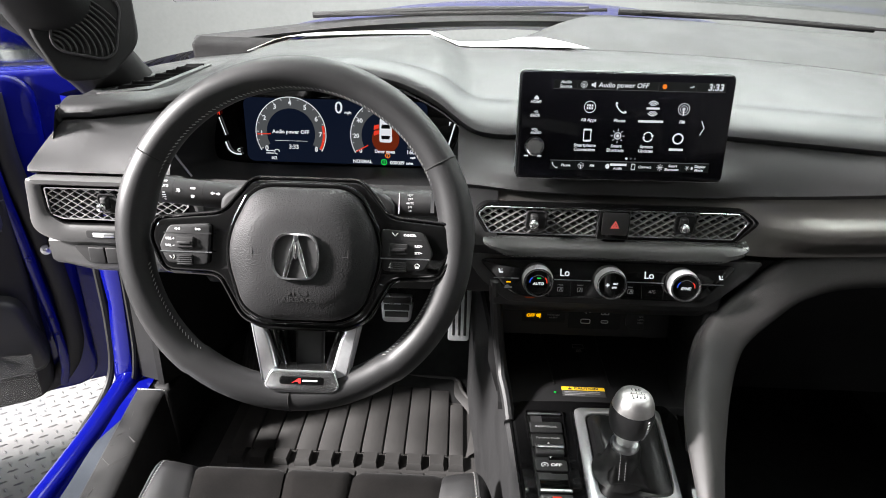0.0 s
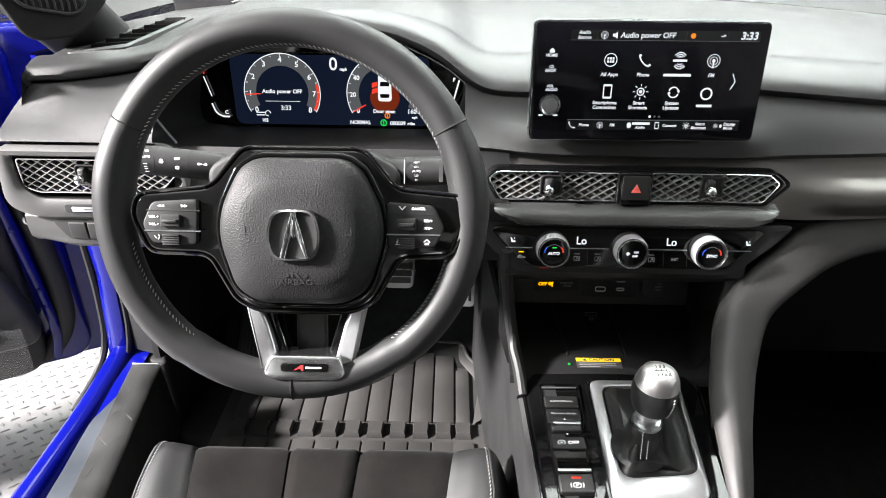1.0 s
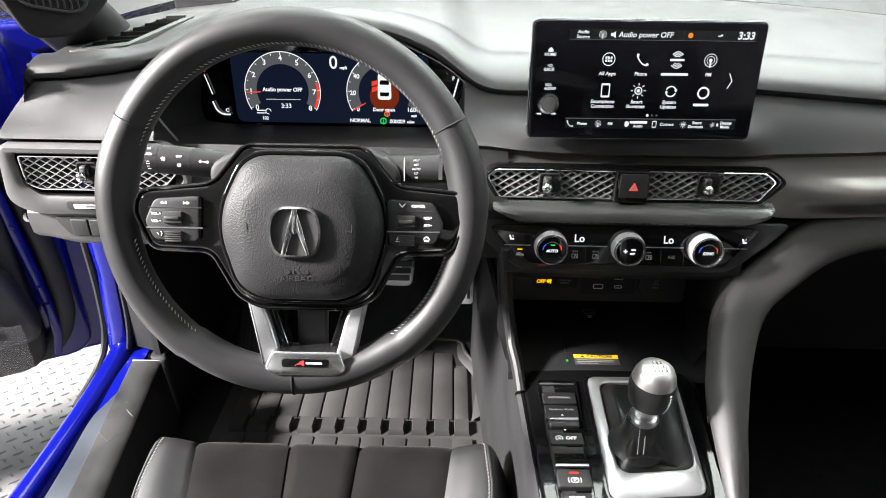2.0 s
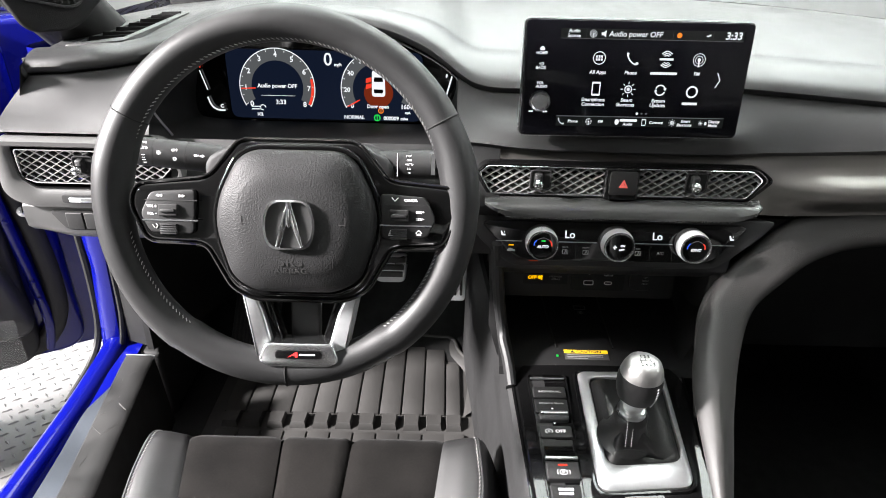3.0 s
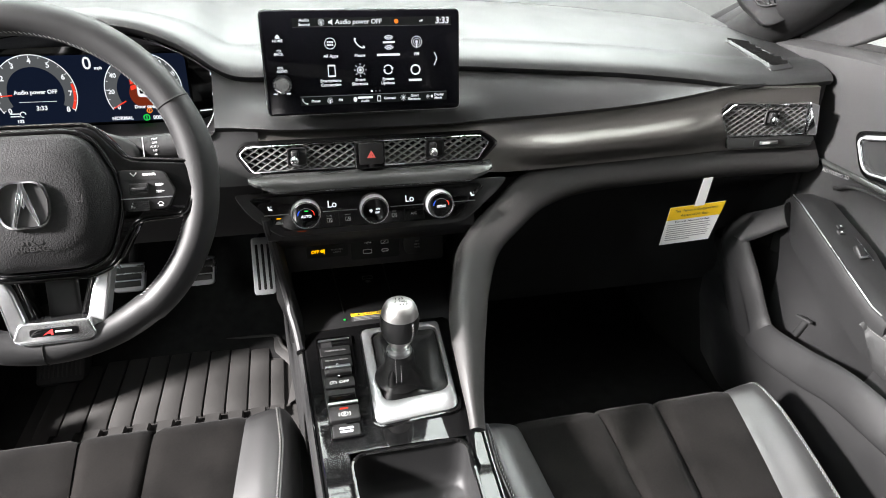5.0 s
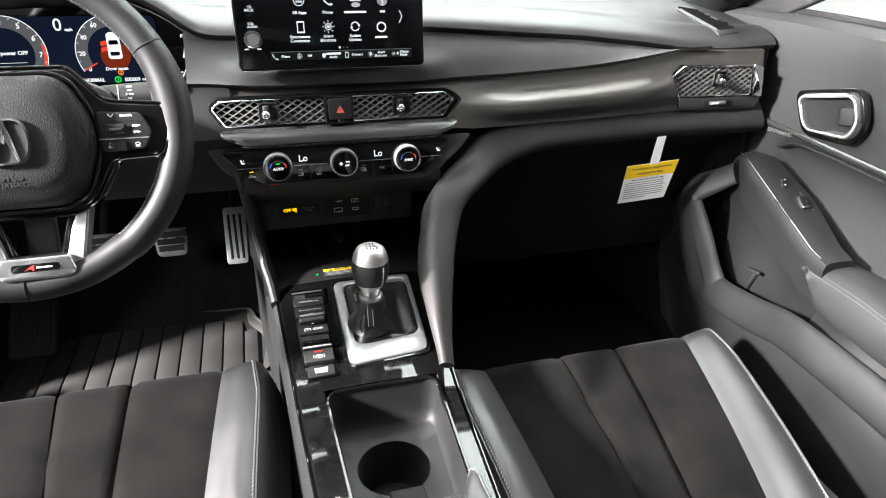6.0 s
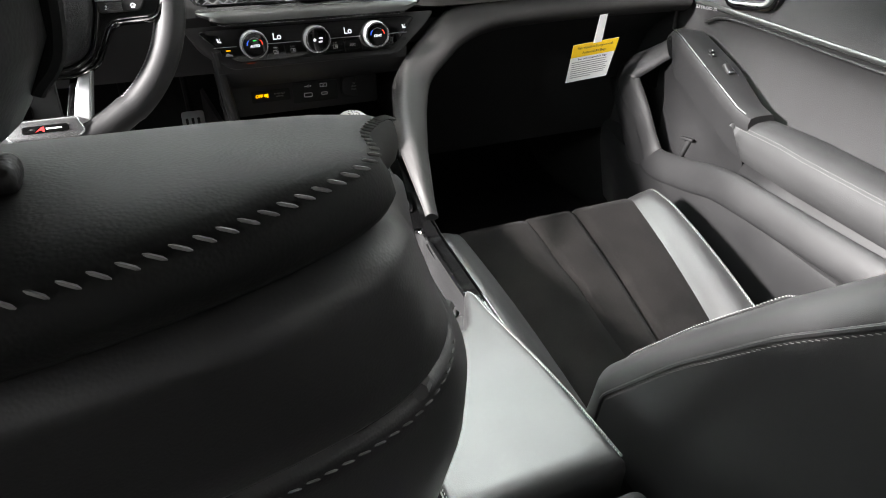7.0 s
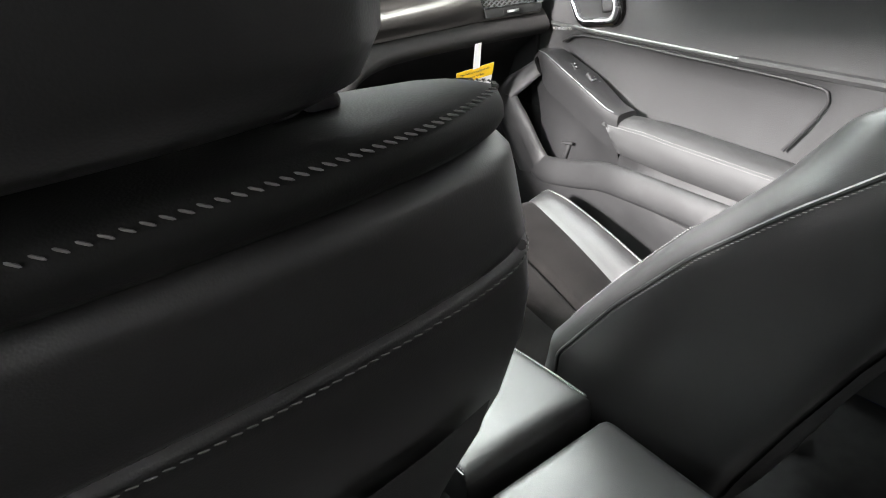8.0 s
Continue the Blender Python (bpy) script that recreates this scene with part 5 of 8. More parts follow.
    rows = [ring(1.0, 0.010), ring(1.0, 0.0200), ring(0.992, 0.0245), ring(0.975, 0.0285), ring(0.950, 0.0315), ring(0.90, 0.0345), ring(0.84, 0.0370, 0.10), ring(0.80, 0.0388, 0.35), ring(0.775, 0.0400, 0.45), ring(0.75, 0.0408, 0.45), ring(0.60, 0.0422, 0.4), ring(0.40, 0.0434, 0.3), ring(0.2, 0.0440, 0.2), ring(0.04, 0.0441, 0.0)]
    part("cover_ring", tube([Vector((cx + (x - cx) * 1.045, cy + (y - cy) * 1.045, 0.0170)) for x, y in cov], 0.0026, 10, closed=True), PIANO, sw, "gloss black ring round the airbag cover")
    bag = part("airbag_cover", grid(rows, closed_u=True, caps=True), AIRBAG, sw, "pebbled black airbag cover", sharp=60)
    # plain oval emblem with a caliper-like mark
    em = Matrix.Translation((0.0010, -0.0265, 0.0432)) @ Matrix.Scale(1.12, 4)
    o = [(x, y) for x, y in rpoly([(-0.017, 0.021), (0.017, 0.021), (0.023, 0.0), (0.018, -0.021), (-0.018, -0.021), (-0.023, 0.0)], 0.012, 6)]
    i = [(x * 0.85, y * 0.86) for x, y in o]
    part("emblem_recess", plate(i, 0.0008, em, back=-0.003), DARKGAP, bag, "dark recess behind the emblem")
    part("emblem", frame_ring(o, i, 0.004, em, 0.0015), CHROME, bag, "bright chrome oval emblem")
    for pts in (((-0.0010, 0.0200), (-0.0060, 0.004), (-0.0115, -0.0185), (-0.0075, -0.0190), (-0.0020, -0.001)), ((0.0010, 0.0200), (0.0060, 0.004), (0.0115, -0.0185), (0.0098, -0.0190), (0.0020, -0.001)), ((-0.0022, 0.0195), (0.0022, 0.0195), (0.0026, 0.001), (0.0, -0.003), (-0.0026, 0.001))):
        part("emblem_mark", plate(list(pts)[::-1], 0.0035, em, 0.0008), CHROME, bag)
    part("lettering", words("SRS", 0.0105, Matrix.Translation((0.001, -0.0620, 0.0425)), squeeze=1.5), DARKGAP, bag)
    part("lettering", words("AIRBAG", 0.0066, Matrix.Translation((0.001, -0.0700, 0.0418)), squeeze=1.35), DARKGAP, bag)
    for s in (-1, 1):
        part("horn_mark", join(rbox(0.0006, 0.008, 0.0004, 0, Matrix.Translation((0.0035 + s * 0.048, -0.023, 0.0422))), rbox(0.006, 0.0006, 0.0004, 0, Matrix.Translation((0.0035 + s * 0.045, -0.026, 0.0422)))), INK, bag)
    # button pods
    for s in (-1, 1):
        ox = -0.002
        mid = 0.1165 if s < 0 else 0.1015
        off = 0.0080 if s < 0 else 0.0
        wide = 0.0 if s < 0 else 0.007
        pod = rpoly([(ox + s * (0.083 + off), 0.0025), (ox + s * (0.134 - wide), -0.0005), (ox + s * (0.144 - wide), -0.022), (ox + s * (0.135 - wide), -0.0395), (ox + s * (0.085 + off), -0.0405)], 0.005, 4)
        if s < 0:
            pod = pod[::-1]
        p = part("button_pod", plate(pod, 0.004, Matrix.Translation((0, 0, 0.0165)), 0.0015), BAY_BLACK, sw, "black button pod")
        part("bright_line", rbox(0.053 - wide / 2, 0.0012, 0.001, 0, Matrix.Translation((ox + s * (0.1115 + off * 0.5 - wide / 2), -0.0275, 0.0206))), SILVER, p)
        part("dark_split", rbox(0.050 - wide / 2, 0.0008, 0.0008, 0, Matrix.Translation((ox + s * (0.1105 + off * 0.5 - wide / 2), -0.0085, 0.0205))), DARKGAP, p)
        roll = part("toggle", rbox(0.018, 0.011, 0.006, 0.001, Matrix.Translation((ox + s * mid, -0.0178, 0.0205))), DARKGAP, p)
        part("toggle_bar", rbox(0.014, 0.0034, 0.004, 0.001, Matrix.Translation((ox + s * mid, -0.0182, 0.0232))), PLASTIC_GREY, roll)
        knurl = join(*[rbox(0.0155, 0.0014, 0.004, 0.0003, Matrix.Translation((ox + s * mid, -0.0315 - 0.0021 * k, 0.0215))) for k in range(5)])
        part("scroll_wheel", knurl, PLASTIC_GREY, p)
        if s < 0:
            for k, dx in enumerate((-0.126, -0.107)):
                d = 1 if k else -1
                tri = lambda x: [(x - 0.0016 * d, 0.0014), (x - 0.0016 * d, -0.0014), (x + 0.0014 * d, 0)]
                part("skip_mark", join(plate(tri(dx)[::d] if d > 0 else tri(dx), 0.0003, Matrix.Translation((0, -0.0042, 0.0205))), plate(tri(dx + 0.003 * d)[::d] if d > 0 else tri(dx + 0.003 * d), 0.0003, Matrix.Translation((0, -0.0042, 0.0205)))), LEGEND, p)
            part("lettering", words("VOL +", 0.0033, Matrix.Translation((-0.1345, -0.0145, 0.0206)), bold=0.0001), LEGEND, p)
            part("lettering", words("VOL \u2212", 0.0033, Matrix.Translation((-0.1345, -0.0215, 0.0206)), bold=0.0001), LEGEND, p)
            part("voice_mark", join(tube([Vector((-0.1345, -0.032, 0.0208)), Vector((-0.1325, -0.0345, 0.0208))], 0.0004, 5), tube(curve([(-0.131, -0.031, 0.0208), (-0.1295, -0.033, 0.0208), (-0.131, -0.0355, 0.0208)], 8), 0.0004, 5)), LEGEND, p)
        else:
            part("lettering", words("CANCEL", 0.0033, Matrix.Translation((0.1105, -0.0035, 0.0206)), bold=0.0001), LEGEND, p)
            part("lettering", words("RES/+", 0.0033, Matrix.Translation((0.1195, -0.0145, 0.0206)), bold=0.0001), LEGEND, p)
            part("lettering", words("SET/\u2212", 0.0033, Matrix.Translation((0.1195, -0.0215, 0.0206)), bold=0.0001), LEGEND, p)
            part("lane_mark", join(*[rbox(0.0012 + 0.0010 * k, 0.0007, 0.0003, 0, Matrix.Translation((0.0915, -0.0325 - 0.0014 * k, 0.0206))) for k in range(4)]), LEGEND, p)
            part("cruise_mark", join(tube(curve([(0.1155, -0.0345, 0.0207), (0.1185, -0.032, 0.0207), (0.1215, -0.0345, 0.0207)], 10), 0.0004, 5), rbox(0.004, 0.002, 0.0003, 0, Matrix.Translation((0.1185, -0.0358, 0.0206)))), LEGEND, p)
            part("cruise_mark", tube([Vector((0.0925, -0.001, 0.0207)), Vector((0.0955, -0.0045, 0.0207)), Vector((0.0985, -0.001, 0.0207))], 0.0005, 5), LEGEND, p)
    # silver lower spoke: two legs and a foot
    for s in (-1, 1):
        ox = 0.003
        o = [(ox + s * 0.046, -0.092), (ox + s * 0.0585, -0.092), (ox + s * 0.043, -0.166), (ox + s * 0.027, -0.150), (ox + s * 0.037, -0.112)]
        o = rpoly(o if s < 0 else o, 0.003, 3)
        if s > 0:
            o = o[::-1]
        part("lower_spoke", plate(o, 0.008, Matrix.Translation((0, -0.0045, 0.003)), 0.003, back=-0.012), SPOKE_SILVER, sw, "satin silver lower spoke leg")
        i2 = rpoly([(ox + s * 0.033, -0.100), (ox + s * 0.042, -0.100), (ox + s * 0.030, -0.146), (ox + s * 0.018, -0.150)], 0.002, 3)
        if s > 0:
            i2 = i2[::-1]
        part("spoke_cheek", plate(i2, 0.004, Matrix.Translation((0, -0.0045, -0.002)), 0.001, back=-0.016), PIANO, sw)
    foot = rpoly([(-0.030, -0.147), (0.036, -0.147), (0.043, -0.166), (0.033, -0.172), (-0.028, -0.172), (-0.038, -0.166)], 0.005, 4)
    ft = part("spoke_foot", plate(foot, 0.009, Matrix.Translation((0, 0.0015, 0.0115)), 0.003, back=-0.02), BRIGHT, sw, "satin silver spoke foot")
    part("badge_plate", plate(rrect(0.046, 0.0082, 0.003), 0.0012, Matrix.Translation((0.003, -0.1570, 0.0203)), 0.0004), PIANO, ft)
    part("badge_mark", plate([(-0.0105, -0.0027), (-0.003, 0.0027), (-0.001, 0.0027), (-0.001, -0.0027), (-0.003, -0.0027), (-0.0035, -0.001), (-0.006, -0.001)], 0.0004, Matrix.Translation((0.003, -0.1570, 0.0215))), RED, ft)
    part("badge_bar", rbox(0.0155, 0.0016, 0.0004, 0, Matrix.Translation((0.0115, -0.1568, 0.0217))), LEGEND, ft)
    part("inner_spoke", rbox(0.030, 0.060, 0.012, 0.003, Matrix.Translation((0.003, -0.122, -0.018))), DARKGAP, sw)
    return sw


steering_wheel()


def column():
    col = thing("steering_column", "black steering column shroud with two stalks", "steering column", m=face(-0.373, 0.862, 0.910, 20))
    part("shroud", plate(rrect(0.15, 0.10, 0.03), 0.0, Matrix.Translation((0, 0.0, -0.045)), 0.0, back=-0.16), BAY_BLACK, col)
    part("upper_shroud", plate(rpoly([(-0.105, 0.040), (-0.060, 0.062), (0.060, 0.062), (0.105, 0.040), (0.09, 0.0), (-0.09, 0.0)], 0.02, 4), 0.0, Matrix.Translation((0, 0.0, -0.052)), 0.006, back=-0.17), BAY_BLACK, col, "matt black column shroud")
    for s in (-1, 1):
        a = Vector((s * 0.055, 0.037, -0.075))
        b = Vector((s * (0.173 if s < 0 else 0.160), 0.041 + (0.006 if s < 0 else 0), -0.066))
        d = (b - a).normalized()
        stalk = part("stalk", tube([a, a.lerp(b, 0.25), a.lerp(b, 0.3), b, b + d * 0.003], lambda t: 0.0135 if t < 0.3 else (0.0152 if t < 0.99 else 0.011), 26), BAY_BLACK, col, "black control stalk")
        for f in (0.56, 0.85):
            p = a.lerp(b, f)
            part("stalk_ring", tube([p, p + d * 0.0010], 0.01545, 26), DARKGAP, stalk)
        surf = lambda f, dy: Matrix.Translation(a.lerp(b, f) + Vector((0, dy, math.sqrt(max(0, 0.0153 ** 2 - dy * dy)) + 0.0002)))
        if s < 0:
            for k, tx in enumerate(("OFF", "AUTO")):
                part("lettering", words(tx, 0.0036, surf(0.915, 0.0098 - 0.0056 * k), align="CENTER"), LEGEND, stalk)
            part("lamp_mark", join(*[rbox(0.0036, 0.0005, 0.0003, 0, surf(0.915, -0.0030 - 0.0026 * k)) for k in range(4)]), LEGEND, stalk)
            part("lettering", words("OFF", 0.0036, surf(0.645, 0.0050)), LEGEND, stalk)
            part("beam_mark", frame_ring(rrect(0.0036, 0.0030, 0.001), rrect(0.0026, 0.0020, 0.0006), 0.0003, surf(0.645, -0.004)), LEGEND, stalk)
            for dx in (-1, 1):
                o = [(-0.0025, 0.0005), (0.0, 0.0005), (0.0, 0.0017), (0.0024, 0), (0.0, -0.0017), (0.0, -0.0005), (-0.0025, -0.0005)]
                part("arrow_mark", plate([(x * dx, y) for x, y in (o if dx < 0 else o[::-1])], 0.0003, surf(0.43 + 0.026 * dx * s, 0.002)), LEGEND, stalk)
            part("sun_mark", join(*[rbox(0.0004, 0.0052, 0.0003, 0, surf(0.78, 0.001) @ pose(0, 0, 0, 0, 0, 45 * k)) for k in range(4)]), LEGEND, stalk)
        else:
            for k, tx in enumerate(("MIST", "OFF", "AUTO", "LO", "HI")):
                part("lettering", words(tx, 0.0032, surf(0.58, 0.0090 - 0.0044 * k)), LEGEND, stalk)
            part("scale_mark", rbox(0.0008, 0.024, 0.0003, 0, surf(0.46, 0)), LEGEND, stalk)
            part("bright_band", rbox(0.004, 0.022, 0.0006, 0, surf(0.82, 0)), SILVER, stalk)
            part("lettering", words("\u2212", 0.007, surf(0.93, 0.009)), LEGEND, stalk)
            part("lettering", words("+", 0.007, surf(0.93, -0.010)), LEGEND, stalk)
    return col


column()

# ---- vents ----
def clip(p, q, poly):
    """The piece of the line p-q inside a convex polygon (counter-clockwise), or None."""
    t0, t1 = 0.0, 1.0
    d = (q[0] - p[0], q[1] - p[1])
    for i in range(len(poly)):
        a, b = poly[i], poly[(i + 1) % len(poly)]
        nx, ny = -(b[1] - a[1]), b[0] - a[0]
        num = nx * (p[0] - a[0]) + ny * (p[1] - a[1])
        den = nx * d[0] + ny * d[1]
        if abs(den) < 1e-12:
            if num < 0:
                return None
            continue
        t = -num / den
        if den > 0:
            t0 = max(t0, t)
        else:
            t1 = min(t1, t)
    if t1 - t0 < 1e-3:
        return None
    return ((p[0] + d[0] * t0, p[1] + d[1] * t0), (p[0] + d[0] * t1, p[1] + d[1] * t1))


def lattice(poly, m, pitch=0.0150, slope=0.63, r=0.00062):
    xs, ys = [p[0] for p in poly], [p[1] for p in poly]
    h = max(ys) - min(ys)
    verts, faces = [], []
    for s in (-1, 1):
        x = min(xs) - h / slope - pitch
        while x < max(xs) + h / slope + pitch:
            a, b = ((x, min(ys)), (x + s * h / slope, max(ys)))
            seg = clip(a, b, poly)
            x += pitch
            if not seg:
                continue
            (ax, ay), (bx, by) = seg
            ln = math.hypot(bx - ax, by - ay)
            nx, ny = -(by - ay) / ln * r, (bx - ax) / ln * r
            zf = 0.0 if s > 0 else -0.0006
            k = len(verts)
            verts += [m @ Vector(v) for v in ((ax - nx, ay - ny, zf - 0.006), (ax - nx, ay - ny, zf), (ax + nx, ay + ny, zf), (ax + nx, ay + ny, zf - 0.006), (bx - nx, by - ny, zf - 0.006), (bx - nx, by - ny, zf), (bx + nx, by + ny, zf), (bx + nx, by + ny, zf - 0.006))]
            faces += [(k, k + 1, k + 5, k + 4), (k + 1, k + 2, k + 6, k + 5), (k + 2, k + 3, k + 7, k + 6)]
    return from_lists(verts, faces)


LATTICE = mat("grey_vent_lattice", (0.33, 0.33, 0.33), 0.36, metal=0.7)


def grow(poly, d):
    n = len(poly)
    out = []
    for i in range(n):
        a, b, c = Vector(poly[i - 1]), Vector(poly[i]), Vector(poly[(i + 1) % n])
        n1, n2 = Vector(((b - a).y, -(b - a).x)).normalized(), Vector(((c - b).y, -(c - b).x)).normalized()
        v = (n1 + n2).normalized()
        out.append(tuple(b + v * (d / max(0.4, v.dot(n1)))))
    return out


def air_vent(label, poly, m, knobs, inner_round=0.004, surround=None):
    """poly: the opening in m's plane, counter-clockwise."""
    v = thing("air_vent", label, "air vent", m=m, group="dashboard air vents")
    part("duct", plate(poly, -0.014, I4, back=-0.03), DARKGAP, v, "dark duct behind the lattice")
    part("lattice", lattice(poly, Matrix.Translation((0, 0, 0.0))), LATTICE, v, "grey diamond-pattern lattice", sharp=80)
    o = rpoly(grow(poly, 0.0014), inner_round, 4)
    i = rpoly(grow(poly, -0.0006), inner_round, 4)
    part("bright_frame", frame_ring(o, i, 0.0022, I4, 0.0006, -0.010), CHROME, v, "thin chrome frame")
    if surround:
        o2 = rpoly(surround, inner_round * 2, 4)
        part("surround", frame_ring(o2, o, 0.0006, I4, 0.0004, -0.014), PIANO, v, "gloss black surround")
    for x, y in knobs:
        pk = part("knob_pocket", frame_ring(rrect(0.027, 0.027, 0.005), rrect(0.0235, 0.0235, 0.004), 0.0025, Matrix.Translation((x + 0.004, y + 0.001, 0)), 0.0006, -0.006), PLASTIC, v)
        part("pocket_floor", plate(rrect(0.024, 0.024, 0.004), 0.0005, Matrix.Translation((x + 0.004, y + 0.001, 0)), back=-0.002), DARKGAP, pk)
        part("arm", rbox(0.010, 0.018, 0.012, 0.003, Matrix.Translation((x + 0.001, y + 0.002, 0.002))), PLASTIC, pk)
        part("knob", lathe([(0.0032, 0), (0.0058, 0.003), (0.0064, 0.0065), (0.0052, 0.0105), (0.0025, 0.0125)], 22, Matrix.Translation((x, y, 0.006)) @ pose(0, 0, 0, 4, 0, 0)), CHROME, v, "chrome vent knob")
    return v


centre_poly = [(-0.160, 0.8555), (0.158, 0.8555), (0.1735, 0.8800), (0.160, 0.8905), (-0.166, 0.8905), (-0.1755, 0.8815)]
air_vent("long centre air vent with grey lattice and chrome frame", centre_poly, face(0, 1.0285, 0, 0), ((-0.104, 0.873), (0.089, 0.874)),
              surround=[(-0.163, 0.8500), (0.163, 0.8500), (0.190, 0.8790), (0.170, 0.8945), (-0.170, 0.8945), (-0.182, 0.8815)])


def hazard():
    hz = thing("hazard_switch", "black hazard switch with a red triangle", "switch", m=face(-0.001, 1.024, 0.873, 4))
    part("button", plate(rrect(0.042, 0.0405, 0.004), 0.004, I4, 0.002, back=-0.015), PIANO, hz)
    part("cap", plate(rrect(0.034, 0.030, 0.003), 0.0015, Matrix.Translation((0.0015, 0.002, 0.004)), 0.0007), PLASTIC, hz)
    o = [(-0.0058, -0.0045), (0.0058, -0.0045), (0, 0.006)]
    tri = frame_ring(o, [(x * 0.45, y * 0.45 - 0.0004) for x, y in o], 0.0006, Matrix.Translation((0.0015, 0.001, 0.0055)))
    part("triangle", join(tri, plate([(-0.0018, -0.0018), (0.0018, -0.0018), (0, 0.002)], 0.0005, Matrix.Translation((0.0015, 0.0006, 0.0055)))), RED_SOFT, hz, "red warning triangle")


hazard()

air_vent("driver's air vent with grey lattice in a metallic surround", [(-0.745, 0.8615), (-0.728, 0.8545), (-0.580, 0.8545), (-0.557, 0.8775), (-0.571, 0.8965), (-0.745, 0.8965)], face(0, 1.030, 0, 0), ((-0.668, 0.876),))
pv = air_vent("passenger air vent with grey lattice in a metallic surround", [(0.598, 0.8575), (0.748, 0.8550), (0.741, 0.9060), (0.600, 0.9090), (0.580, 0.8930)], face(0, 1.058, 0, 0, 0), ((0.672, 0.884),))
part("end_cap", plate(rpoly([(0.7515, 0.8530), (0.774, 0.8500), (0.764, 0.9030), (0.7445, 0.9085)], 0.003, 3), 0.003, I4, 0.0015, back=-0.014), CHROME, pv, "bright end cap")
part("lower_bezel", plate(rpoly([(0.604, 0.8350), (0.768, 0.8330), (0.773, 0.8480), (0.752, 0.8520), (0.600, 0.8545)], 0.003, 3), 0.001, I4, 0.001, back=-0.014), LEDGE, pv, "satin grey lower bezel")


def vent_sliders():
    for name, x, y, z, w in (("vent_slider", -0.672, 1.020, 0.8360, 0.05), ("vent_slider", 0.680, 1.0565, 0.8435, 0.056)):
        s = thing(name, "small vent shut-off slider with a white mark", "slider", m=face(x, y, z, 0))
        part("slot", plate(rrect(w, 0.0105, 0.003), 0.0006, I4, 0.0003, back=-0.01), DARKGAP, s)
        part("slide", rbox(w * 0.62, 0.0065, 0.005, 0.002, Matrix.Translation((0, 0, 0.0015))), SILVER, s)
        part("white_mark", rbox(w * 0.26, 0.004, 0.0006, 0, Matrix.Translation((-w * 0.12, 0, 0.0042))), LEGEND, s)


vent_sliders()


# bright ledge beneath the centre vent
def ledge():
    lg = thing("trim_ledge", "satin metallic ledge beneath the centre vent", "trim", (0, 1.01, 0.84))
    rows = []
    for x in np.linspace(-0.168, 0.178, 40):
        e = smoothstep(0.178, 0.160, abs(x - 0.005))
        low = 0.3 + 0.7 * smoothstep(0.180, 0.135, abs(x - 0.005))
        rows.append([(x, 1.034, 0.8520), (x, 1.026 - 0.004 * e, 0.8500), (x, 1.022 - 0.010 * e, 0.8500 - (0.8500 - 0.8455) * low), (x, 1.020 - 0.013 * e, 0.8500 - (0.8500 - 0.8390) * low), (x, 1.020 - 0.013 * e, 0.8500 - (0.8500 - 0.8320) * low), (x, 1.022 - 0.006 * e, 0.8500 - (0.8500 - 0.8270) * low), (x, 1.040, 0.8500 - (0.8500 - 0.8245) * low)])
    part("ledge", grid(rows), LEDGE, lg)
    # The highlight on the ledge's lower edge, laid on as a strip of bright metal.
    part("edge_highlight", tube([r[5] for r in rows[3:-3]], 0.0008, 6), BRIGHT, lg, "thin bright strip for the highlight along the lower edge")


ledge()


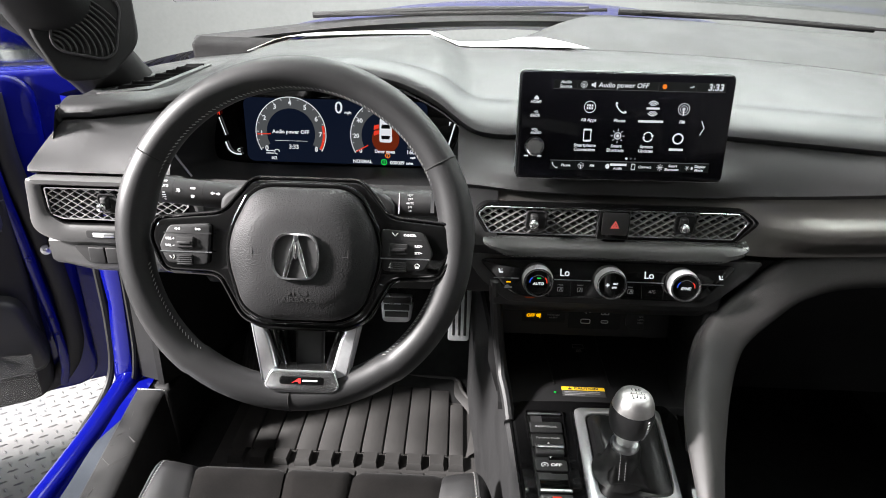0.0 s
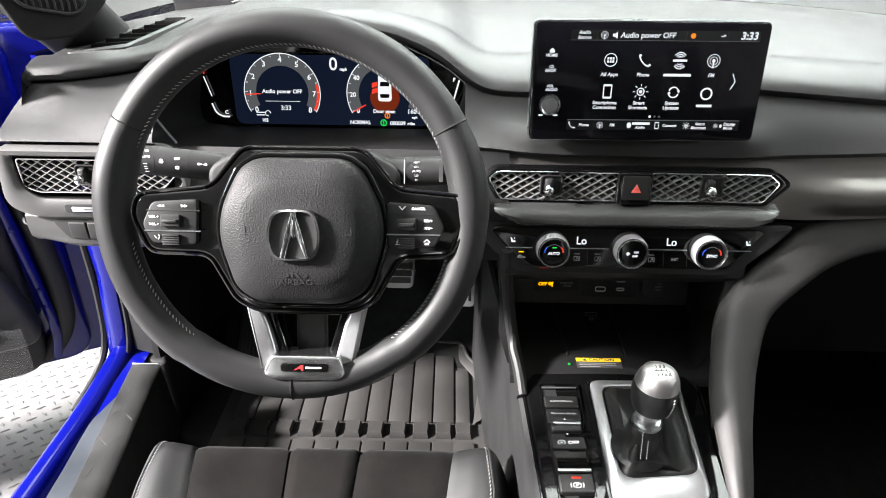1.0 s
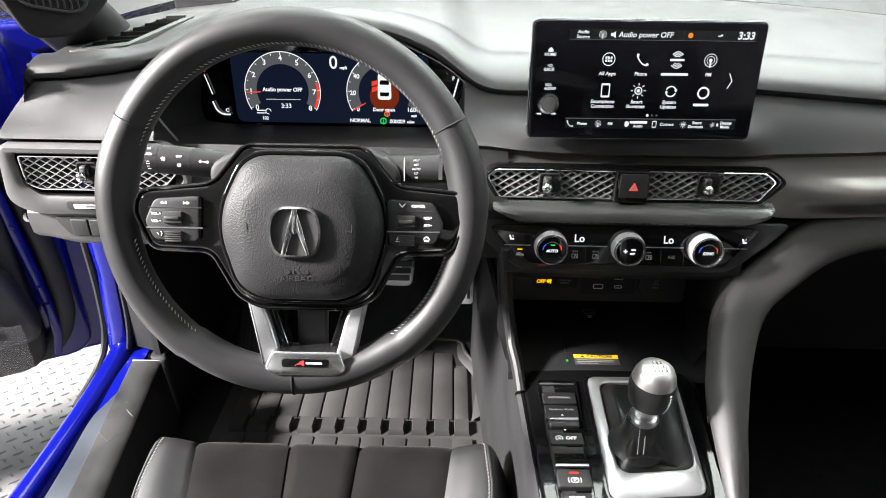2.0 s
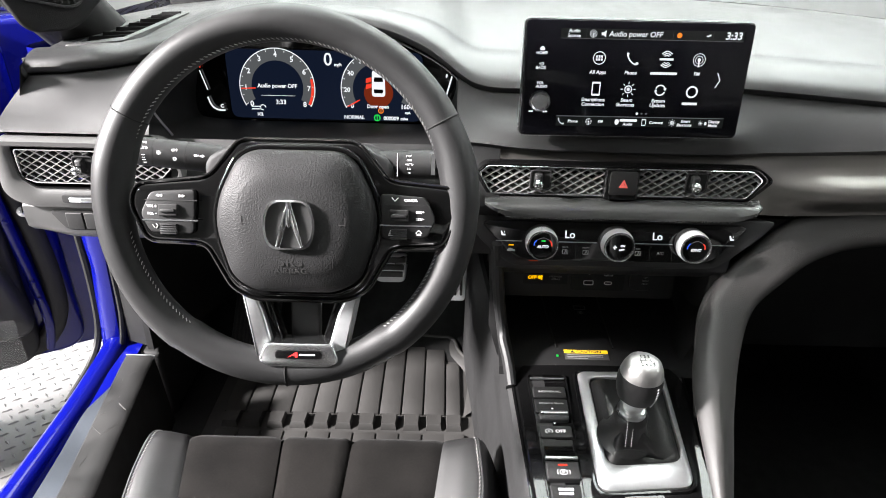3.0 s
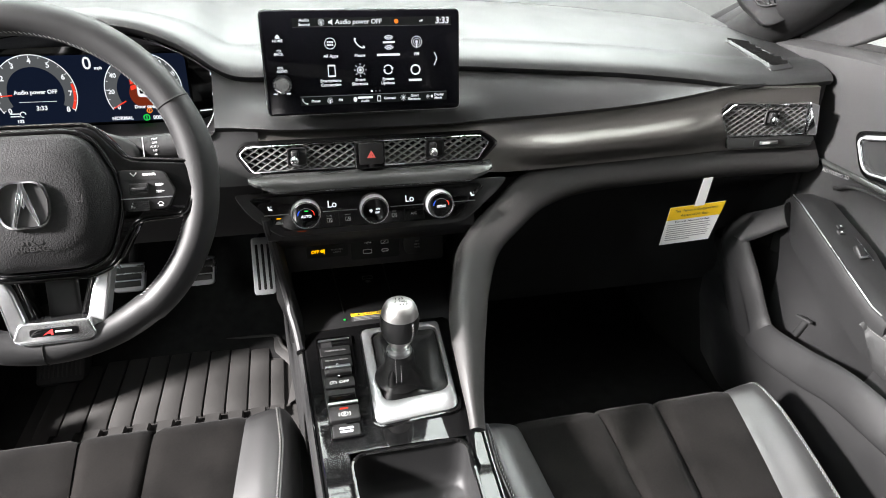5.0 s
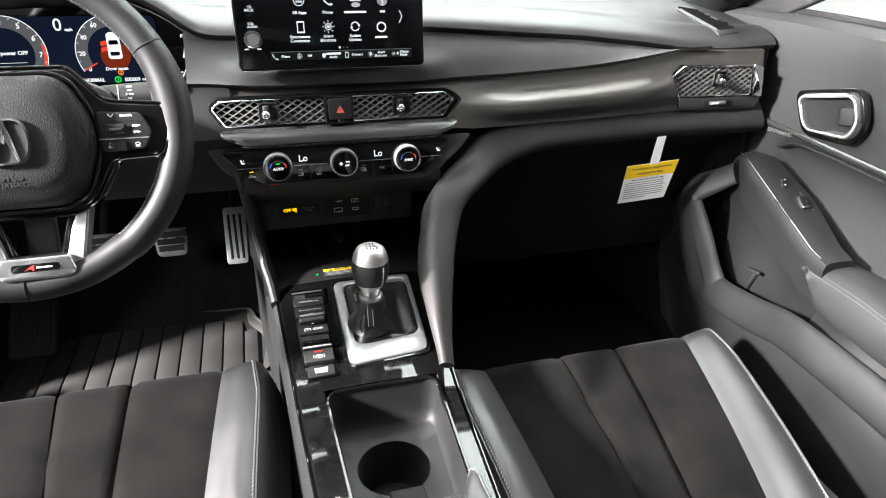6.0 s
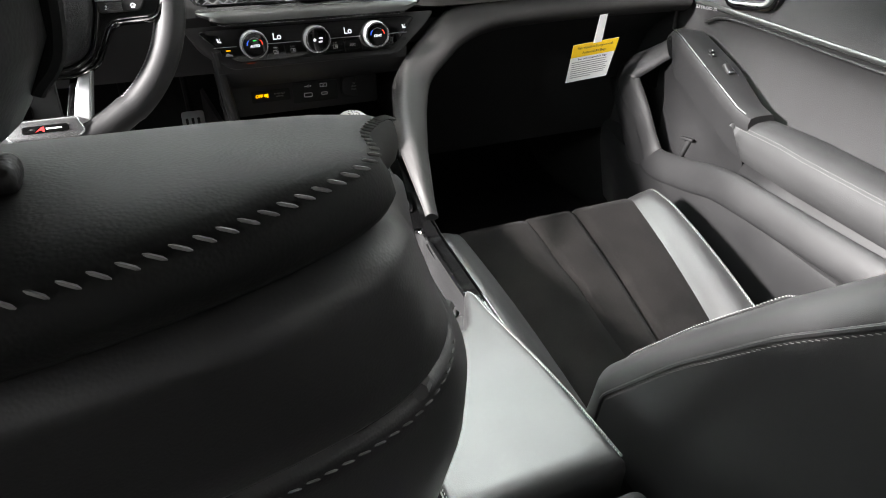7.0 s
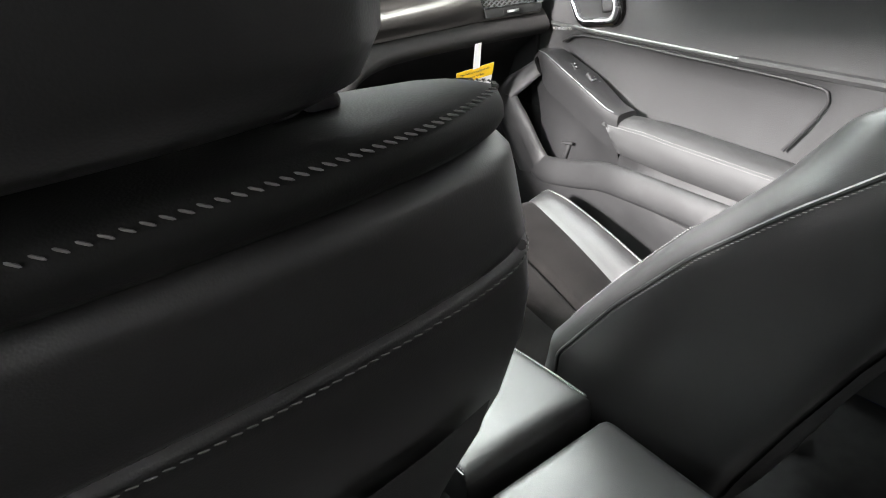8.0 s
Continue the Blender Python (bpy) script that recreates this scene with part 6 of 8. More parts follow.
# ---- climate controls ----
def climate():
    M = face(0, 1.0115, 0.7970, 20)
    cl = thing("climate_panel", "gloss black climate panel with three knurled knobs", "climate panel", m=M)
    out = rpoly([(-0.126, -0.0235), (0.124, -0.0235), (0.1665, 0.0215), (0.160, 0.0260), (-0.164, 0.0260), (-0.1705, 0.0215)], [0.02, 0.02, 0.004, 0.004, 0.004, 0.004], 5)
    cheek = rpoly([(-0.132, -0.032), (0.132, -0.032), (0.186, 0.010), (0.207, 0.032), (-0.192, 0.032), (-0.172, 0.0)], 0.012, 4)
    part("cheek_panel", plate(cheek, -0.0015, I4, 0.002, back=-0.03), PLASTIC, cl, "matt black panel behind the controls")
    body = part("panel", plate(out, 0.003, I4, 0.0015, back=-0.02), PIANO, cl, "piano black panel")
    rows = []
    for x in np.linspace(-0.150, 0.150, 25):
        zz = -0.026 - 0.001
        rows.append([(x, zz + 0.004 if abs(x) < 0.13 else zz + 0.02, 0.0), (x, -0.036, -0.010), (x, -0.055, -0.075)])
    part("underside", grid(rows), PLASTIC, cl, "black lower edge of the stack")
    for a, b in ((-0.152, -0.119), (-0.072, -0.024), (0.024, 0.072), (0.119, 0.151)):
        part("bright_line", rbox(b - a, 0.0011, 0.0008, 0, Matrix.Translation(((a + b) / 2, 0.0002, 0.0033))), SILVER, body)
    for x in (-0.144, -0.079, -0.050, 0.0125, 0.044, 0.0725):
        part("split", rbox(0.0006, 0.020, 0.0004, 0, Matrix.Translation((x, -0.0115, 0.0031))), DARKGAP, body)
    for kx, tx in ((-0.095, "AUTO"), (0.0, "ON\nOFF"), (0.095, "SYNC")):
        K = Matrix.Translation((kx - 0.0005, 0.0030, 0.000)) @ pose(0, 0, 0, 13, 0, 0) @ Matrix.Diagonal((0.93, 0.93, 1.2, 1))
        part("knob_skirt", lathe([(0.0215, 0.0), (0.0215, 0.010), (0.0205, 0.012)], 40, K), PLASTIC, cl)
        # knurled ring, narrower towards the driver
        rows = []
        for z, r0 in ((0.008, 0.0212), (0.009, 0.0216), (0.019, 0.0206), (0.0195, 0.0200)):
            rows.append([((r0 + (0.0006 if k % 2 else -0.0002)) * math.cos(2 * math.pi * k / 96), (r0 + (0.0006 if k % 2 else -0.0002)) * math.sin(2 * math.pi * k / 96), z) for k in range(96)])
        part("knurled_ring", move(grid(rows, closed_u=True), K), ALLOY, cl, "knurled silver ring", sharp=20)
        part("bezel", lathe([(0.0204, 0.0190), (0.0208, 0.0205), (0.0202, 0.0220), (0.0186, 0.0220), (0.0180, 0.0205), (0.0180, 0.018)], 48, K), BRIGHT, cl, "bright silver bezel")
        cap = part("cap", lathe([(0.0182, 0.018), (0.0182, 0.0196), (0.0120, 0.0200), (0.0, 0.0201)], 40, K), PIANO, cl)
        T = K @ Matrix.Translation((0, 0, 0.0203))
        if kx:
            part("lettering", words(tx, 0.0054, T @ Matrix.Translation((0, -0.0015, 0)), bold=0.00018, slant=0.15), G_WHITE, cap)
            arcb = curve([(-0.0118, 0.000, 0), (-0.0112, 0.0042, 0), (-0.0085, 0.0075, 0)], 10)
            arcr = curve([(0.0118, 0.000, 0), (0.0112, 0.0042, 0), (0.0085, 0.0075, 0)], 10)
            part("blue_arc", move(tube(arcb, 0.0007, 5), T), G_BLUE, cap)
            part("red_arc", move(tube(arcr, 0.0007, 5), T), G_RED, cap)
            part("pale_arc", move(tube(curve([(-0.0075, 0.0083, 0), (0, 0.0112, 0), (0.0075, 0.0083, 0)], 12), 0.0004, 5), T), G_GREY, cap)
            if kx < 0:
                part("green_bar", rbox(0.0055, 0.0016, 0.0005, 0, T @ Matrix.Translation((0.0005, 0.0068, 0))), G_GREEN, cap)
        else:
            part("lettering", words("ON", 0.0038, T @ Matrix.Translation((0.004, 0.002, 0)), bold=0.00015, slant=0.15), G_WHITE, cap)
            part("lettering", words("OFF", 0.0038, T @ Matrix.Translation((0.003, -0.0035, 0)), bold=0.00015, slant=0.15), G_WHITE, cap)
            part("fan_mark", join(*[plate(oval(0.0028, 0.0016, 10), 0.0004, T @ Matrix.Translation((-0.0062, 0, 0)) @ pose(0, 0, 0, 0, 0, 90 * k) @ Matrix.Translation((0.0016, 0, 0))) for k in range(4)]), G_WHITE, cap)
    Z = lambda x, y: Matrix.Translation((x, y, 0.0034))
    for x in (-0.0585, 0.0525):
        part("lettering", words("Lo", 0.0135, Z(x, 0.0095), squeeze=0.95, bold=0.0002), G_WHITE, body)
    for x in (-0.143, 0.147):
        part("seat_mark", join(plate(rpoly([(-0.0022, -0.0026), (0.0030, -0.0026), (0.0030, -0.0008), (-0.0002, -0.0004), (-0.0016, 0.0034), (-0.0034, 0.0034)], 0.0006, 2), 0.0003, Z(x, 0.0095)), tube([Vector((x + 0.0014, 0.0104, 0.0036)), Vector((x + 0.0014, 0.0128, 0.0036))], 0.0004, 5)), G_WHITE, body)
    part("tell_tale", rbox(0.012, 0.0011, 0.0008, 0, Matrix.Translation((-0.103, -0.0252, 0.0010))), G_DEEP, cl, "thin orange tell-tale")
    part("amber_bar", rbox(0.0062, 0.0016, 0.0004, 0, Z(-0.1325, -0.0050)), G_AMBER, body)
    part("car_mark", join(plate(rpoly([(-0.0055, -0.0016), (0.0055, -0.0016), (0.005, 0.0006), (0.002, 0.0010), (0.0005, 0.0026), (-0.003, 0.0026), (-0.0045, 0.0008)], 0.0006, 2), 0.0003, Z(-0.1325, -0.0115))), LEGEND_DIM, body)
    for x, top in ((-0.0635, "MODE"), (-0.0375, "FRONT"), (0.029, "REAR")):
        part("lettering", words(top, 0.0026, Z(x, -0.0066)), LEGEND_DIM, body)
        part("air_mark", join(frame_ring(rrect(0.0075, 0.0058, 0.001), rrect(0.0062, 0.0045, 0.0007), 0.0003, Z(x, -0.0125)), rbox(0.0010, 0.0052, 0.0003, 0, Z(x, -0.0125) @ pose(0, 0, 0, 0, 0, -25)), rbox(0.0010, 0.0052, 0.0003, 0, Z(x + 0.0018, -0.0125) @ pose(0, 0, 0, 0, 0, 20))), LEGEND_DIM, body)
    part("lettering", words("A/C", 0.0056, Z(0.0575, -0.0120)), LEGEND_DIM, body)


climate()


def port_panel():
    pp = thing("port_panel", "black panel with charging ports and amber airbag light", "panel", m=face(0.0, 1.105, 0.689, 8))
    part("plate", plate(rrect(0.262, 0.062, 0.006), 0.002, Matrix.Translation((-0.005, 0, 0)), 0.001, back=-0.02), PLASTIC, pp)
    Z = lambda x, y: Matrix.Translation((x, y, 0.0024))
    tell = part("telltale", plate(rrect(0.066, 0.020, 0.002), 0.0006, Z(-0.0655, -0.0005), 0.0003), BAY_BLACK, pp)
    part("lettering", words("OFF", 0.0072, Z(-0.0855, 0.0) @ Matrix.Translation((0, 0, 0.001)), bold=0.0003, slant=0.1), G_AMBER, tell)
    part("airbag_mark", join(plate(oval(0.0055, 0.0055, 14), 0.0004, Z(-0.0745, 0.0005) @ Matrix.Translation((0, 0, 0.0008))), plate(oval(0.003, 0.003, 10), 0.0004, Z(-0.0712, 0.0022) @ Matrix.Translation((0, 0, 0.0008))), rbox(0.0018, 0.006, 0.0004, 0, Z(-0.0712, -0.001) @ Matrix.Translation((0, 0, 0.001)))), G_AMBER, tell)
    for k, tx in enumerate(("PASSENGER", "AIRBAG")):
        part("lettering", words(tx, 0.0036, Z(-0.0505, 0.0018 - 0.0042 * k) @ Matrix.Translation((0, 0, 0.0008))), LEGEND_DIM, tell)
    ports = part("port_block", plate(rrect(0.080, 0.034, 0.004), 0.0016, Z(0.012, -0.002), 0.0006), BAY_BLACK, pp)
    for x, w, h in ((-0.0015, 0.0150, 0.0076), (0.0275, 0.0115, 0.0050)):
        part("port", frame_ring(rrect(w, h, h * 0.3 if w > 0.012 else h * 0.49), rrect(w - 0.0022, h - 0.0022, (h - 0.0022) * 0.3), 0.0009, Z(x, -0.0062) @ Matrix.Translation((0, 0, 0.0014))), LEGEND, ports, "pale outlined charging port")
    part("trident_mark", join(tube([Vector((-0.0065, 0.0088, 0.0044)), Vector((0.0045, 0.0088, 0.0044))], 0.00045, 5), plate(oval(0.0024, 0.0024, 10), 0.0004, Z(0.0042, 0.0088) @ Matrix.Translation((0, 0, 0.0017))), tube([Vector((-0.002, 0.0088, 0.0044)), Vector((0.001, 0.0112, 0.0044))], 0.0004, 5), tube([Vector((-0.003, 0.0088, 0.0044)), Vector((0.000, 0.0064, 0.0044))], 0.0004, 5)), LEGEND, ports)
    part("battery_mark", join(frame_ring(rrect(0.0125, 0.0062, 0.001), rrect(0.0108, 0.0046, 0.0006), 0.0004, Z(0.0272, 0.0082) @ Matrix.Translation((0, 0, 0.0016))), tube([Vector((0.0295, 0.0096, 0.0044)), Vector((0.0265, 0.0082, 0.0044)), Vector((0.028, 0.0080, 0.0044)), Vector((0.025, 0.0066, 0.0044))], 0.0004, 5)), LEGEND, ports)
    soc = part("socket_cover", plate(rpoly([(-0.016, -0.017), (0.012, -0.017), (0.012, 0.017), (-0.016, 0.017)], [0.012, 0.002, 0.002, 0.012], 5), 0.006, Z(0.075, 0.001), 0.002), PLASTIC, pp, "black twelve-volt socket cover")
    for k, tx in enumerate(("12V", "180W", "MAX")):
        part("lettering", words(tx, 0.0040, Z(0.0805, 0.0055 - 0.005 * k) @ Matrix.Translation((0, 0, 0.0062))), LEGEND_DIM, soc)
    part("orange_glow", rbox(0.017, 0.0014, 0.0006, 0, Z(-0.078, 0.0215)), G_ORANGE, pp, "thin orange light line")


port_panel()


# ---- touchscreen ----
def touchscreen():
    W, H = 0.2625, 0.1325
    ts = thing("touchscreen", "black tablet touchscreen showing white app icons", "touchscreen", m=face(-0.0012, 1.0385, 0.9965, 7, 1.2))
    part("housing", plate(rrect(W, H, 0.007), 0.0, I4, 0.003, back=-0.014), PIANO, ts, "gloss black housing")
    part("screen_stand", rbox(0.16, 0.06, 0.05, 0.008, Matrix.Translation((0, -0.045, -0.035)) @ pose(0, 0, 0, 90, 0, 0)), PLASTIC, ts)
    part("edge_band", frame_ring(rrect(W + 0.0012, H + 0.0012, 0.0075), rrect(W - 0.0004, H - 0.0004, 0.0067), -0.004, I4, 0.0006, -0.009), SILVER, ts, "thin silver edge band")
    gl = part("glass", plate(rrect(W - 0.004, H - 0.004, 0.006), 0.0012, I4, 0.0006), SCREEN, ts, "dark display glass")
    P = lambda u, v, dz=0.0002: Matrix.Translation(((u - 0.5) * W, (0.5 - v) * H, 0.0013 + dz))
    def bar(u0, v0, u1, v1, material, name="display_bar", dz=0.0):
        return part(name, rbox((u1 - u0) * W, (v1 - v0) * H, 0.0002, 0, P((u0 + u1) / 2, (v0 + v1) / 2, dz)), material, gl)
    bar(0.155, 0.080, 0.952, 0.160, G_BAR, "header_bar")
    bar(0.155, 0.158, 0.952, 0.163, G_GREY, "header_line")
    bar(0.165, 0.815, 0.925, 0.822, G_GREY, "footer_line")
    bar(0.165, 0.822, 0.925, 0.905, G_BAR, "footer_bar")
    for u in (0.265, 0.640, 0.815):
        bar(u, 0.085, u + 0.0015, 0.158, DARKGAP, "divider", 0.0002)
    for u in (0.285, 0.413, 0.540, 0.665, 0.790):
        bar(u, 0.826, u + 0.0015, 0.9, DARKGAP, "divider", 0.0002)
    def txt(body, size, u, v, align="CENTER", bold=0.00012):
        part("lettering", words(body, size, P(u, v, 0.0003), depth=0.0002, align=align, slant=0.12, bold=bold), G_WHITE, gl)
    txt("Audio", 0.0052, 0.212, 0.100); txt("Source", 0.0052, 0.212, 0.139)
    txt("Audio power OFF", 0.0082, 0.478, 0.120)
    txt("3:33", 0.0112, 0.905, 0.120, bold=0.0003)
    for (body, u, v) in (("All Apps", 0.330, 0.437), ("Phone", 0.475, 0.437), ("FM", 0.768, 0.437), ("Smartphone", 0.322, 0.672), ("Connection", 0.322, 0.712), ("Smart", 0.471, 0.672), ("Shortcuts", 0.468, 0.712), ("System", 0.615, 0.672), ("Updates", 0.613, 0.712)):
        txt(body, 0.0056, u, v)
    for (body, u, v) in (("Phone", 0.240, 0.864), ("FM", 0.365, 0.864), ("Audio", 0.490, 0.882), ("Connect", 0.618, 0.864), ("Smart", 0.752, 0.848), ("Shortcuts", 0.748, 0.882), ("Display", 0.882, 0.848), ("Mode", 0.878, 0.882)):
        txt(body, 0.0046, u, v)
    for u, v, w in ((0.622, 0.437, 0.118), (0.757, 0.692, 0.068), (0.492, 0.848, 0.078)):
        bar(u - w / 2, v - 0.011, u + w / 2, v + 0.011, G_WHITE, "name_bar", 0.0002)
    txt("HOME", 0.0046, 0.078, 0.285); txt("BACK", 0.0046, 0.078, 0.408); txt("VOL", 0.0042, 0.080, 0.537); txt("AUDIO", 0.0042, 0.087, 0.567)
    def icon(name, bm, u, v, material=G_WHITE):
        part(name, move(bm, P(u, v, 0.0003)), material, gl)
    def circ(r, t=0.0006):
        return frame_ring(oval(2 * r, 2 * r, 28), oval(2 * r - 2 * t, 2 * r - 2 * t, 28), 0.0002)
    r = 0.0073
    def apps():
        return join(circ(r, 0.0009), *[rbox(0.0021, 0.0025, 0.0002, 0, Matrix.Translation((0.0029 * i, 0.0034 * j, 0))) for i in (-1, 0, 1) for j in (-0.5, 0.5)])
    def handset(k=1.0):
        return tube([(p * k) for p in curve([(-0.0055, 0.0062, 0), (-0.0062, 0.003, 0), (-0.002, -0.0032, 0), (0.0035, -0.0062, 0), (0.0060, -0.0045, 0)], 14)], lambda t: (0.0017 - 0.0010 * math.sin(math.pi * t)) * k, 6)
    def waves():
        out = []
        for s in (-1, 1):
            for q in (0.0035, 0.0058, 0.0080):
                out.append(tube(curve([(-q * 0.75, s * (q * 0.62 + 0.001), 0), (0, s * (q + 0.001), 0), (q * 0.75, s * (q * 0.62 + 0.001), 0)], 8), 0.0006, 5))
        return join(rbox(0.016, 0.0024, 0.0002, 0), *out)
    def tower(k=1.0):
        return join(circ(0.0073 * k, 0.0007 * k), circ(0.0046 * k, 0.0006 * k), plate(oval(0.004 * k, 0.004 * k, 14), 0.0002), rbox(0.0014 * k, 0.008 * k, 0.0002, 0, Matrix.Translation((0, -0.004 * k, 0))))
    def phone(k=1.0):
        return join(frame_ring(rrect(0.0100 * k, 0.0158 * k, 0.0012 * k), rrect(0.0076 * k, 0.0115 * k, 0.0004 * k), 0.0002), rbox(0.002 * k, 0.0008 * k, 0.0003, 0, Matrix.Translation((0, -0.0068 * k, 0))))
    def spark(k=1.0):
        return join(circ(0.0045 * k, 0.0012 * k), plate(oval(0.004 * k, 0.004 * k, 12), 0.0002), *[rbox(0.0008 * k, 0.0028 * k, 0.0002, 0, pose(0, 0, 0, 0, 0, 45 * j) @ Matrix.Translation((0, 0.0074 * k, 0))) for j in range(8)])
    def cycle():
        out = []
        for s in (1, -1):
            pts = [Vector((0.0056 * math.cos(radians(a)), 0.0056 * math.sin(radians(a)), 0)) * s for a in np.linspace(20, 160, 14)]
            out.append(tube(pts, 0.0008, 5))
            e = pts[0]
            out.append(plate([(e.x - 0.002, e.y), (e.x + 0.0022, e.y + 0.0006), (e.x + 0.0004, e.y - 0.003 * s)][::1 if s < 0 else -1], 0.0002))
        return join(*out)
    icon("apps_icon", apps(), 0.331, 0.318); icon("phone_icon", handset(), 0.478, 0.318); icon("radio_icon", waves(), 0.626, 0.318); icon("tower_icon", tower(), 0.770, 0.318, G_WHITE)
    icon("device_icon", phone(), 0.330, 0.577); icon("shortcut_icon", spark(), 0.474, 0.577); icon("update_icon", cycle(), 0.617, 0.580); icon("ring_icon", circ(0.0070, 0.0020), 0.760, 0.590)
    icon("tower_icon", tower(0.55), 0.295, 0.120); icon("phone_icon", handset(0.55), 0.188, 0.864); icon("tower_icon", tower(0.5), 0.312, 0.864); icon("note_icon", plate(oval(0.0052, 0.0066, 14), 0.0002), 0.440, 0.864); icon("device_icon", phone(0.5), 0.563, 0.864); icon("shortcut_icon", spark(0.5), 0.692, 0.864); icon("sun_icon", join(spark(0.35), plate(oval(0.003, 0.004, 10), 0.0002, Matrix.Translation((0.006, 0, 0)))), 0.822, 0.864)
    icon("speaker_icon", plate([(-0.004, -0.0016), (-0.0015, -0.0016), (0.0012, -0.0038), (0.0012, 0.0038), (-0.0015, 0.0016), (-0.004, 0.0016)], 0.0002), 0.345, 0.120)
    icon("warning_dot", plate(oval(0.0058, 0.0058, 18), 0.0002), 0.668, 0.120, G_ORANGE)
    icon("signal_icon", join(rbox(0.004, 0.0012, 0.0002, 0), plate(oval(0.0025, 0.002, 8), 0.0002, Matrix.Translation((0.002, 0.001, 0)))), 0.793, 0.122)
    icon("chevron", tube([Vector((-0.0018, 0.0085, 0)), Vector((0.0022, 0, 0)), Vector((-0.0022, -0.0085, 0))], 0.0006, 5), 0.868, 0.487)
    icon("page_dot", plate(oval(0.0030, 0.0030, 12), 0.0002), 0.527, 0.787)
    icon("page_dot", plate(oval(0.0024, 0.0024, 12), 0.0002), 0.548, 0.787, G_GREY); icon("page_dot", plate(oval(0.0024, 0.0024, 12), 0.0002), 0.568, 0.787, G_GREY)
    icon("home_icon", plate([(-0.0028, -0.0022), (0.0028, -0.0022), (0.0028, 0.0004), (0, 0.003), (-0.0028, 0.0004)], 0.0002), 0.080, 0.247)
    icon("back_icon", tube(curve([(-0.0025, 0, 0), (0.002, 0.0012, 0), (0.0022, -0.0012, 0), (-0.001, -0.0014, 0)], 10), 0.0004, 5), 0.080, 0.375)
    for u, d in ((0.050, -1), (0.108, 1)):
        t = [(-0.0016 * d, 0.0013), (-0.0016 * d, -0.0013), (0.0014 * d, 0)]
        t = t if d > 0 else t[::-1]
        icon("skip_icon", join(plate(t, 0.0002), plate([(x + 0.0026 * d, y) for x, y in t], 0.0002)), u, 0.782)
    K = P(0.083, 0.690, 0.0) @ Matrix.Diagonal((1.22, 1.22, 1, 1))
    kn = part("volume_knob", lathe([(0.0098, 0), (0.0098, 0.002), (0.0088, 0.0085), (0.0080, 0.0092), (0.0070, 0.0092), (0.0068, 0.0084), (0.0, 0.0084)], 40, K), PIANO, ts, "silver-ringed volume knob")
    part("knob_ring", lathe([(0.0089, 0.0078), (0.0090, 0.0094), (0.0074, 0.0098), (0.0072, 0.0086)], 40, K), BRIGHT, kn, "silver ring")
    part("knurl", join(*[rbox(0.0004, 0.0004, 0.006, 0, K @ pose(0, 0, 0, 0, 0, 9 * k) @ Matrix.Translation((0.0094, 0, 0.0045)) @ pose(0, 0, 0, 0, -7, 0)) for k in range(40)]), SILVER, kn)


touchscreen()


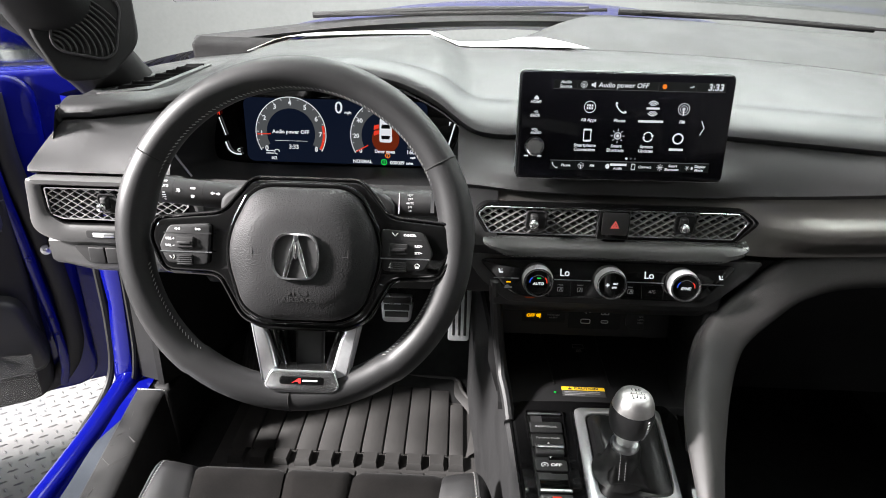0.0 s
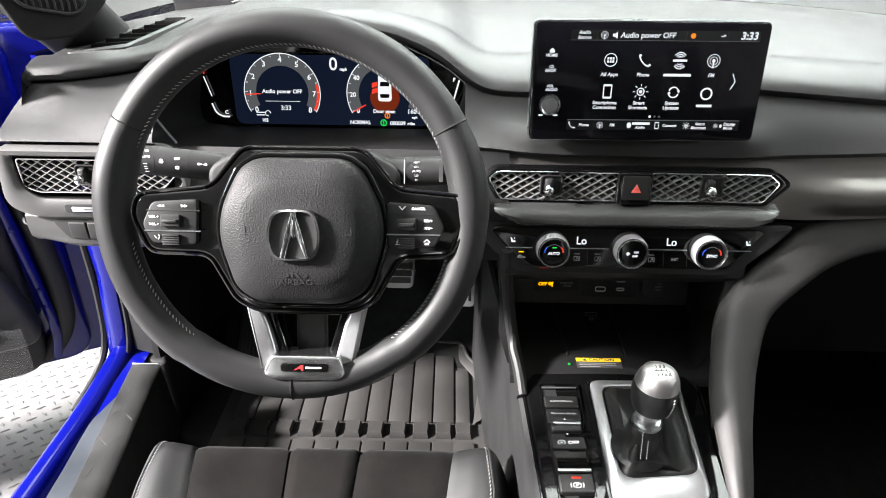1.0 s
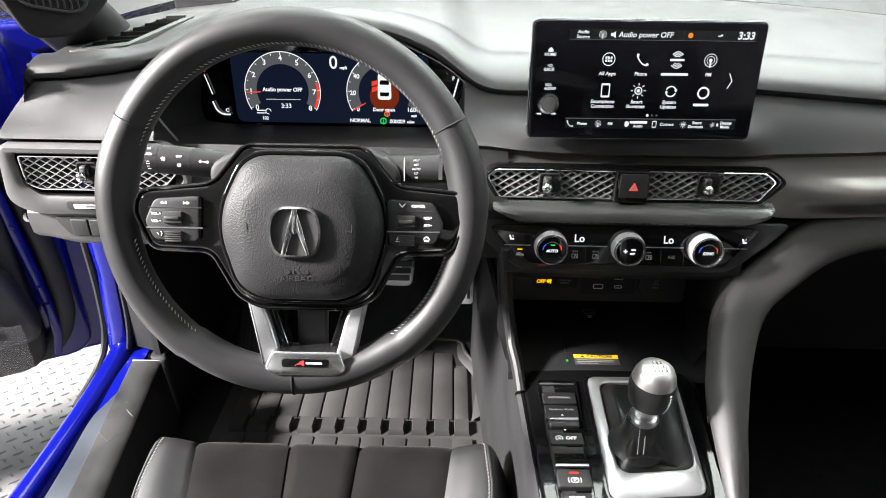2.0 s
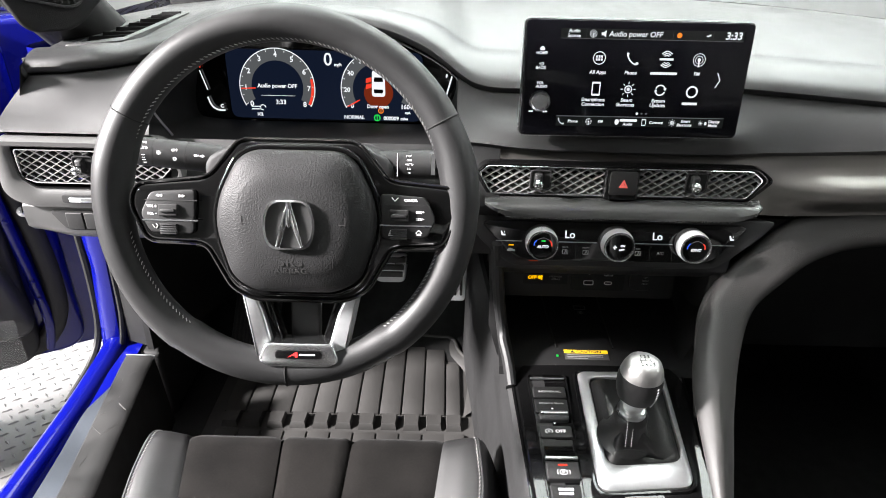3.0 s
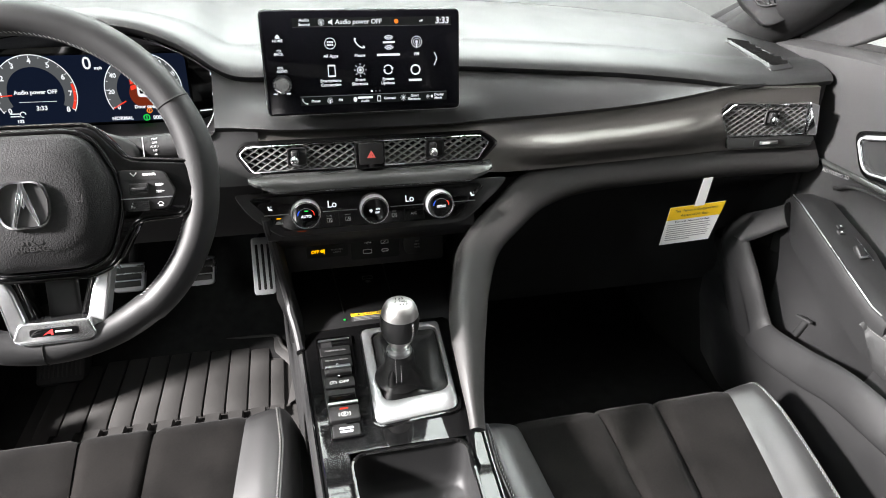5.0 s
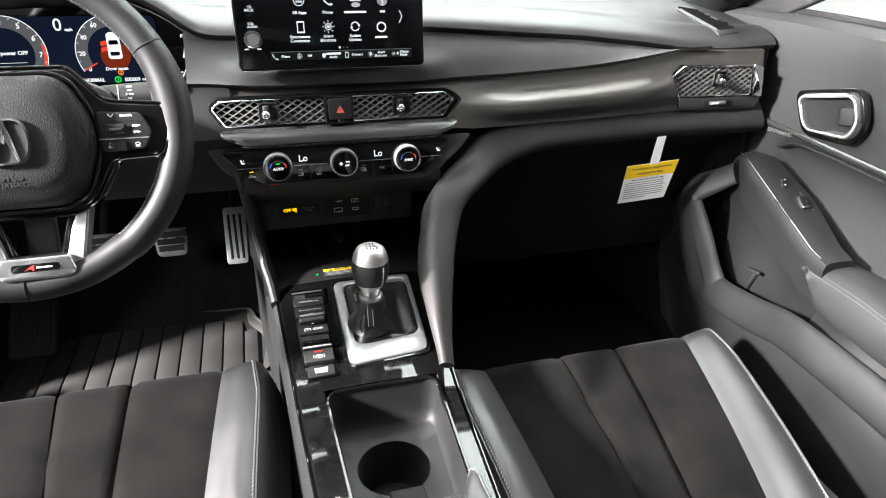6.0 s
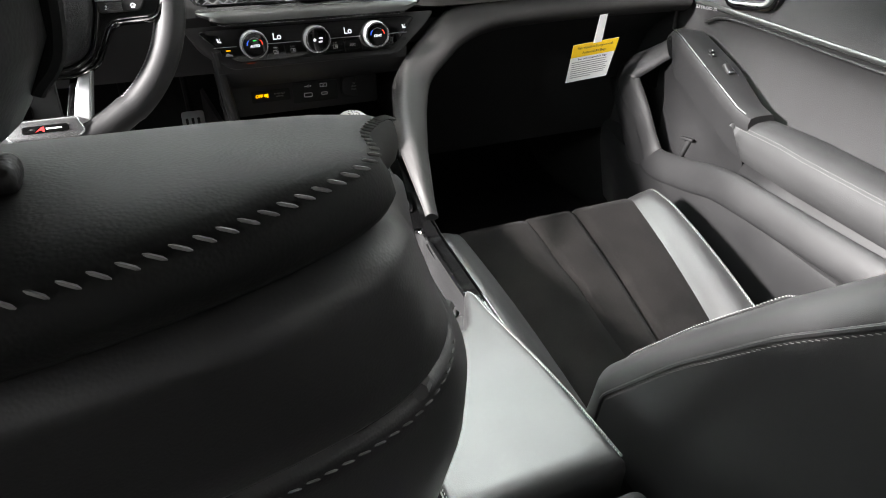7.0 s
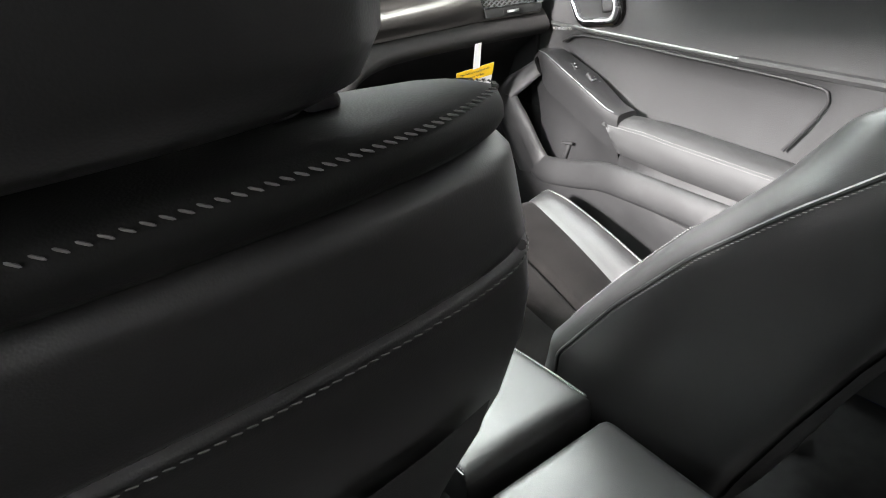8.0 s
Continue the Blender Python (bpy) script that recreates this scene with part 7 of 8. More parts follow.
# ---- instrument display ----
def cluster():
    ic = thing("instrument_cluster", "digital instrument display with two round dials", "instrument display", m=face(-0.394, 1.2315, 0.9325, 6) @ Matrix.Scale(1.27, 4))
    # black backing panel as wide as the hood
    back = rpoly([(-0.158, -0.043), (0.150, -0.043), (0.165, -0.012), (0.160, 0.030), (0.135, 0.052), (-0.140, 0.052), (-0.158, 0.024)], 0.015, 5)
    part("backing", plate(back, -0.003, I4, back=-0.02), PIANO, ic, "gloss black backing")
    disp = part("display", plate(rpoly([(-0.116, -0.041), (0.112, -0.041), (0.112, 0.041), (-0.118, 0.041)], 0.012, 5), 0.0005, I4, back=-0.003), SCREEN, ic, "dark blue-black display")
    part("display_glow", plate(rpoly([(-0.114, -0.039), (0.110, -0.039), (0.110, 0.039), (-0.116, 0.039)], 0.010, 5), 0.0007, I4, back=0.0002), G_NIGHT, disp)
    T = lambda x, y, dz=0.001: Matrix.Translation((x, y, dz))
    def txt(body, size, x, y, material=G_WHITE, bold=0.0002):
        part("lettering", words(body, size, T(x, y, 0.0014), depth=0.0002, bold=bold), material, disp)
    for cx, cy, name in ((-0.0585, -0.003, "tachometer"), (0.0590, -0.003, "speedometer")):
        def arc(r0, r1, a0, a1, z, n=40):
            ring0 = [(cx + r0 * math.cos(radians(a)), cy + r0 * math.sin(radians(a)), z) for a in np.linspace(a0, a1, n)]
            ring1 = [(cx + r1 * math.cos(radians(a)), cy + r1 * math.sin(radians(a)), z) for a in np.linspace(a0, a1, n)]
            return grid([ring1, ring0])
        dial = part(name, arc(0.0300, 0.0440, -28, 208, 0.0010), G_GREY, ic, "grey dial band")
        part("outer_ring", arc(0.0430, 0.0440, -30, 210, 0.0012), G_WHITE, dial)
        ticks = []
        for k in range(17):
            a = 208 - 236 * k / 16
            ticks.append(rbox(0.0030 if k % 2 == 0 else 0.0018, 0.0007, 0.0002, 0, Matrix.Translation((cx, cy, 0.0013)) @ pose(0, 0, 0, 0, 0, a) @ Matrix.Translation((0.0412, 0, 0))))
        part("tick_marks", join(*ticks), G_WHITE, dial)
        marks = ("0", "1", "2", "3", "4", "5", "6", "7", "8") if cx < 0 else ("0", "20", "40", "60", "80", "100", "120", "140", "160")
        for k, tx in enumerate(marks):
            a = radians(212 - 244 * k / 8)
            part("lettering", words(tx, 0.0082 if cx < 0 else 0.0072, T(cx + 0.0365 * math.cos(a), cy + 0.0365 * math.sin(a), 0.0014), depth=0.0002, bold=0.0002), G_WHITE, dial)
        if cx < 0:
            part("red_zone", arc(0.0395, 0.0425, -28, 14, 0.0014), G_RED, dial)
            part("needle", rbox(0.017, 0.0013, 0.0003, 0, Matrix.Translation((cx, cy, 0.0016)) @ pose(0, 0, 0, 0, 0, 183) @ Matrix.Translation((0.0335, 0, 0))), G_RED, dial)
        else:
            part("needle", rbox(0.017, 0.0013, 0.0003, 0, Matrix.Translation((cx, cy, 0.0016)) @ pose(0, 0, 0, 0, 0, 209) @ Matrix.Translation((0.0335, 0, 0))), G_RED, dial)
            part("red_glow", plate(oval(0.034, 0.034, 28), 0.0002, T(cx, cy - 0.004, 0.0011)), G_DEEP, dial)
            car = part("car_figure", plate(rpoly([(-0.0080, -0.0150), (0.0080, -0.0150), (0.0072, 0.0140), (0.0040, 0.0165), (-0.0040, 0.0165), (-0.0072, 0.0140)], 0.004, 4), 0.0003, T(cx, cy + 0.007, 0.0013)), G_WHITE, dial)
            part("car_window", plate(rpoly([(-0.0055, -0.0030), (0.0055, -0.0030), (0.0048, 0.0020), (-0.0048, 0.0020)], 0.0008, 2), 0.0002, T(cx, cy + 0.012, 0.0017)), SCREEN, car)
            part("car_window", plate(rpoly([(-0.0048, -0.0020), (0.0048, -0.0020), (0.0055, 0.0024), (-0.0055, 0.0024)], 0.0008, 2), 0.0002, T(cx, cy - 0.002, 0.0017)), SCREEN, car)
            for k in range(2):
                part("open_door", plate(rpoly([(-0.0145, -0.003), (-0.008, -0.0005), (-0.008, 0.004), (-0.0145, 0.0025)], 0.0006, 2), 0.0002, T(cx, cy + 0.003 + 0.007 * k, 0.0015)), G_RED, car)
            txt("Door open", 0.0056, cx - 0.001, cy - 0.0195)
    txt("Audio power OFF", 0.0062, -0.0585, -0.0015)
    part("thin_line", rbox(0.040, 0.0005, 0.0002, 0, T(-0.0585, -0.0125, 0.0013)), G_WHITE, disp)
    txt("3:33", 0.0072, -0.0555, -0.0200)
    txt("0", 0.0200, 0.0015, 0.0290)
    txt("mph", 0.0048, 0.0128, 0.0240)
    txt("102", 0.0050, -0.0810, -0.0345); txt("NORMAL", 0.0058, 0.0300, -0.0355); txt("000009", 0.0060, 0.0735, -0.0360); txt("miles", 0.0042, 0.0890, -0.0362); txt("mph", 0.0036, 0.0930, -0.0290)
    part("green_dot", frame_ring(oval(0.0080, 0.0080, 20), oval(0.0052, 0.0052, 20), 0.0002, T(0.0570, -0.0355, 0.0014)), G_GREEN, disp)
    part("green_mark", rbox(0.0012, 0.0046, 0.0002, 0, T(0.0570, -0.0355, 0.0015)), G_GREEN, disp)
    part("orange_dot", frame_ring(oval(0.0066, 0.0066, 20), oval(0.0046, 0.0046, 20), 0.0002, T(0.0615, -0.0272, 0.0014)), G_ORANGE, disp)
    part("orange_mark", rbox(0.0010, 0.0038, 0.0002, 0, T(0.0615, -0.0272, 0.0015)), G_ORANGE, disp)
    part("stop_start_mark", join(tube([Vector((-0.0770 + 0.0030 * math.cos(radians(a)), -0.0265 + 0.0030 * math.sin(radians(a)), 0.0015)) for a in range(0, 300, 20)], 0.0005, 5), rbox(0.010, 0.0012, 0.0002, 0, T(-0.0855, -0.0285, 0.0014)), rbox(0.010, 0.0012, 0.0002, 0, T(-0.0855, -0.0255, 0.0014))), G_WHITE, disp)
    # side bar gauges
    part("temp_gauge", tube([Vector((-0.147, 0.014, 0.001)), Vector((-0.140, -0.008, 0.001))], 0.0007, 5), G_WHITE, ic)
    part("temp_gauge", tube(curve([(-0.141, -0.016, 0.001), (-0.137, -0.026, 0.001), (-0.130, -0.0305, 0.001), (-0.122, -0.031, 0.001)], 12), 0.0010, 5), G_WHITE, ic)
    part("lettering", words("H", 0.0060, T(-0.1475, 0.019, 0.001), bold=0.0003), G_RED, ic)
    part("lettering", words("C", 0.0058, T(-0.1250, -0.0262, 0.001), bold=0.0002), G_WHITE, ic)
    part("lettering", words("F", 0.0058, T(0.138, 0.014, 0.001), bold=0.0002), G_WHITE, ic)
    part("fuel_gauge", tube([Vector((0.144, 0.014, 0.001)), Vector((0.137, -0.012, 0.001))], 0.0010, 5), G_WHITE, ic)
    part("fuel_gauge", tube([Vector((0.120, -0.030, 0.001)), Vector((0.134, -0.029, 0.001))], 0.0008, 5), G_WHITE, ic)
    # bright outline at both ends of the hood, in the world's metres
    inv = ic.matrix_basis.inverted()
    for pts in ([(-0.290, 1.150, 1.016), (-0.232, 1.130, 0.992), (-0.196, 1.115, 0.966), (-0.192, 1.108, 0.955), (-0.205, 1.092, 0.925), (-0.222, 1.075, 0.898)], [(-0.598, 1.085, 0.945), (-0.588, 1.085, 0.925), (-0.572, 1.085, 0.900)]):
        part("bright_outline", move(tube(curve(pts, 30), 0.0015, 6), inv), SILVER, ic, "thin silver outline")


cluster()

# ---- things on the console ----
def shifter():
    sh = thing("gear_shifter", "six-speed gear lever with silver and leather knob", "gear lever", (0.035, 0.93, 0.58))
    outer = rpoly([(-0.029, 0.990), (-0.031, 0.809), (0.083, 0.818), (0.092, 0.992)], [0.010, 0.016, 0.016, 0.010], 6)
    inner = rpoly([(-0.016, 0.977), (-0.017, 0.839), (0.077, 0.847), (0.084, 0.978)], [0.014, 0.018, 0.018, 0.014], 6)
    lift = lambda p, d: Vector((p[0], p[1], deck_z(p[1]) + d))
    rows = [[lift(p, 0.000) for p in outer], [lift(p, 0.006) for p in outer]]
    for s, d in ((0.12, 0.0085), (0.5, 0.0105), (0.88, 0.0115), (1.0, 0.0105)):
        rows.append([lift((o[0] + (i[0] - o[0]) * s, o[1] + (i[1] - o[1]) * s), d) for o, i in zip(outer, inner)])
    rows.append([lift(p, 0.001) for p in inner])
    part("frame", grid(rows, closed_u=True), SPOKE_SILVER, sh, "satin silver shifter frame")
    dark = [(x * 1.0 + (x - 0.033) * 0.05, y + (y - 0.90) * 0.035) for x, y in outer]
    part("frame_line", tube([lift(p, 0.003) for p in dark], 0.0026, 6, closed=True), PIANO, sh)
    # leather boot, folded
    ax0 = Vector((0.011, 0.872, 0.610))
    rows = []
    rings = ((0.0, 1.0, 0.004), (0.06, 0.97, 0.007), (0.14, 0.92, 0.008), (0.22, 0.86, 0.009), (0.3, 0.79, 0.010), (0.4, 0.70, 0.013), (0.5, 0.60, 0.016), (0.6, 0.51, 0.021), (0.7, 0.42, 0.026), (0.78, 0.36, 0.031), (0.85, 0.30, 0.036), (0.93, 0.25, 0.041), (1.0, 0.2, 0.046))
    for t, s, dz in rings:
        c = Vector((0.032, 0.914, 0)).lerp(Vector((ax0.x, ax0.y, 0)), smoothstep(0.1, 0.9, t))
        r = []
        for k, (x, y) in enumerate(inner):
            a = math.atan2(y - 0.914, x - 0.032)
            rad = math.hypot(x - 0.032, y - 0.914) * s
            if t > 0.6:
                rad = rad * (1 - (t - 0.6) / 0.4) + 0.0185 * ((t - 0.6) / 0.4)
            fold = (0.0070 * math.sin(3 * a + 4 * t) + 0.0045 * math.sin(5 * a - 7 * t) + 0.0022 * math.sin(9 * a + 11 * t)) * math.sin(math.pi * t)
            r.append((c.x + rad * math.cos(a), c.y + rad * math.sin(a), deck_z(y) * (1 - t) + 0.582 * t + dz + 0.006 * math.sin(math.pi * t) + fold * 1.3))
        rows.append(r)
    boot = part("boot", grid(rows, closed_u=True), BOOT_LEATHER, sh, "folded black leather boot", sharp=70)
    part("boot_collar", lathe([(0.034, -0.024), (0.027, -0.016), (0.0232, -0.006), (0.0212, 0.004), (0.0202, 0.012), (0.0196, 0.020), (0.0165, 0.0235)], 28, Matrix.Translation((0.0112, 0.8735, 0.622)) @ pose(0, 0, 0, 8, 0, 0)), BOOT_LEATHER, sh)
    for da in (-0.0035, 0.0035):
        line = [Vector((0.0060 + da, 0.8545 - 0.001 * k, 0.6435 - 0.0042 * k)) for k in range(9)]
        part("stitching", stitches(line, 0.0036, 0.0006, 0, normal=(-0.2, -1, 0.2)), STITCH, boot, "pale grey stitching")
        line = [Vector((0.030 + da, 0.868 + 0.003 * k, 0.5905 - 0.0005 * k)) for k in range(9)]
        part("stitching", stitches(line, 0.0036, 0.0005, 0, normal=(0, -0.2, 1)), STITCH, boot, "pale grey stitching")
    K = Matrix.Translation((0.0105, 0.8712, 0.642)) @ pose(0, 0, 0, 3, 1, 0)
    part("ring", lathe([(0.0165, 0.0), (0.0172, 0.002), (0.0172, 0.006), (0.0150, 0.0085), (0.0115, 0.009)], 36, K), SILVER, sh, "satin silver ring")
    kn = part("knob", lathe([(0.0115, 0.008), (0.0110, 0.012), (0.0130, 0.0165), (0.0170, 0.0220), (0.0215, 0.030)], 40, K), KNOB_METAL, sh, "satin silver knob neck")
    part("knob_grip", lathe([(0.0218, 0.0295), (0.0240, 0.036), (0.0258, 0.046), (0.0260, 0.056), (0.0248, 0.0635)], 44, K), RIM_LEATHER, kn, "black leather grip")
    part("knob_cap", lathe([(0.0248, 0.0632), (0.0240, 0.0660), (0.0228, 0.0715), (0.0195, 0.0785), (0.0140, 0.0826), (0.0070, 0.0842), (0.0, 0.0846)], 44, K), KNOB_METAL, kn, "satin silver cap")
    line = [K @ Vector((0.0135 * r / 0.026, -r * 0.93 * 0.98, z)) for r, z in ((0.0222, 0.031), (0.0246, 0.038), (0.0262, 0.047), (0.0264, 0.056), (0.0254, 0.062))]
    part("stitching", stitches(curve(line, 30), 0.0042, 0.0007, 60, normal=(0.5, -1, 0)), STITCH, kn)
    C = K @ Matrix.Translation((0, -0.0035, 0.0848)) @ pose(0, 0, 0, 8, 0, 0)
    part("gear_pattern", join(rbox(0.0165, 0.0005, 0.0004, 0, C), *[rbox(0.0005, 0.006, 0.0004, 0, C @ Matrix.Translation((x, -0.0002, 0))) for x in (-0.0062, -0.0005, 0.0052)], rbox(0.0005, 0.003, 0.0004, 0, C @ Matrix.Translation((0.0082, -0.0016, 0)))), INK, kn)
    for tx, y in (("1 3 5", 0.0058), ("2 4 6 R", -0.0058)):
        part("lettering", words(tx, 0.0056, C @ Matrix.Translation((-0.0008 if y > 0 else 0.0012, y, 0)) @ pose(0, 0, 0, 10 if y < 0 else -8, 0, 0), bold=0.0001), INK, kn)


shifter()


def button_bank():
    M = flat(-0.0705, 0.893, 0.5852, 8.5, 0.6) @ Matrix.Diagonal((1.06, 0.80, 1, 1))
    bb = thing("console_switches", "black bank of console switches with silver lips", "switch panel", m=M)
    out = rpoly([(-0.026, 0.118), (-0.0205, -0.122), (0.0205, -0.122), (0.026, 0.118)], 0.006, 4)
    inn = [(x * 0.93, y * 0.985) for x, y in out]
    part("bezel", frame_ring(out, inn, 0.004, I4, 0.001, -0.006), PIANO, bb, "piano black bezel")
    part("well", plate(inn, 0.0005, I4, back=-0.004), PLASTIC, bb)
    part("front_lip", rbox(0.044, 0.003, 0.003, 0.001, Matrix.Translation((0, 0.108, 0.004))), SILVER, bb, "silver lip")
    def btn(y, w, h, z=0.004):
        return part("button", plate(rrect(w, h, 0.003), z, Matrix.Translation((0, y, 0)), 0.0015), BAY_BLACK, bb, "black push button")
    T = lambda x, y, z: Matrix.Translation((x, y, z))
    b = btn(0.079, 0.042, 0.024); part("lettering", words("INDIVIDUAL", 0.0052, T(0, 0.079, 0.0043), bold=0.00005), LEGEND_DIM, b)
    b = btn(0.050, 0.041, 0.028); part("lettering", words("Dynamic Mode", 0.0050, T(0, 0.0545, 0.0043), bold=0.00005), LEGEND_DIM, b)
    part("up_mark", plate([(-0.0016, -0.001), (0.0016, -0.001), (0, 0.0016)], 0.0003, T(0, 0.0435, 0.0042)), LEGEND, b)
    part("rocker", rbox(0.036, 0.016, 0.012, 0.003, T(0, 0.026, 0.003) @ pose(0, 0, 0, 8, 0, 0)), PLASTIC, bb)
    part("rocker_bar", rbox(0.034, 0.0055, 0.003, 0.001, T(0, 0.0295, 0.0105)), SILVER, bb, "silver rocker bar")
    part("down_mark", plate([(-0.0016, 0.001), (0, -0.0016), (0.0016, 0.001)], 0.0003, T(0, 0.0145, 0.0042)), LEGEND, bb)
    b = btn(-0.001, 0.039, 0.022)
    part("lettering", words("OFF", 0.0074, T(0.0055, -0.001, 0.0043), bold=0.0002), LEGEND, b)
    part("stop_start_mark", join(tube([Vector((-0.0085 + 0.0042 * math.cos(radians(a)), -0.001 + 0.0042 * math.sin(radians(a)), 0.0044)) for a in range(-40, 260, 20)], 0.0005, 5), words("A", 0.005, T(-0.0085, -0.001, 0.0043), bold=0.0001)), LEGEND, b)
    part("brake_pocket", rbox(0.036, 0.034, 0.002, 0.001, T(0, -0.032, 0.0012)), DARKGAP, bb)
    part("pocket_slope", rbox(0.034, 0.030, 0.002, 0.0008, T(0, -0.036, 0.0035) @ pose(0, 0, 0, -14, 0, 0)), PIANO, bb)
    part("brake_lip", rbox(0.038, 0.006, 0.004, 0.0015, T(0, -0.0535, 0.0085)), SILVER, bb, "silver parking brake lip")
    b = part("parking_switch", plate(rrect(0.038, 0.030, 0.003), 0.0085, T(0, -0.0735, 0), 0.002), PLASTIC, bb, "parking brake switch with a red light")
    part("red_light", plate(rrect(0.011, 0.0034, 0.0015), 0.0004, T(0.000, -0.0655, 0.0086)), G_RED, b)
    part("lettering", words("P", 0.0060, T(0.000, -0.0775, 0.0087), bold=0.0002), LEGEND, b)
    part("brake_mark", join(frame_ring(oval(0.0092, 0.0092, 22), oval(0.0078, 0.0078, 22), 0.0003, T(0.000, -0.0775, 0.0086)), *[tube([Vector((s * 0.0064, -0.0738, 0.0088)), Vector((s * 0.0072, -0.0775, 0.0088)), Vector((s * 0.0064, -0.0812, 0.0088))], 0.0004, 5) for s in (-1, 1)]), LEGEND, b)
    b = btn(-0.106, 0.034, 0.024)
    part("lettering", words("BRAKE", 0.0056, T(0, -0.1025, 0.0043), bold=0.0002), LEGEND, b)
    part("lettering", words("HOLD", 0.0056, T(0, -0.1092, 0.0043), bold=0.0002), LEGEND, b)


button_bank()


def caution_label():
    lb = thing("caution_label", "yellow and black caution sticker in the charging bay", "label", m=flat(-0.0075, 1.0285, 0.6045, 4) @ Matrix.Diagonal((1.05, 0.85, 1, 1)))
    part("sticker", rbox(0.0605, 0.024, 0.0004, 0, I4), INK, lb)
    top = part("yellow_band", rbox(0.0605, 0.0085, 0.0004, 0, Matrix.Translation((0, 0.0079, 0.0003))), YELLOW, lb, "yellow caution band")
    part("lettering", words("CAUTION", 0.0076, Matrix.Translation((0.004, 0.0079, 0.0006)), bold=0.0002), INK, top)
    part("warning_mark", plate([(-0.0036, -0.003), (0.0036, -0.003), (0, 0.0034)], 0.0003, Matrix.Translation((-0.0185, 0.0079, 0.0005))), INK, top)
    part("small_print", bars(0.054, 0.012, 3, Matrix.Translation((0, -0.0045, 0.0003)), 4, fill=0.35), LEGEND_DIM, lb)
    led = thing("charging_light", "small round green charging light", "light", m=flat(-0.050, 1.026, 0.604, 4))
    part("lens", lathe([(0.002, 0), (0.002, 0.001), (0.0012, 0.0016)], 14), G_GREEN, led)
    ph = thing("charging_mark", "faint grey phone charging mark on the tray", "marking", m=flat(0.0, 1.135, 0.6155, 14))
    part("outline", frame_ring(rrect(0.018, 0.008, 0.001), rrect(0.0165, 0.0065, 0.0007), 0.0004), LEGEND_DIM, ph)
    for k in range(3):
        part("wave", tube(curve([(-0.003 - 0.001 * k, -0.007 - 0.002 * k, 0.0004), (0, -0.0085 - 0.002 * k, 0.0004), (0.003 + 0.001 * k, -0.007 - 0.002 * k, 0.0004)], 8)[::-1], 0.0004, 5), LEGEND_DIM, ph)


caution_label()

# ---- footwell ----
def floor_mat():
    fm = thing("floor_mat", "black ribbed rubber floor mat in the driver's footwell", "floor mat", (-0.4, 1.3, 0.23))
    zf = lambda y: 0.238 + 0.35 * max(0, y - 1.60)
    outline = [(-0.69, 0.95), (-0.145, 0.95), (-0.144, 1.30), (-0.133, 1.41), (-0.142, 1.445), (-0.176, 1.505), (-0.182, 1.545), (-0.195, 1.556), (-0.310, 1.560), (-0.328, 1.590), (-0.342, 1.66), (-0.348, 1.72), (-0.56, 1.72), (-0.565, 1.56), (-0.69, 1.52)]
    o = rpoly(outline, 0.02, 4)
    base = [Vector((x, y, zf(y) - 0.004)) for x, y in o]
    bm = bmesh.new()
    vs = [bm.verts.new(p) for p in base]
    bm.faces.new(vs)
    bmesh.ops.triangulate(bm, faces=bm.faces)
    bmesh.ops.recalc_face_normals(bm, faces=bm.faces)
    part("base", bm, RUBBER, fm, "black rubber base")
    # flat lands with grooves between them
    pitch = 0.0460
    for k in range(11):
        x1 = -0.204 - pitch * (k - 1)
        x0 = x1 - pitch
        xc = (x0 + x1) / 2
        front = float(np.interp(xc, (-0.34, -0.335, -0.27, -0.225, -0.180), (1.70, 1.535, 1.530, 1.515, 1.455)))
        if xc < -0.56:
            front = 1.53
        w = pitch - 0.0028
        if k == 0:
            w, xc = 0.030, xc - 0.006
        ys = list(np.linspace(1.290, front, 12))
        rows = []
        for y in ys:
            e = 0.0032 if y in (ys[0], ys[-1]) else 0
            zt = zf(y) + 0.0035 - e
            rows.append([(xc - w / 2, y, zf(y) - 0.004), (xc - w / 2 + 0.0006, y, zt - 0.001), (xc - w / 2 + 0.0025, y, zt), (xc + w / 2 - 0.0025, y, zt), (xc + w / 2 - 0.0006, y, zt - 0.001), (xc + w / 2, y, zf(y) - 0.004)])
        part("rib", grid(rows, caps=True), RUBBER, fm)
        # chunky tapered lugs behind the ribs
        lug = [[(xc - h * 1.12, y, 0.234), (xc - h, y, z), (xc + h, y, z), (xc + h * 1.12, y, 0.234)] for y, z, h in ((1.2865, 0.235, 0.0165), (1.2830, 0.2455, 0.0145), (1.2530, 0.2468, 0.0135), (1.2470, 0.235, 0.0160))]
        part("lug", grid(lug, caps=True), RUBBER, fm)
        part("rear_rib", rbox(0.0432, 0.24, 0.006, 0.0015, Matrix.Translation((xc, 1.115, 0.2370))), RUBBER, fm)
    # raised border that steps round the accelerator
    lip = [(-0.352, 1.74), (-0.340, 1.66), (-0.328, 1.585), (-0.318, 1.558), (-0.195, 1.552), (-0.182, 1.540), (-0.176, 1.505), (-0.140, 1.440), (-0.133, 1.40), (-0.146, 1.30), (-0.147, 0.96)]
    lip = rpoly([(x, y) for x, y in lip], 0.012, 4)
    line = [Vector((x, y, zf(y) + 0.003)) for x, y in lip][4:-6]
    part("border_ridge", tube(line, 0.0052, 10, squash=1.6, up=(0, 0, 1)), RUBBER, fm, "raised rubber border")
    part("border_slope", grid([[p + Vector((-0.004, -0.002, 0.004)), p + Vector((-0.014, -0.006, 0.001)), p + Vector((-0.020, -0.008, -0.004))] for p in line[-40:]]), RUBBER, fm)


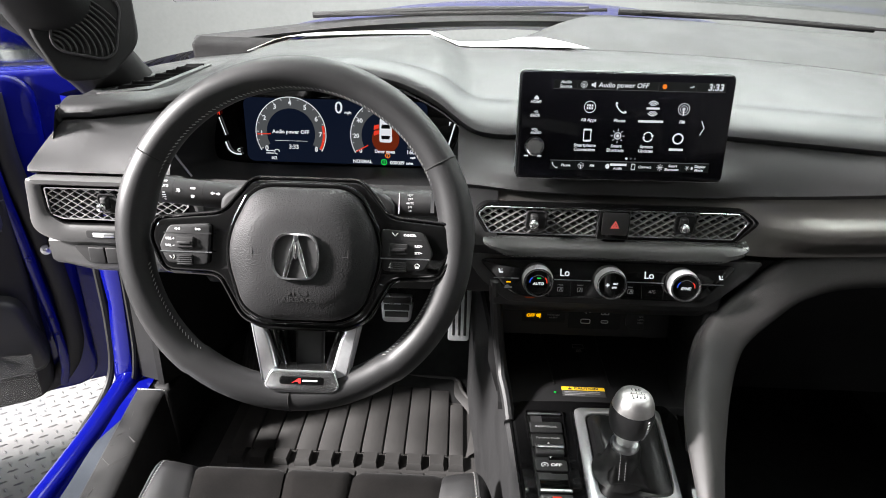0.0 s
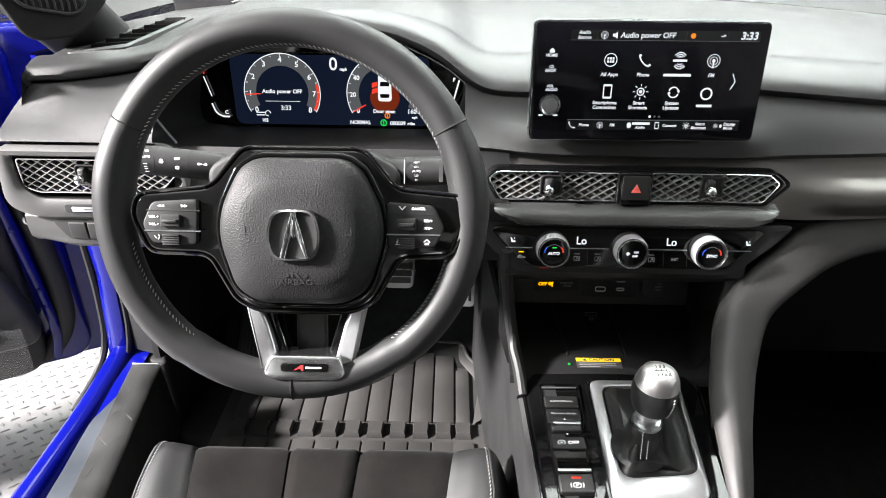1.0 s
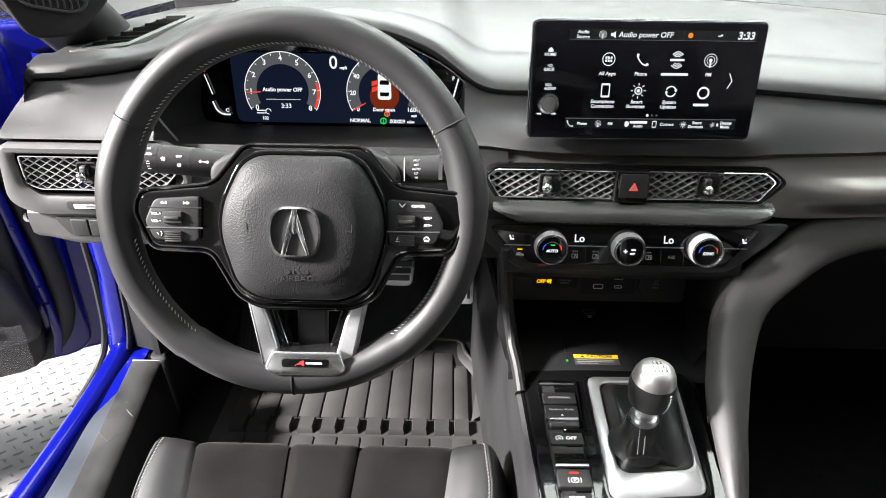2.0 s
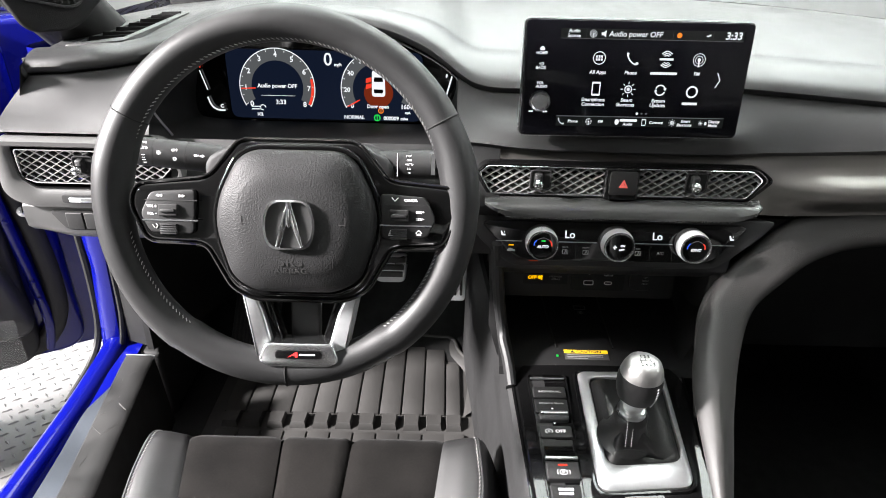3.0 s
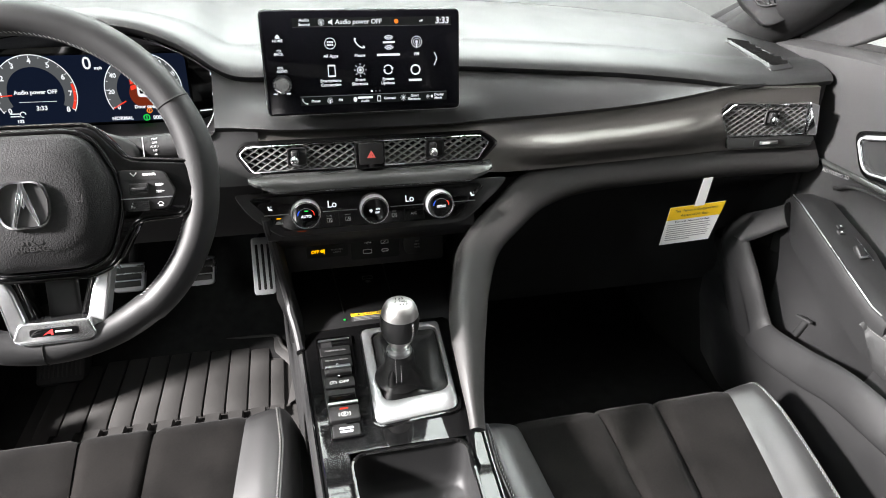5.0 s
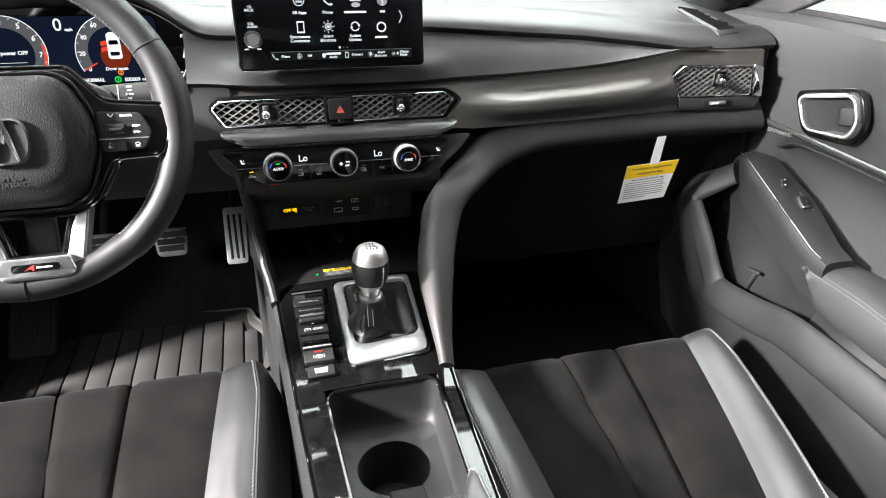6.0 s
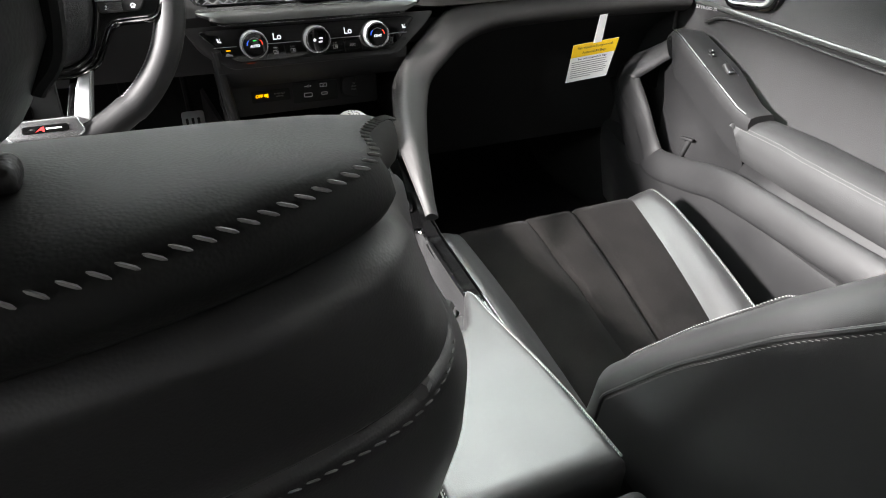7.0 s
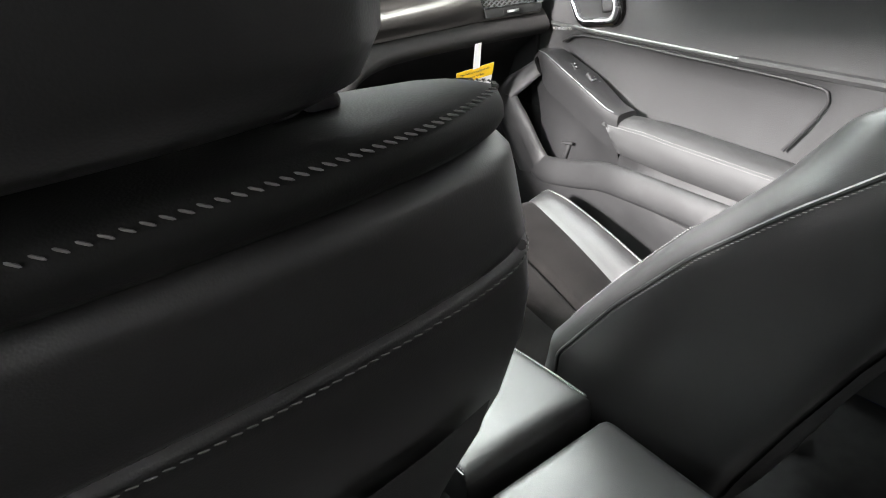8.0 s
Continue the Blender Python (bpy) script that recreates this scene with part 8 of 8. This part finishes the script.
floor_mat()


def pedals():
    gas = thing("accelerator_pedal", "brushed steel accelerator pedal with dark slots", "pedal", m=face(-0.190, 1.430, 0.505, 24))
    part("plate", plate(rpoly([(-0.0235, -0.062), (0.0215, -0.062), (0.0260, 0.062), (-0.0215, 0.062)], 0.008, 4), 0.006, I4, 0.002), ALLOY, gas, "brushed steel plate")
    for x in (-0.0115, 0.0005, 0.0125):
        part("slot", rbox(0.0055, 0.098, 0.003, 0.002, Matrix.Translation((x, -0.002, 0.0062))), RUBBER, gas)
    part("arm", tube([Vector((0, 0.02, 0)), Vector((0, 0.12, -0.06)), Vector((0, 0.30, -0.10))], 0.008, 8), DARKGAP, gas)
    for x, lab in ((-0.327, "brake"), (-0.470, "clutch")):
        p = thing(lab + "_pedal", "steel-faced %s pedal with rubber strips" % lab, "pedal", m=face(x, 1.470, 0.487, 28))
        part("pad", plate(rpoly([(-0.030, -0.032), (0.030, -0.032), (0.0365, 0.020), (0.033, 0.030), (-0.033, 0.030), (-0.0365, 0.020)], 0.012, 4), 0.010, I4, 0.003, back=-0.006), SILVER, p, "steel pedal pad")
        for y in (-0.015, 0.0, 0.015):
            part("rubber_strip", rbox(0.056 + y * 0.3, 0.0125, 0.004, 0.0018, Matrix.Translation((0, y, 0.0105))), RUBBER, p)
        part("arm", tube(curve([(0.004, 0.0, -0.004), (0.006, 0.05, -0.03), (0.004, 0.16, -0.08), (0.0, 0.34, -0.09)], 16), 0.009, 10), DARKGAP, p)
    dead = thing("footrest", "black ribbed footrest beside the pedals", "footrest", m=flat(-0.655, 1.535, 0.300, 42))
    part("pad", plate(rrect(0.10, 0.19, 0.012), 0.012, I4, 0.004, back=-0.03), PLASTIC, dead)
    for k in range(10):
        part("rib", rbox(0.004, 0.16, 0.002, 0.0006, Matrix.Translation((-0.040 + 0.009 * k, 0, 0.0125))), RUBBER, dead)


pedals()


def airbag_tag():
    tg = thing("airbag_tag", "yellow and white airbag warning tag hung from the glovebox", "tag", m=face(0.571, 1.068, 0.697, -12, -5) @ pose(0, 0, 0, 0, 0, 6) @ Matrix.Diagonal((0.93, 0.95, 1, 1)))
    o = [(-0.056, -0.043), (0.044, -0.043), (0.060, 0.043), (-0.048, 0.043)]
    part("card", plate(o, 0.0006, I4, 0, back=0), PAPER, tg, "white card")
    band = part("yellow_band", plate([(-0.0508, 0.014), (0.0547, 0.014), (0.060, 0.043), (-0.048, 0.043)], 0.0004, Matrix.Translation((0, 0, 0.0006))), YELLOW, tg, "yellow heading band")
    part("lettering", words("This Vehicle is Equipped with", 0.0072, Matrix.Translation((0.0045, 0.0335, 0.0011)), squeeze=1.0), INK, band)
    part("lettering", words("Advanced Air Bags", 0.0072, Matrix.Translation((0.003, 0.0225, 0.0011))), INK, band)
    part("lettering", words("Even with Advanced Air Bags", 0.0058, Matrix.Translation((0.001, 0.0085, 0.0008))), INK, tg)
    part("small_print", bars(0.090, 0.040, 8, Matrix.Translation((-0.002, -0.0155, 0.0007)), 7, fill=0.4), INK_GREY, tg)
    part("strap", plate([(-0.002, 0.040), (0.018, 0.041), (0.022, 0.100), (0.004, 0.100)], 0.0006, Matrix.Translation((0, 0, 0.0008))), PAPER, tg, "white paper strap")


airbag_tag()

# ---- passenger door, shut ----
def passenger_door():
    d = thing("door_1", "grey and black passenger door panel with silver handle", "car door", (0.85, 0.6, 0.25), kind="structure")
    # upper panel from the belt line to the bright strip
    rows = []
    for y in np.linspace(1.30, -0.02, 45):
        k = smoothstep(1.15, 0.95, y)
        belt = 0.985 - 0.025 * smoothstep(1.1, 0.3, y)
        strip_z = float(np.interp(y, (0.0, 0.58, 1.08, 1.3), (0.752, 0.775, 0.803, 0.815)))
        r = [(0.865, y, belt + 0.004), (0.845, y, belt + 0.006), (0.822, y, belt + 0.003), (0.808, y, belt - 0.008), (0.806, y, belt - 0.03)]
        for t in (0.25, 0.5, 0.75, 1.0):
            z = belt - 0.03 + (strip_z + 0.006 - belt + 0.03) * t
            r.append((0.806 + 0.016 * math.sin(math.pi * t * 0.9), y, z))
        r.append((0.807, y, strip_z - 0.010))
        rows.append(r)
    part("upper_panel", grid(rows), DOOR_VINYL, d, "soft black upper door panel")
    # bright strip, ending before the rear edge
    pts = [(0.803, y, float(np.interp(y, (0.55, 0.58, 1.08, 1.3), (0.772, 0.775, 0.803, 0.815)))) for y in np.linspace(1.10, 0.585, 30)]
    part("bright_strip", tube(pts, 0.0048, 10, squash=1.2), LEDGE, d, "satin silver trim strip")
    part("strip_filler", tube([(0.806, y, float(np.interp(y, (0.0, 0.58), (0.752, 0.775)))) for y in np.linspace(0.584, -0.02, 12)], 0.009, 8), DOOR_VINYL, d)
    # inset panel under the strip
    rows = []
    for y in np.linspace(1.12, -0.02, 40):
        st = float(np.interp(y, (0.0, 0.58, 1.08, 1.3), (0.752, 0.775, 0.803, 0.815))) - 0.004
        r = []
        for t in np.linspace(0, 1, 9):
            z = st + (0.56 - st) * t
            dish = 0.018 * smoothstep(0.0, 0.15, t) * smoothstep(1.10, 1.0, y) * smoothstep(0.38, 0.46, y)
            r.append((0.803 + dish, y, z))
        rows.append(r)
    part("inset_panel", grid(rows), DOOR_VINYL, d, "soft black inset panel")
    # inset edge line
    line = curve([(0.806, 1.02, 0.765), (0.805, 0.95, 0.782), (0.803, 0.70, 0.768), (0.803, 0.46, 0.752), (0.803, 0.42, 0.735), (0.804, 0.43, 0.70), (0.804, 0.455, 0.66), (0.803, 0.475, 0.63)], 50)
    part("inset_edge", tube(line, 0.003, 8), PLASTIC, d)
    # inner handle in its bezel
    H = Matrix.Translation((0.806, 0.930, 0.850)) @ pose(0, 0, 0, 0, 0, -90) @ pose(0, 0, 0, 90, 0, 0) @ pose(0, 0, 0, 0, 0, 10)
    o = rpoly([(-0.068, 0.028), (0.052, 0.036), (0.066, -0.014), (0.050, -0.042), (-0.046, -0.034)], [0.018, 0.02, 0.02, 0.02, 0.02], 6)
    i = [(x * 0.84 + 0.0, y * 0.75) for x, y in o]
    hd = part("handle_bezel", frame_ring(o, i, 0.010, H, 0.004, -0.004), BRIGHT, d, "satin silver handle bezel")
    part("handle_cup", plate([(x * 1.0, y * 1.0) for x, y in i], -0.004, H, back=-0.012), DARKGAP, hd)
    part("handle_lever", rbox(0.026, 0.030, 0.006, 0.004, H @ Matrix.Translation((0.032, -0.004, -0.001)) @ pose(0, 0, 0, 0, 14, 0)), PLASTIC, hd, "dark release lever")
    mid = [H @ Vector(((a[0] + b[0]) / 2, (a[1] + b[1]) / 2, 0.007)) for a, b in zip(o, i)]
    part("handle_rim", tube(mid, 0.0036, 12, closed=True), ALLOY, hd, "rounded bright rim")
    o3 = [(x * 1.14, y * 1.20) for x, y in o]
    part("handle_surround", frame_ring(o3, o, 0.003, H, 0.001, -0.004), PIANO, hd)
    # switch armrest: sloping top, rounded nose
    def prof(y):
        return float(np.interp(y, (0.0, 0.40, 0.75, 0.81, 1.00, 1.035, 1.055), (0.612, 0.618, 0.650, 0.662, 0.752, 0.752, 0.735)))
    rows = []
    for y in np.concatenate([np.linspace(1.052, 1.02, 8), np.linspace(1.00, 0.775, 14)]):
        z = prof(y)
        n = smoothstep(1.056, 1.01, y)
        x0 = float(np.interp(y, (0.775, 1.0, 1.055), (0.712, 0.722, 0.745)))
        x1 = float(np.interp(y, (0.775, 0.90, 1.0, 1.055), (0.772, 0.800, 0.792, 0.775)))
        rows.append([(x0 + 0.012, y, z - 0.085 * n), (x0 + 0.002, y, z - 0.030 * n), (x0, y, z - 0.012), (x0 + 0.003, y, z - 0.003), (x0 + 0.009, y, z), ((x0 + x1) / 2, y, z + 0.001), (x1 - 0.004, y, z - 0.001), (x1, y, z - 0.006), (x1 + 0.012, y, z - 0.03), (0.815, y, z - 0.07)])
    sw = part("switch_panel", grid(rows, caps=True), PLASTIC, d, "black window switch panel")
    e = [(float(np.interp(y, (0.775, 1.0, 1.055), (0.712, 0.722, 0.745))) + 0.0045, y, prof(y) - 0.0005) for y in np.linspace(1.035, 0.79, 24)]
    part("bright_edge", tube(e, 0.0010, 6), SILVER, sw, "thin silver edge")
    S = Matrix.Translation((0.762, 0.905, 0.7065)) @ pose(0, 0, 0, 25.5, 0, 0)
    part("switch_well", plate(rrect(0.024, 0.048, 0.005), 0.0006, S, back=-0.004), DARKGAP, sw)
    part("window_switch", rbox(0.014, 0.024, 0.010, 0.003, S @ Matrix.Translation((0.0, -0.010, 0.004)) @ pose(0, 0, 0, 16, 0, 0)), PLASTIC_GREY, sw, "window switch with a pale tip")
    part("switch_tip", rbox(0.014, 0.0035, 0.003, 0.001, S @ Matrix.Translation((0.0, -0.021, 0.0065))), SILVER, sw)
    part("switch_line", rbox(0.0012, 0.044, 0.0006, 0, S @ Matrix.Translation((0.0165, -0.004, 0.0008))), SILVER, sw)
    for y in (0.034, 0.046):
        part("lock_button", rbox(0.013, 0.009, 0.004, 0.0015, S @ Matrix.Translation((-0.004 + 0.55 * (y - 0.034), y, 0.0012))), PLASTIC_GREY, sw)
        part("lock_mark", rbox(0.003, 0.002, 0.0006, 0, S @ Matrix.Translation((-0.004 + 0.55 * (y - 0.034), y, 0.0035))), LEGEND, sw)
    # padded armrest
    rows = []
    ys = np.concatenate([np.linspace(0.812, 0.79, 5), np.linspace(0.77, 0.05, 26)])
    for y in ys:
        n = smoothstep(0.816, 0.775, y)
        z = float(np.interp(y, (0.0, 0.35, 0.55, 0.70, 0.80), (0.605, 0.612, 0.628, 0.640, 0.640)))
        xi = float(np.interp(y, (0.0, 0.4, 0.65, 0.8), (0.715, 0.703, 0.698, 0.708)))
        low = float(np.interp(y, (0.0, 0.4, 0.8), (0.528, 0.538, 0.570)))
        low = z - (z - low) * max(0.2, n)
        rows.append([(0.82, y, low - 0.01), (0.77, y, low - 0.006), (xi + 0.020, y, low), (xi + 0.006, y, low + 0.008), (xi, y, (low + z) / 2 - 0.004), (xi + 0.004, y, z - 0.014), (xi + 0.014, y, z - 0.003 * n), (xi + 0.030, y, z + 0.003 * n), (0.765, y, z + 0.004), (0.790, y, z - 0.004), (0.812, y, z - 0.012)])
    arm = part("door_armrest", grid(rows, caps=True), DOOR_VINYL, d, "padded black leather armrest", sharp=60)
    for off in (0.0, 0.0042):
        line = [Vector((float(np.interp(y, (0.0, 0.4, 0.65, 0.8), (0.715, 0.703, 0.698, 0.708))) + 0.0055 + off, y, float(np.interp(y, (0.0, 0.35, 0.55, 0.70, 0.80), (0.605, 0.612, 0.628, 0.640, 0.640))) - 0.0110 + off * 0.95)) for y in np.linspace(0.795, 0.06, 60)]
        part("stitching", stitches(line, 0.0044, 0.0004, 12, normal=(-0.7, 0, 0.7)), SEAT_THREAD, arm, "pale grey stitching")
    # lower panel with the map pocket
    rows = []
    for y in np.linspace(1.24, -0.02, 50):
        xi = float(np.interp(y, (0.0, 0.5, 0.73, 0.99, 1.12, 1.24), (0.685, 0.672, 0.690, 0.716, 0.722, 0.760)))
        zt = float(np.interp(y, (0.0, 0.5, 0.73, 0.99, 1.06, 1.24), (0.470, 0.475, 0.490, 0.470, 0.475, 0.480)))
        rows.append([(xi + 0.05, y, zt + 0.012), (xi + 0.016, y, zt + 0.008), (xi + 0.004, y, zt + 0.001), (xi, y, zt - 0.012), (xi + 0.002, y, zt - 0.05), (xi + 0.016, y, zt - 0.11), (xi + 0.04, y, 0.27), (0.84, y, 0.22)])
    part("lower_panel", grid(rows), PLASTIC_GREY, d, "grey moulded lower door panel")
    rows = []
    for y in np.linspace(1.24, -0.02, 30):
        rows.append([(0.80, y, 0.60), (0.792, y, 0.56), (0.785, y, 0.50), (0.775, y, 0.46), (0.76, y, 0.44)])
    part("pocket_wall", grid(rows), PLASTIC, d, "dark back wall of the door pocket")
    # pocket frame: rises from the lower panel towards the dash
    fr = curve([(0.705, 0.05, 0.50), (0.690, 0.45, 0.512), (0.692, 0.70, 0.522), (0.700, 0.80, 0.518), (0.706, 0.88, 0.500), (0.718, 0.985, 0.482), (0.722, 1.02, 0.500), (0.712, 1.06, 0.570), (0.700, 1.095, 0.630), (0.703, 1.10, 0.655), (0.722, 1.06, 0.690), (0.735, 1.03, 0.715)], 80)
    part("pocket_frame", tube(fr, lambda t: 0.032 - 0.010 * smoothstep(0.75, 1, t), 18, squash=0.34, up=(-1, 0, 0.35)), PLASTIC_GREY, d, "grey moulded pocket frame")
    rows = []
    for t in np.linspace(0, 1, 12):
        y = 1.085 - 0.10 * t
        z = 0.64 - 0.165 * t
        rows.append([(0.692 + 0.018 * t, y + 0.020, z - 0.006), (0.690 + 0.018 * t, y + 0.045, z - 0.012), (0.705 + 0.012 * t, y + 0.085, z - 0.02), (0.74, y + 0.12, z - 0.03), (0.80, y + 0.14, z - 0.03)])
    part("speaker_cover", grid(rows), PLASTIC_GREY, d, "grey panel ahead of the pocket")
    rows = []
    for y in np.linspace(0.80, -0.02, 24):
        b = 0.05 * smoothstep(0.70, 0.80, y)
        rows.append([(0.735 + b, y, 0.585), (0.720 + b, y, 0.565), (0.708 + b, y, 0.545), (0.698 + b, y, 0.525), (0.690 + b * 0.6, y, 0.50), (0.690 + b * 0.4, y, 0.46)])
    part("armrest_base", grid(rows), PLASTIC_GREY, d, "grey moulding beneath the armrest")
    part("pocket_hook", join(rbox(0.008, 0.034, 0.006, 0.002, Matrix.Translation((0.756, 0.950, 0.545)) @ pose(0, 0, 0, -8, 0, 0)), rbox(0.016, 0.012, 0.05, 0.004, Matrix.Translation((0.770, 0.960, 0.520)) @ pose(0, 0, 0, 20, 0, 0))), PLASTIC, d)
    # inner pocket divider, lit slope behind the armrest
    rows = []
    for y in np.linspace(1.05, 0.80, 16):
        zt = float(np.interp(y, (0.80, 1.0, 1.05), (0.60, 0.70, 0.70)))
        rows.append([(0.742, y, zt), (0.758, y, zt - 0.06), (0.768, y, zt - 0.11), (0.772, y, 0.47)])
    part("pocket_slope", grid(rows), PLASTIC_GREY, d, "grey slope inside the pocket")
    # window above, with its inner belt seal
    part("belt_seal", tube([(0.842, y, 0.992 - 0.025 * smoothstep(1.1, 0.3, y)) for y in np.linspace(1.32, -0.02, 20)], 0.007, 8), DARKGAP, d, "black rubber belt seal")
    rows = [[(0.856 - 0.13 * t, 1.34 - 0.42 * t - (1.36 - 0.46 * t) * k / 10, 0.985 + 0.36 * t) for k in range(11)] for t in np.linspace(0, 1, 6)]
    bm = grid(rows)
    bmesh.ops.solidify(bm, geom=list(bm.faces), thickness=0.004)
    g = part("window_pane", bm, GLASS, d, "clear side window")
    g.visible_shadow = False
    part("lettering", words("ELS STUDIO 3D", 0.0085, Matrix.Translation((0.7955, 1.015, 0.7935)) @ pose(0, 0, 0, 0, 0, -90) @ pose(0, 0, 0, 90, 0, 0) @ pose(0, 0, 0, 0, 0, 3)), LEGEND_DIM, d)


passenger_door()


# ---- driver's door, standing open ----
def driver_door():
    # local frame at the hinge: x along the door, y out through its inner skin, z up
    D = Matrix.Translation((-0.940, 1.565, 0)) @ pose(0, 0, 0, 0, 0, 180 + 28)
    d = thing("door_2", "blue driver's door standing open with film on its panel", "car door", m=D, kind="structure")
    def slab(x0, x1, z0, z1, y0, y1, r):
        out = rpoly([(x0, z0), (x1, z0), (x1, z1), (x0, z1)], r, 6)
        bm = plate(out, y1, pose(0, 0, 0, 90, 0, 0) @ Matrix.Diagonal((1, 1, -1, 1)), 0.012, back=y0)
        bmesh.ops.reverse_faces(bm, faces=list(bm.faces))
        return bm
    part("outer_skin", slab(0.0, 1.06, 0.22, 0.965, -0.10, -0.030, 0.06), BLUE, d, "glossy blue door shell")
    part("inner_sheet", slab(0.128, 1.05, 0.228, 0.962, -0.04, -0.006, 0.06), BLUE, d, "blue pressed inner sheet")
    part("inner_panel", slab(0.215, 1.05, 0.235, 0.95, -0.002, 0.030, 0.07), BAY_BLACK, d, "black inner door panel")
    seal = curve([(0.200, 0.008, 0.93), (0.198, 0.008, 0.80), (0.180, 0.008, 0.66), (0.168, 0.008, 0.567), (0.161, 0.008, 0.48), (0.160, 0.008, 0.41), (0.166, 0.008, 0.35), (0.192, 0.008, 0.295), (0.245, 0.008, 0.262), (0.45, 0.008, 0.250), (1.0, 0.008, 0.250)], 60)
    part("door_seal", tube(seal, 0.021, 12, squash=0.55, up=(0, 1, 0)), BAY_BLACK, d, "wide black rubber door seal")
    s_line = curve([(0.200, 0.022, 0.262), (0.190, 0.022, 0.31), (0.188, 0.022, 0.36), (0.192, 0.022, 0.424), (0.197, 0.022, 0.49), (0.203, 0.022, 0.566), (0.210, 0.022, 0.646), (0.222, 0.022, 0.78), (0.226, 0.022, 0.94)], 48)
    part("edge_strip", tube(s_line, lambda t: 0.0085 + 0.002 * math.sin(3 * t), 12, squash=0.45, up=(0, 1, 0)), BLUE, d, "blue painted edge between panel and seal")
    for k in (15, 19, 31):
        part("panel_clip", lathe([(0.006, 0), (0.006, 0.002), (0.003, 0.004)], 12, Matrix.Translation(s_line[k] + Vector((0, 0.004, 0))) @ pose(0, 0, 0, -90, 0, 0)), BLUE, d)
    part("striker_bolt", lathe([(0.011, 0), (0.011, 0.004), (0.006, 0.005), (0.006, 0.011), (0.003, 0.013)], 12, Matrix.Translation((0.170, 0.020, 0.600)) @ pose(0, 0, 0, -90, 0, 0)), SILVER, d, "bare metal bolt head")
    rows = []
    for x in np.linspace(0.22, 0.98, 24):
        n = smoothstep(0.22, 0.30, x)
        z = 0.60 + 0.12 * smoothstep(0.75, 0.25, x)
        rows.append([(x, 0.02, z - 0.07), (x, 0.055 * n + 0.02, z - 0.06), (x, 0.075 * n + 0.02, z - 0.03), (x, 0.07 * n + 0.02, z - 0.004), (x, 0.03, z + 0.002), (x, 0.02, z)])
    part("door_armrest", grid(rows, caps=True), LEATHER, d, "padded black armrest")
    out = rpoly([(0.20, 0.33), (0.62, 0.33), (0.66, 0.47), (0.24, 0.52)], 0.05, 5)
    part("door_pocket", plate(out, 0.072, pose(0, 0, 0, 90, 0, 0) @ Matrix.Diagonal((1, 1, -1, 1)), 0.015, back=0.02), PLASTIC_GREY, d, "grey door pocket")
    # loose clear protective film over the pocket
    rows = []
    for x in np.linspace(0.235, 0.66, 34):
        r = []
        for z in np.linspace(0.235, 0.395, 18):
            wv = 0.012 * noise.noise(Vector((x * 14, z * 14, 3.0))) + 0.007 * noise.noise(Vector((x * 45, z * 38, 9.0)))
            r.append((x, 0.092 + wv, z + 0.006 * noise.noise(Vector((x * 20, 1.0, 5.0)))))
        rows.append(r)
    sheet = grid(rows)
    bmesh.ops.solidify(sheet, geom=list(sheet.faces), thickness=0.0006)
    film = part("plastic_film", sheet, FILM, d, "loose clear protective film")
    film.visible_shadow = False
    # window frame
    fr = curve([(0.02, -0.04, 0.955), (0.16, -0.05, 1.06), (0.42, -0.07, 1.20), (0.66, -0.09, 1.30), (0.85, -0.10, 1.335), (1.02, -0.10, 1.31), (1.05, -0.08, 1.15), (1.06, -0.05, 0.96)], 50)
    part("window_frame", tube(fr, 0.010, 10, squash=1.2), DARKGAP, d, "black window frame")
    pane = grid([[(x, -0.06, z0) for x in np.linspace(0.05, 1.03, 14)] if z0 < 0.97 else [(x, -0.08, min(1.30, 0.97 + (x - 0.02) * 0.62)) for x in np.linspace(0.05, 1.03, 14)] for z0 in (0.96, 1.3)])
    bmesh.ops.solidify(pane, geom=list(pane.faces), thickness=0.004)
    wp = part("window_pane", pane, GLASS, d, "clear side window")
    wp.visible_shadow = False
    m = part("door_mirror", rbox(0.20, 0.11, 0.13, 0.04, Matrix.Translation((0.16, -0.17, 1.02))), BLUE, d, "blue door mirror housing")
    part("mirror_glass", plate(rrect(0.16, 0.10, 0.03), 0.002, Matrix.Translation((0.16, -0.115, 1.02)) @ pose(0, 0, 0, 90, 0, 0)), CHROME, m)
    part("check_strap", rbox(0.10, 0.015, 0.02, 0.003, Matrix.Translation((-0.02, 0.02, 0.66))), SILVER, d, "bare steel check strap")


driver_door()


# front wing beyond the hinges
def wing():
    for s in (-1, 1):
        w = thing("front_wing", "glossy blue front wing of the car", "car wing", (s * 0.9, 2.0, 0.3))
        rows = []
        for y in np.linspace(1.50, 2.9, 16):
            k = (y - 1.5) / 1.4
            rows.append([(s * (0.84 - 0.1 * k * k), y, 0.985 - 0.12 * k * k), (s * (0.88 - 0.1 * k * k), y, 0.965 - 0.12 * k * k), (s * (0.905 - 0.1 * k * k), y, 0.92 - 0.12 * k * k), (s * (0.915 - 0.1 * k * k), y, 0.75), (s * (0.90 - 0.1 * k * k), y, 0.45), (s * (0.88 - 0.1 * k * k), y, 0.25)])
        part("panel", grid(rows), BLUE, w)


wing()
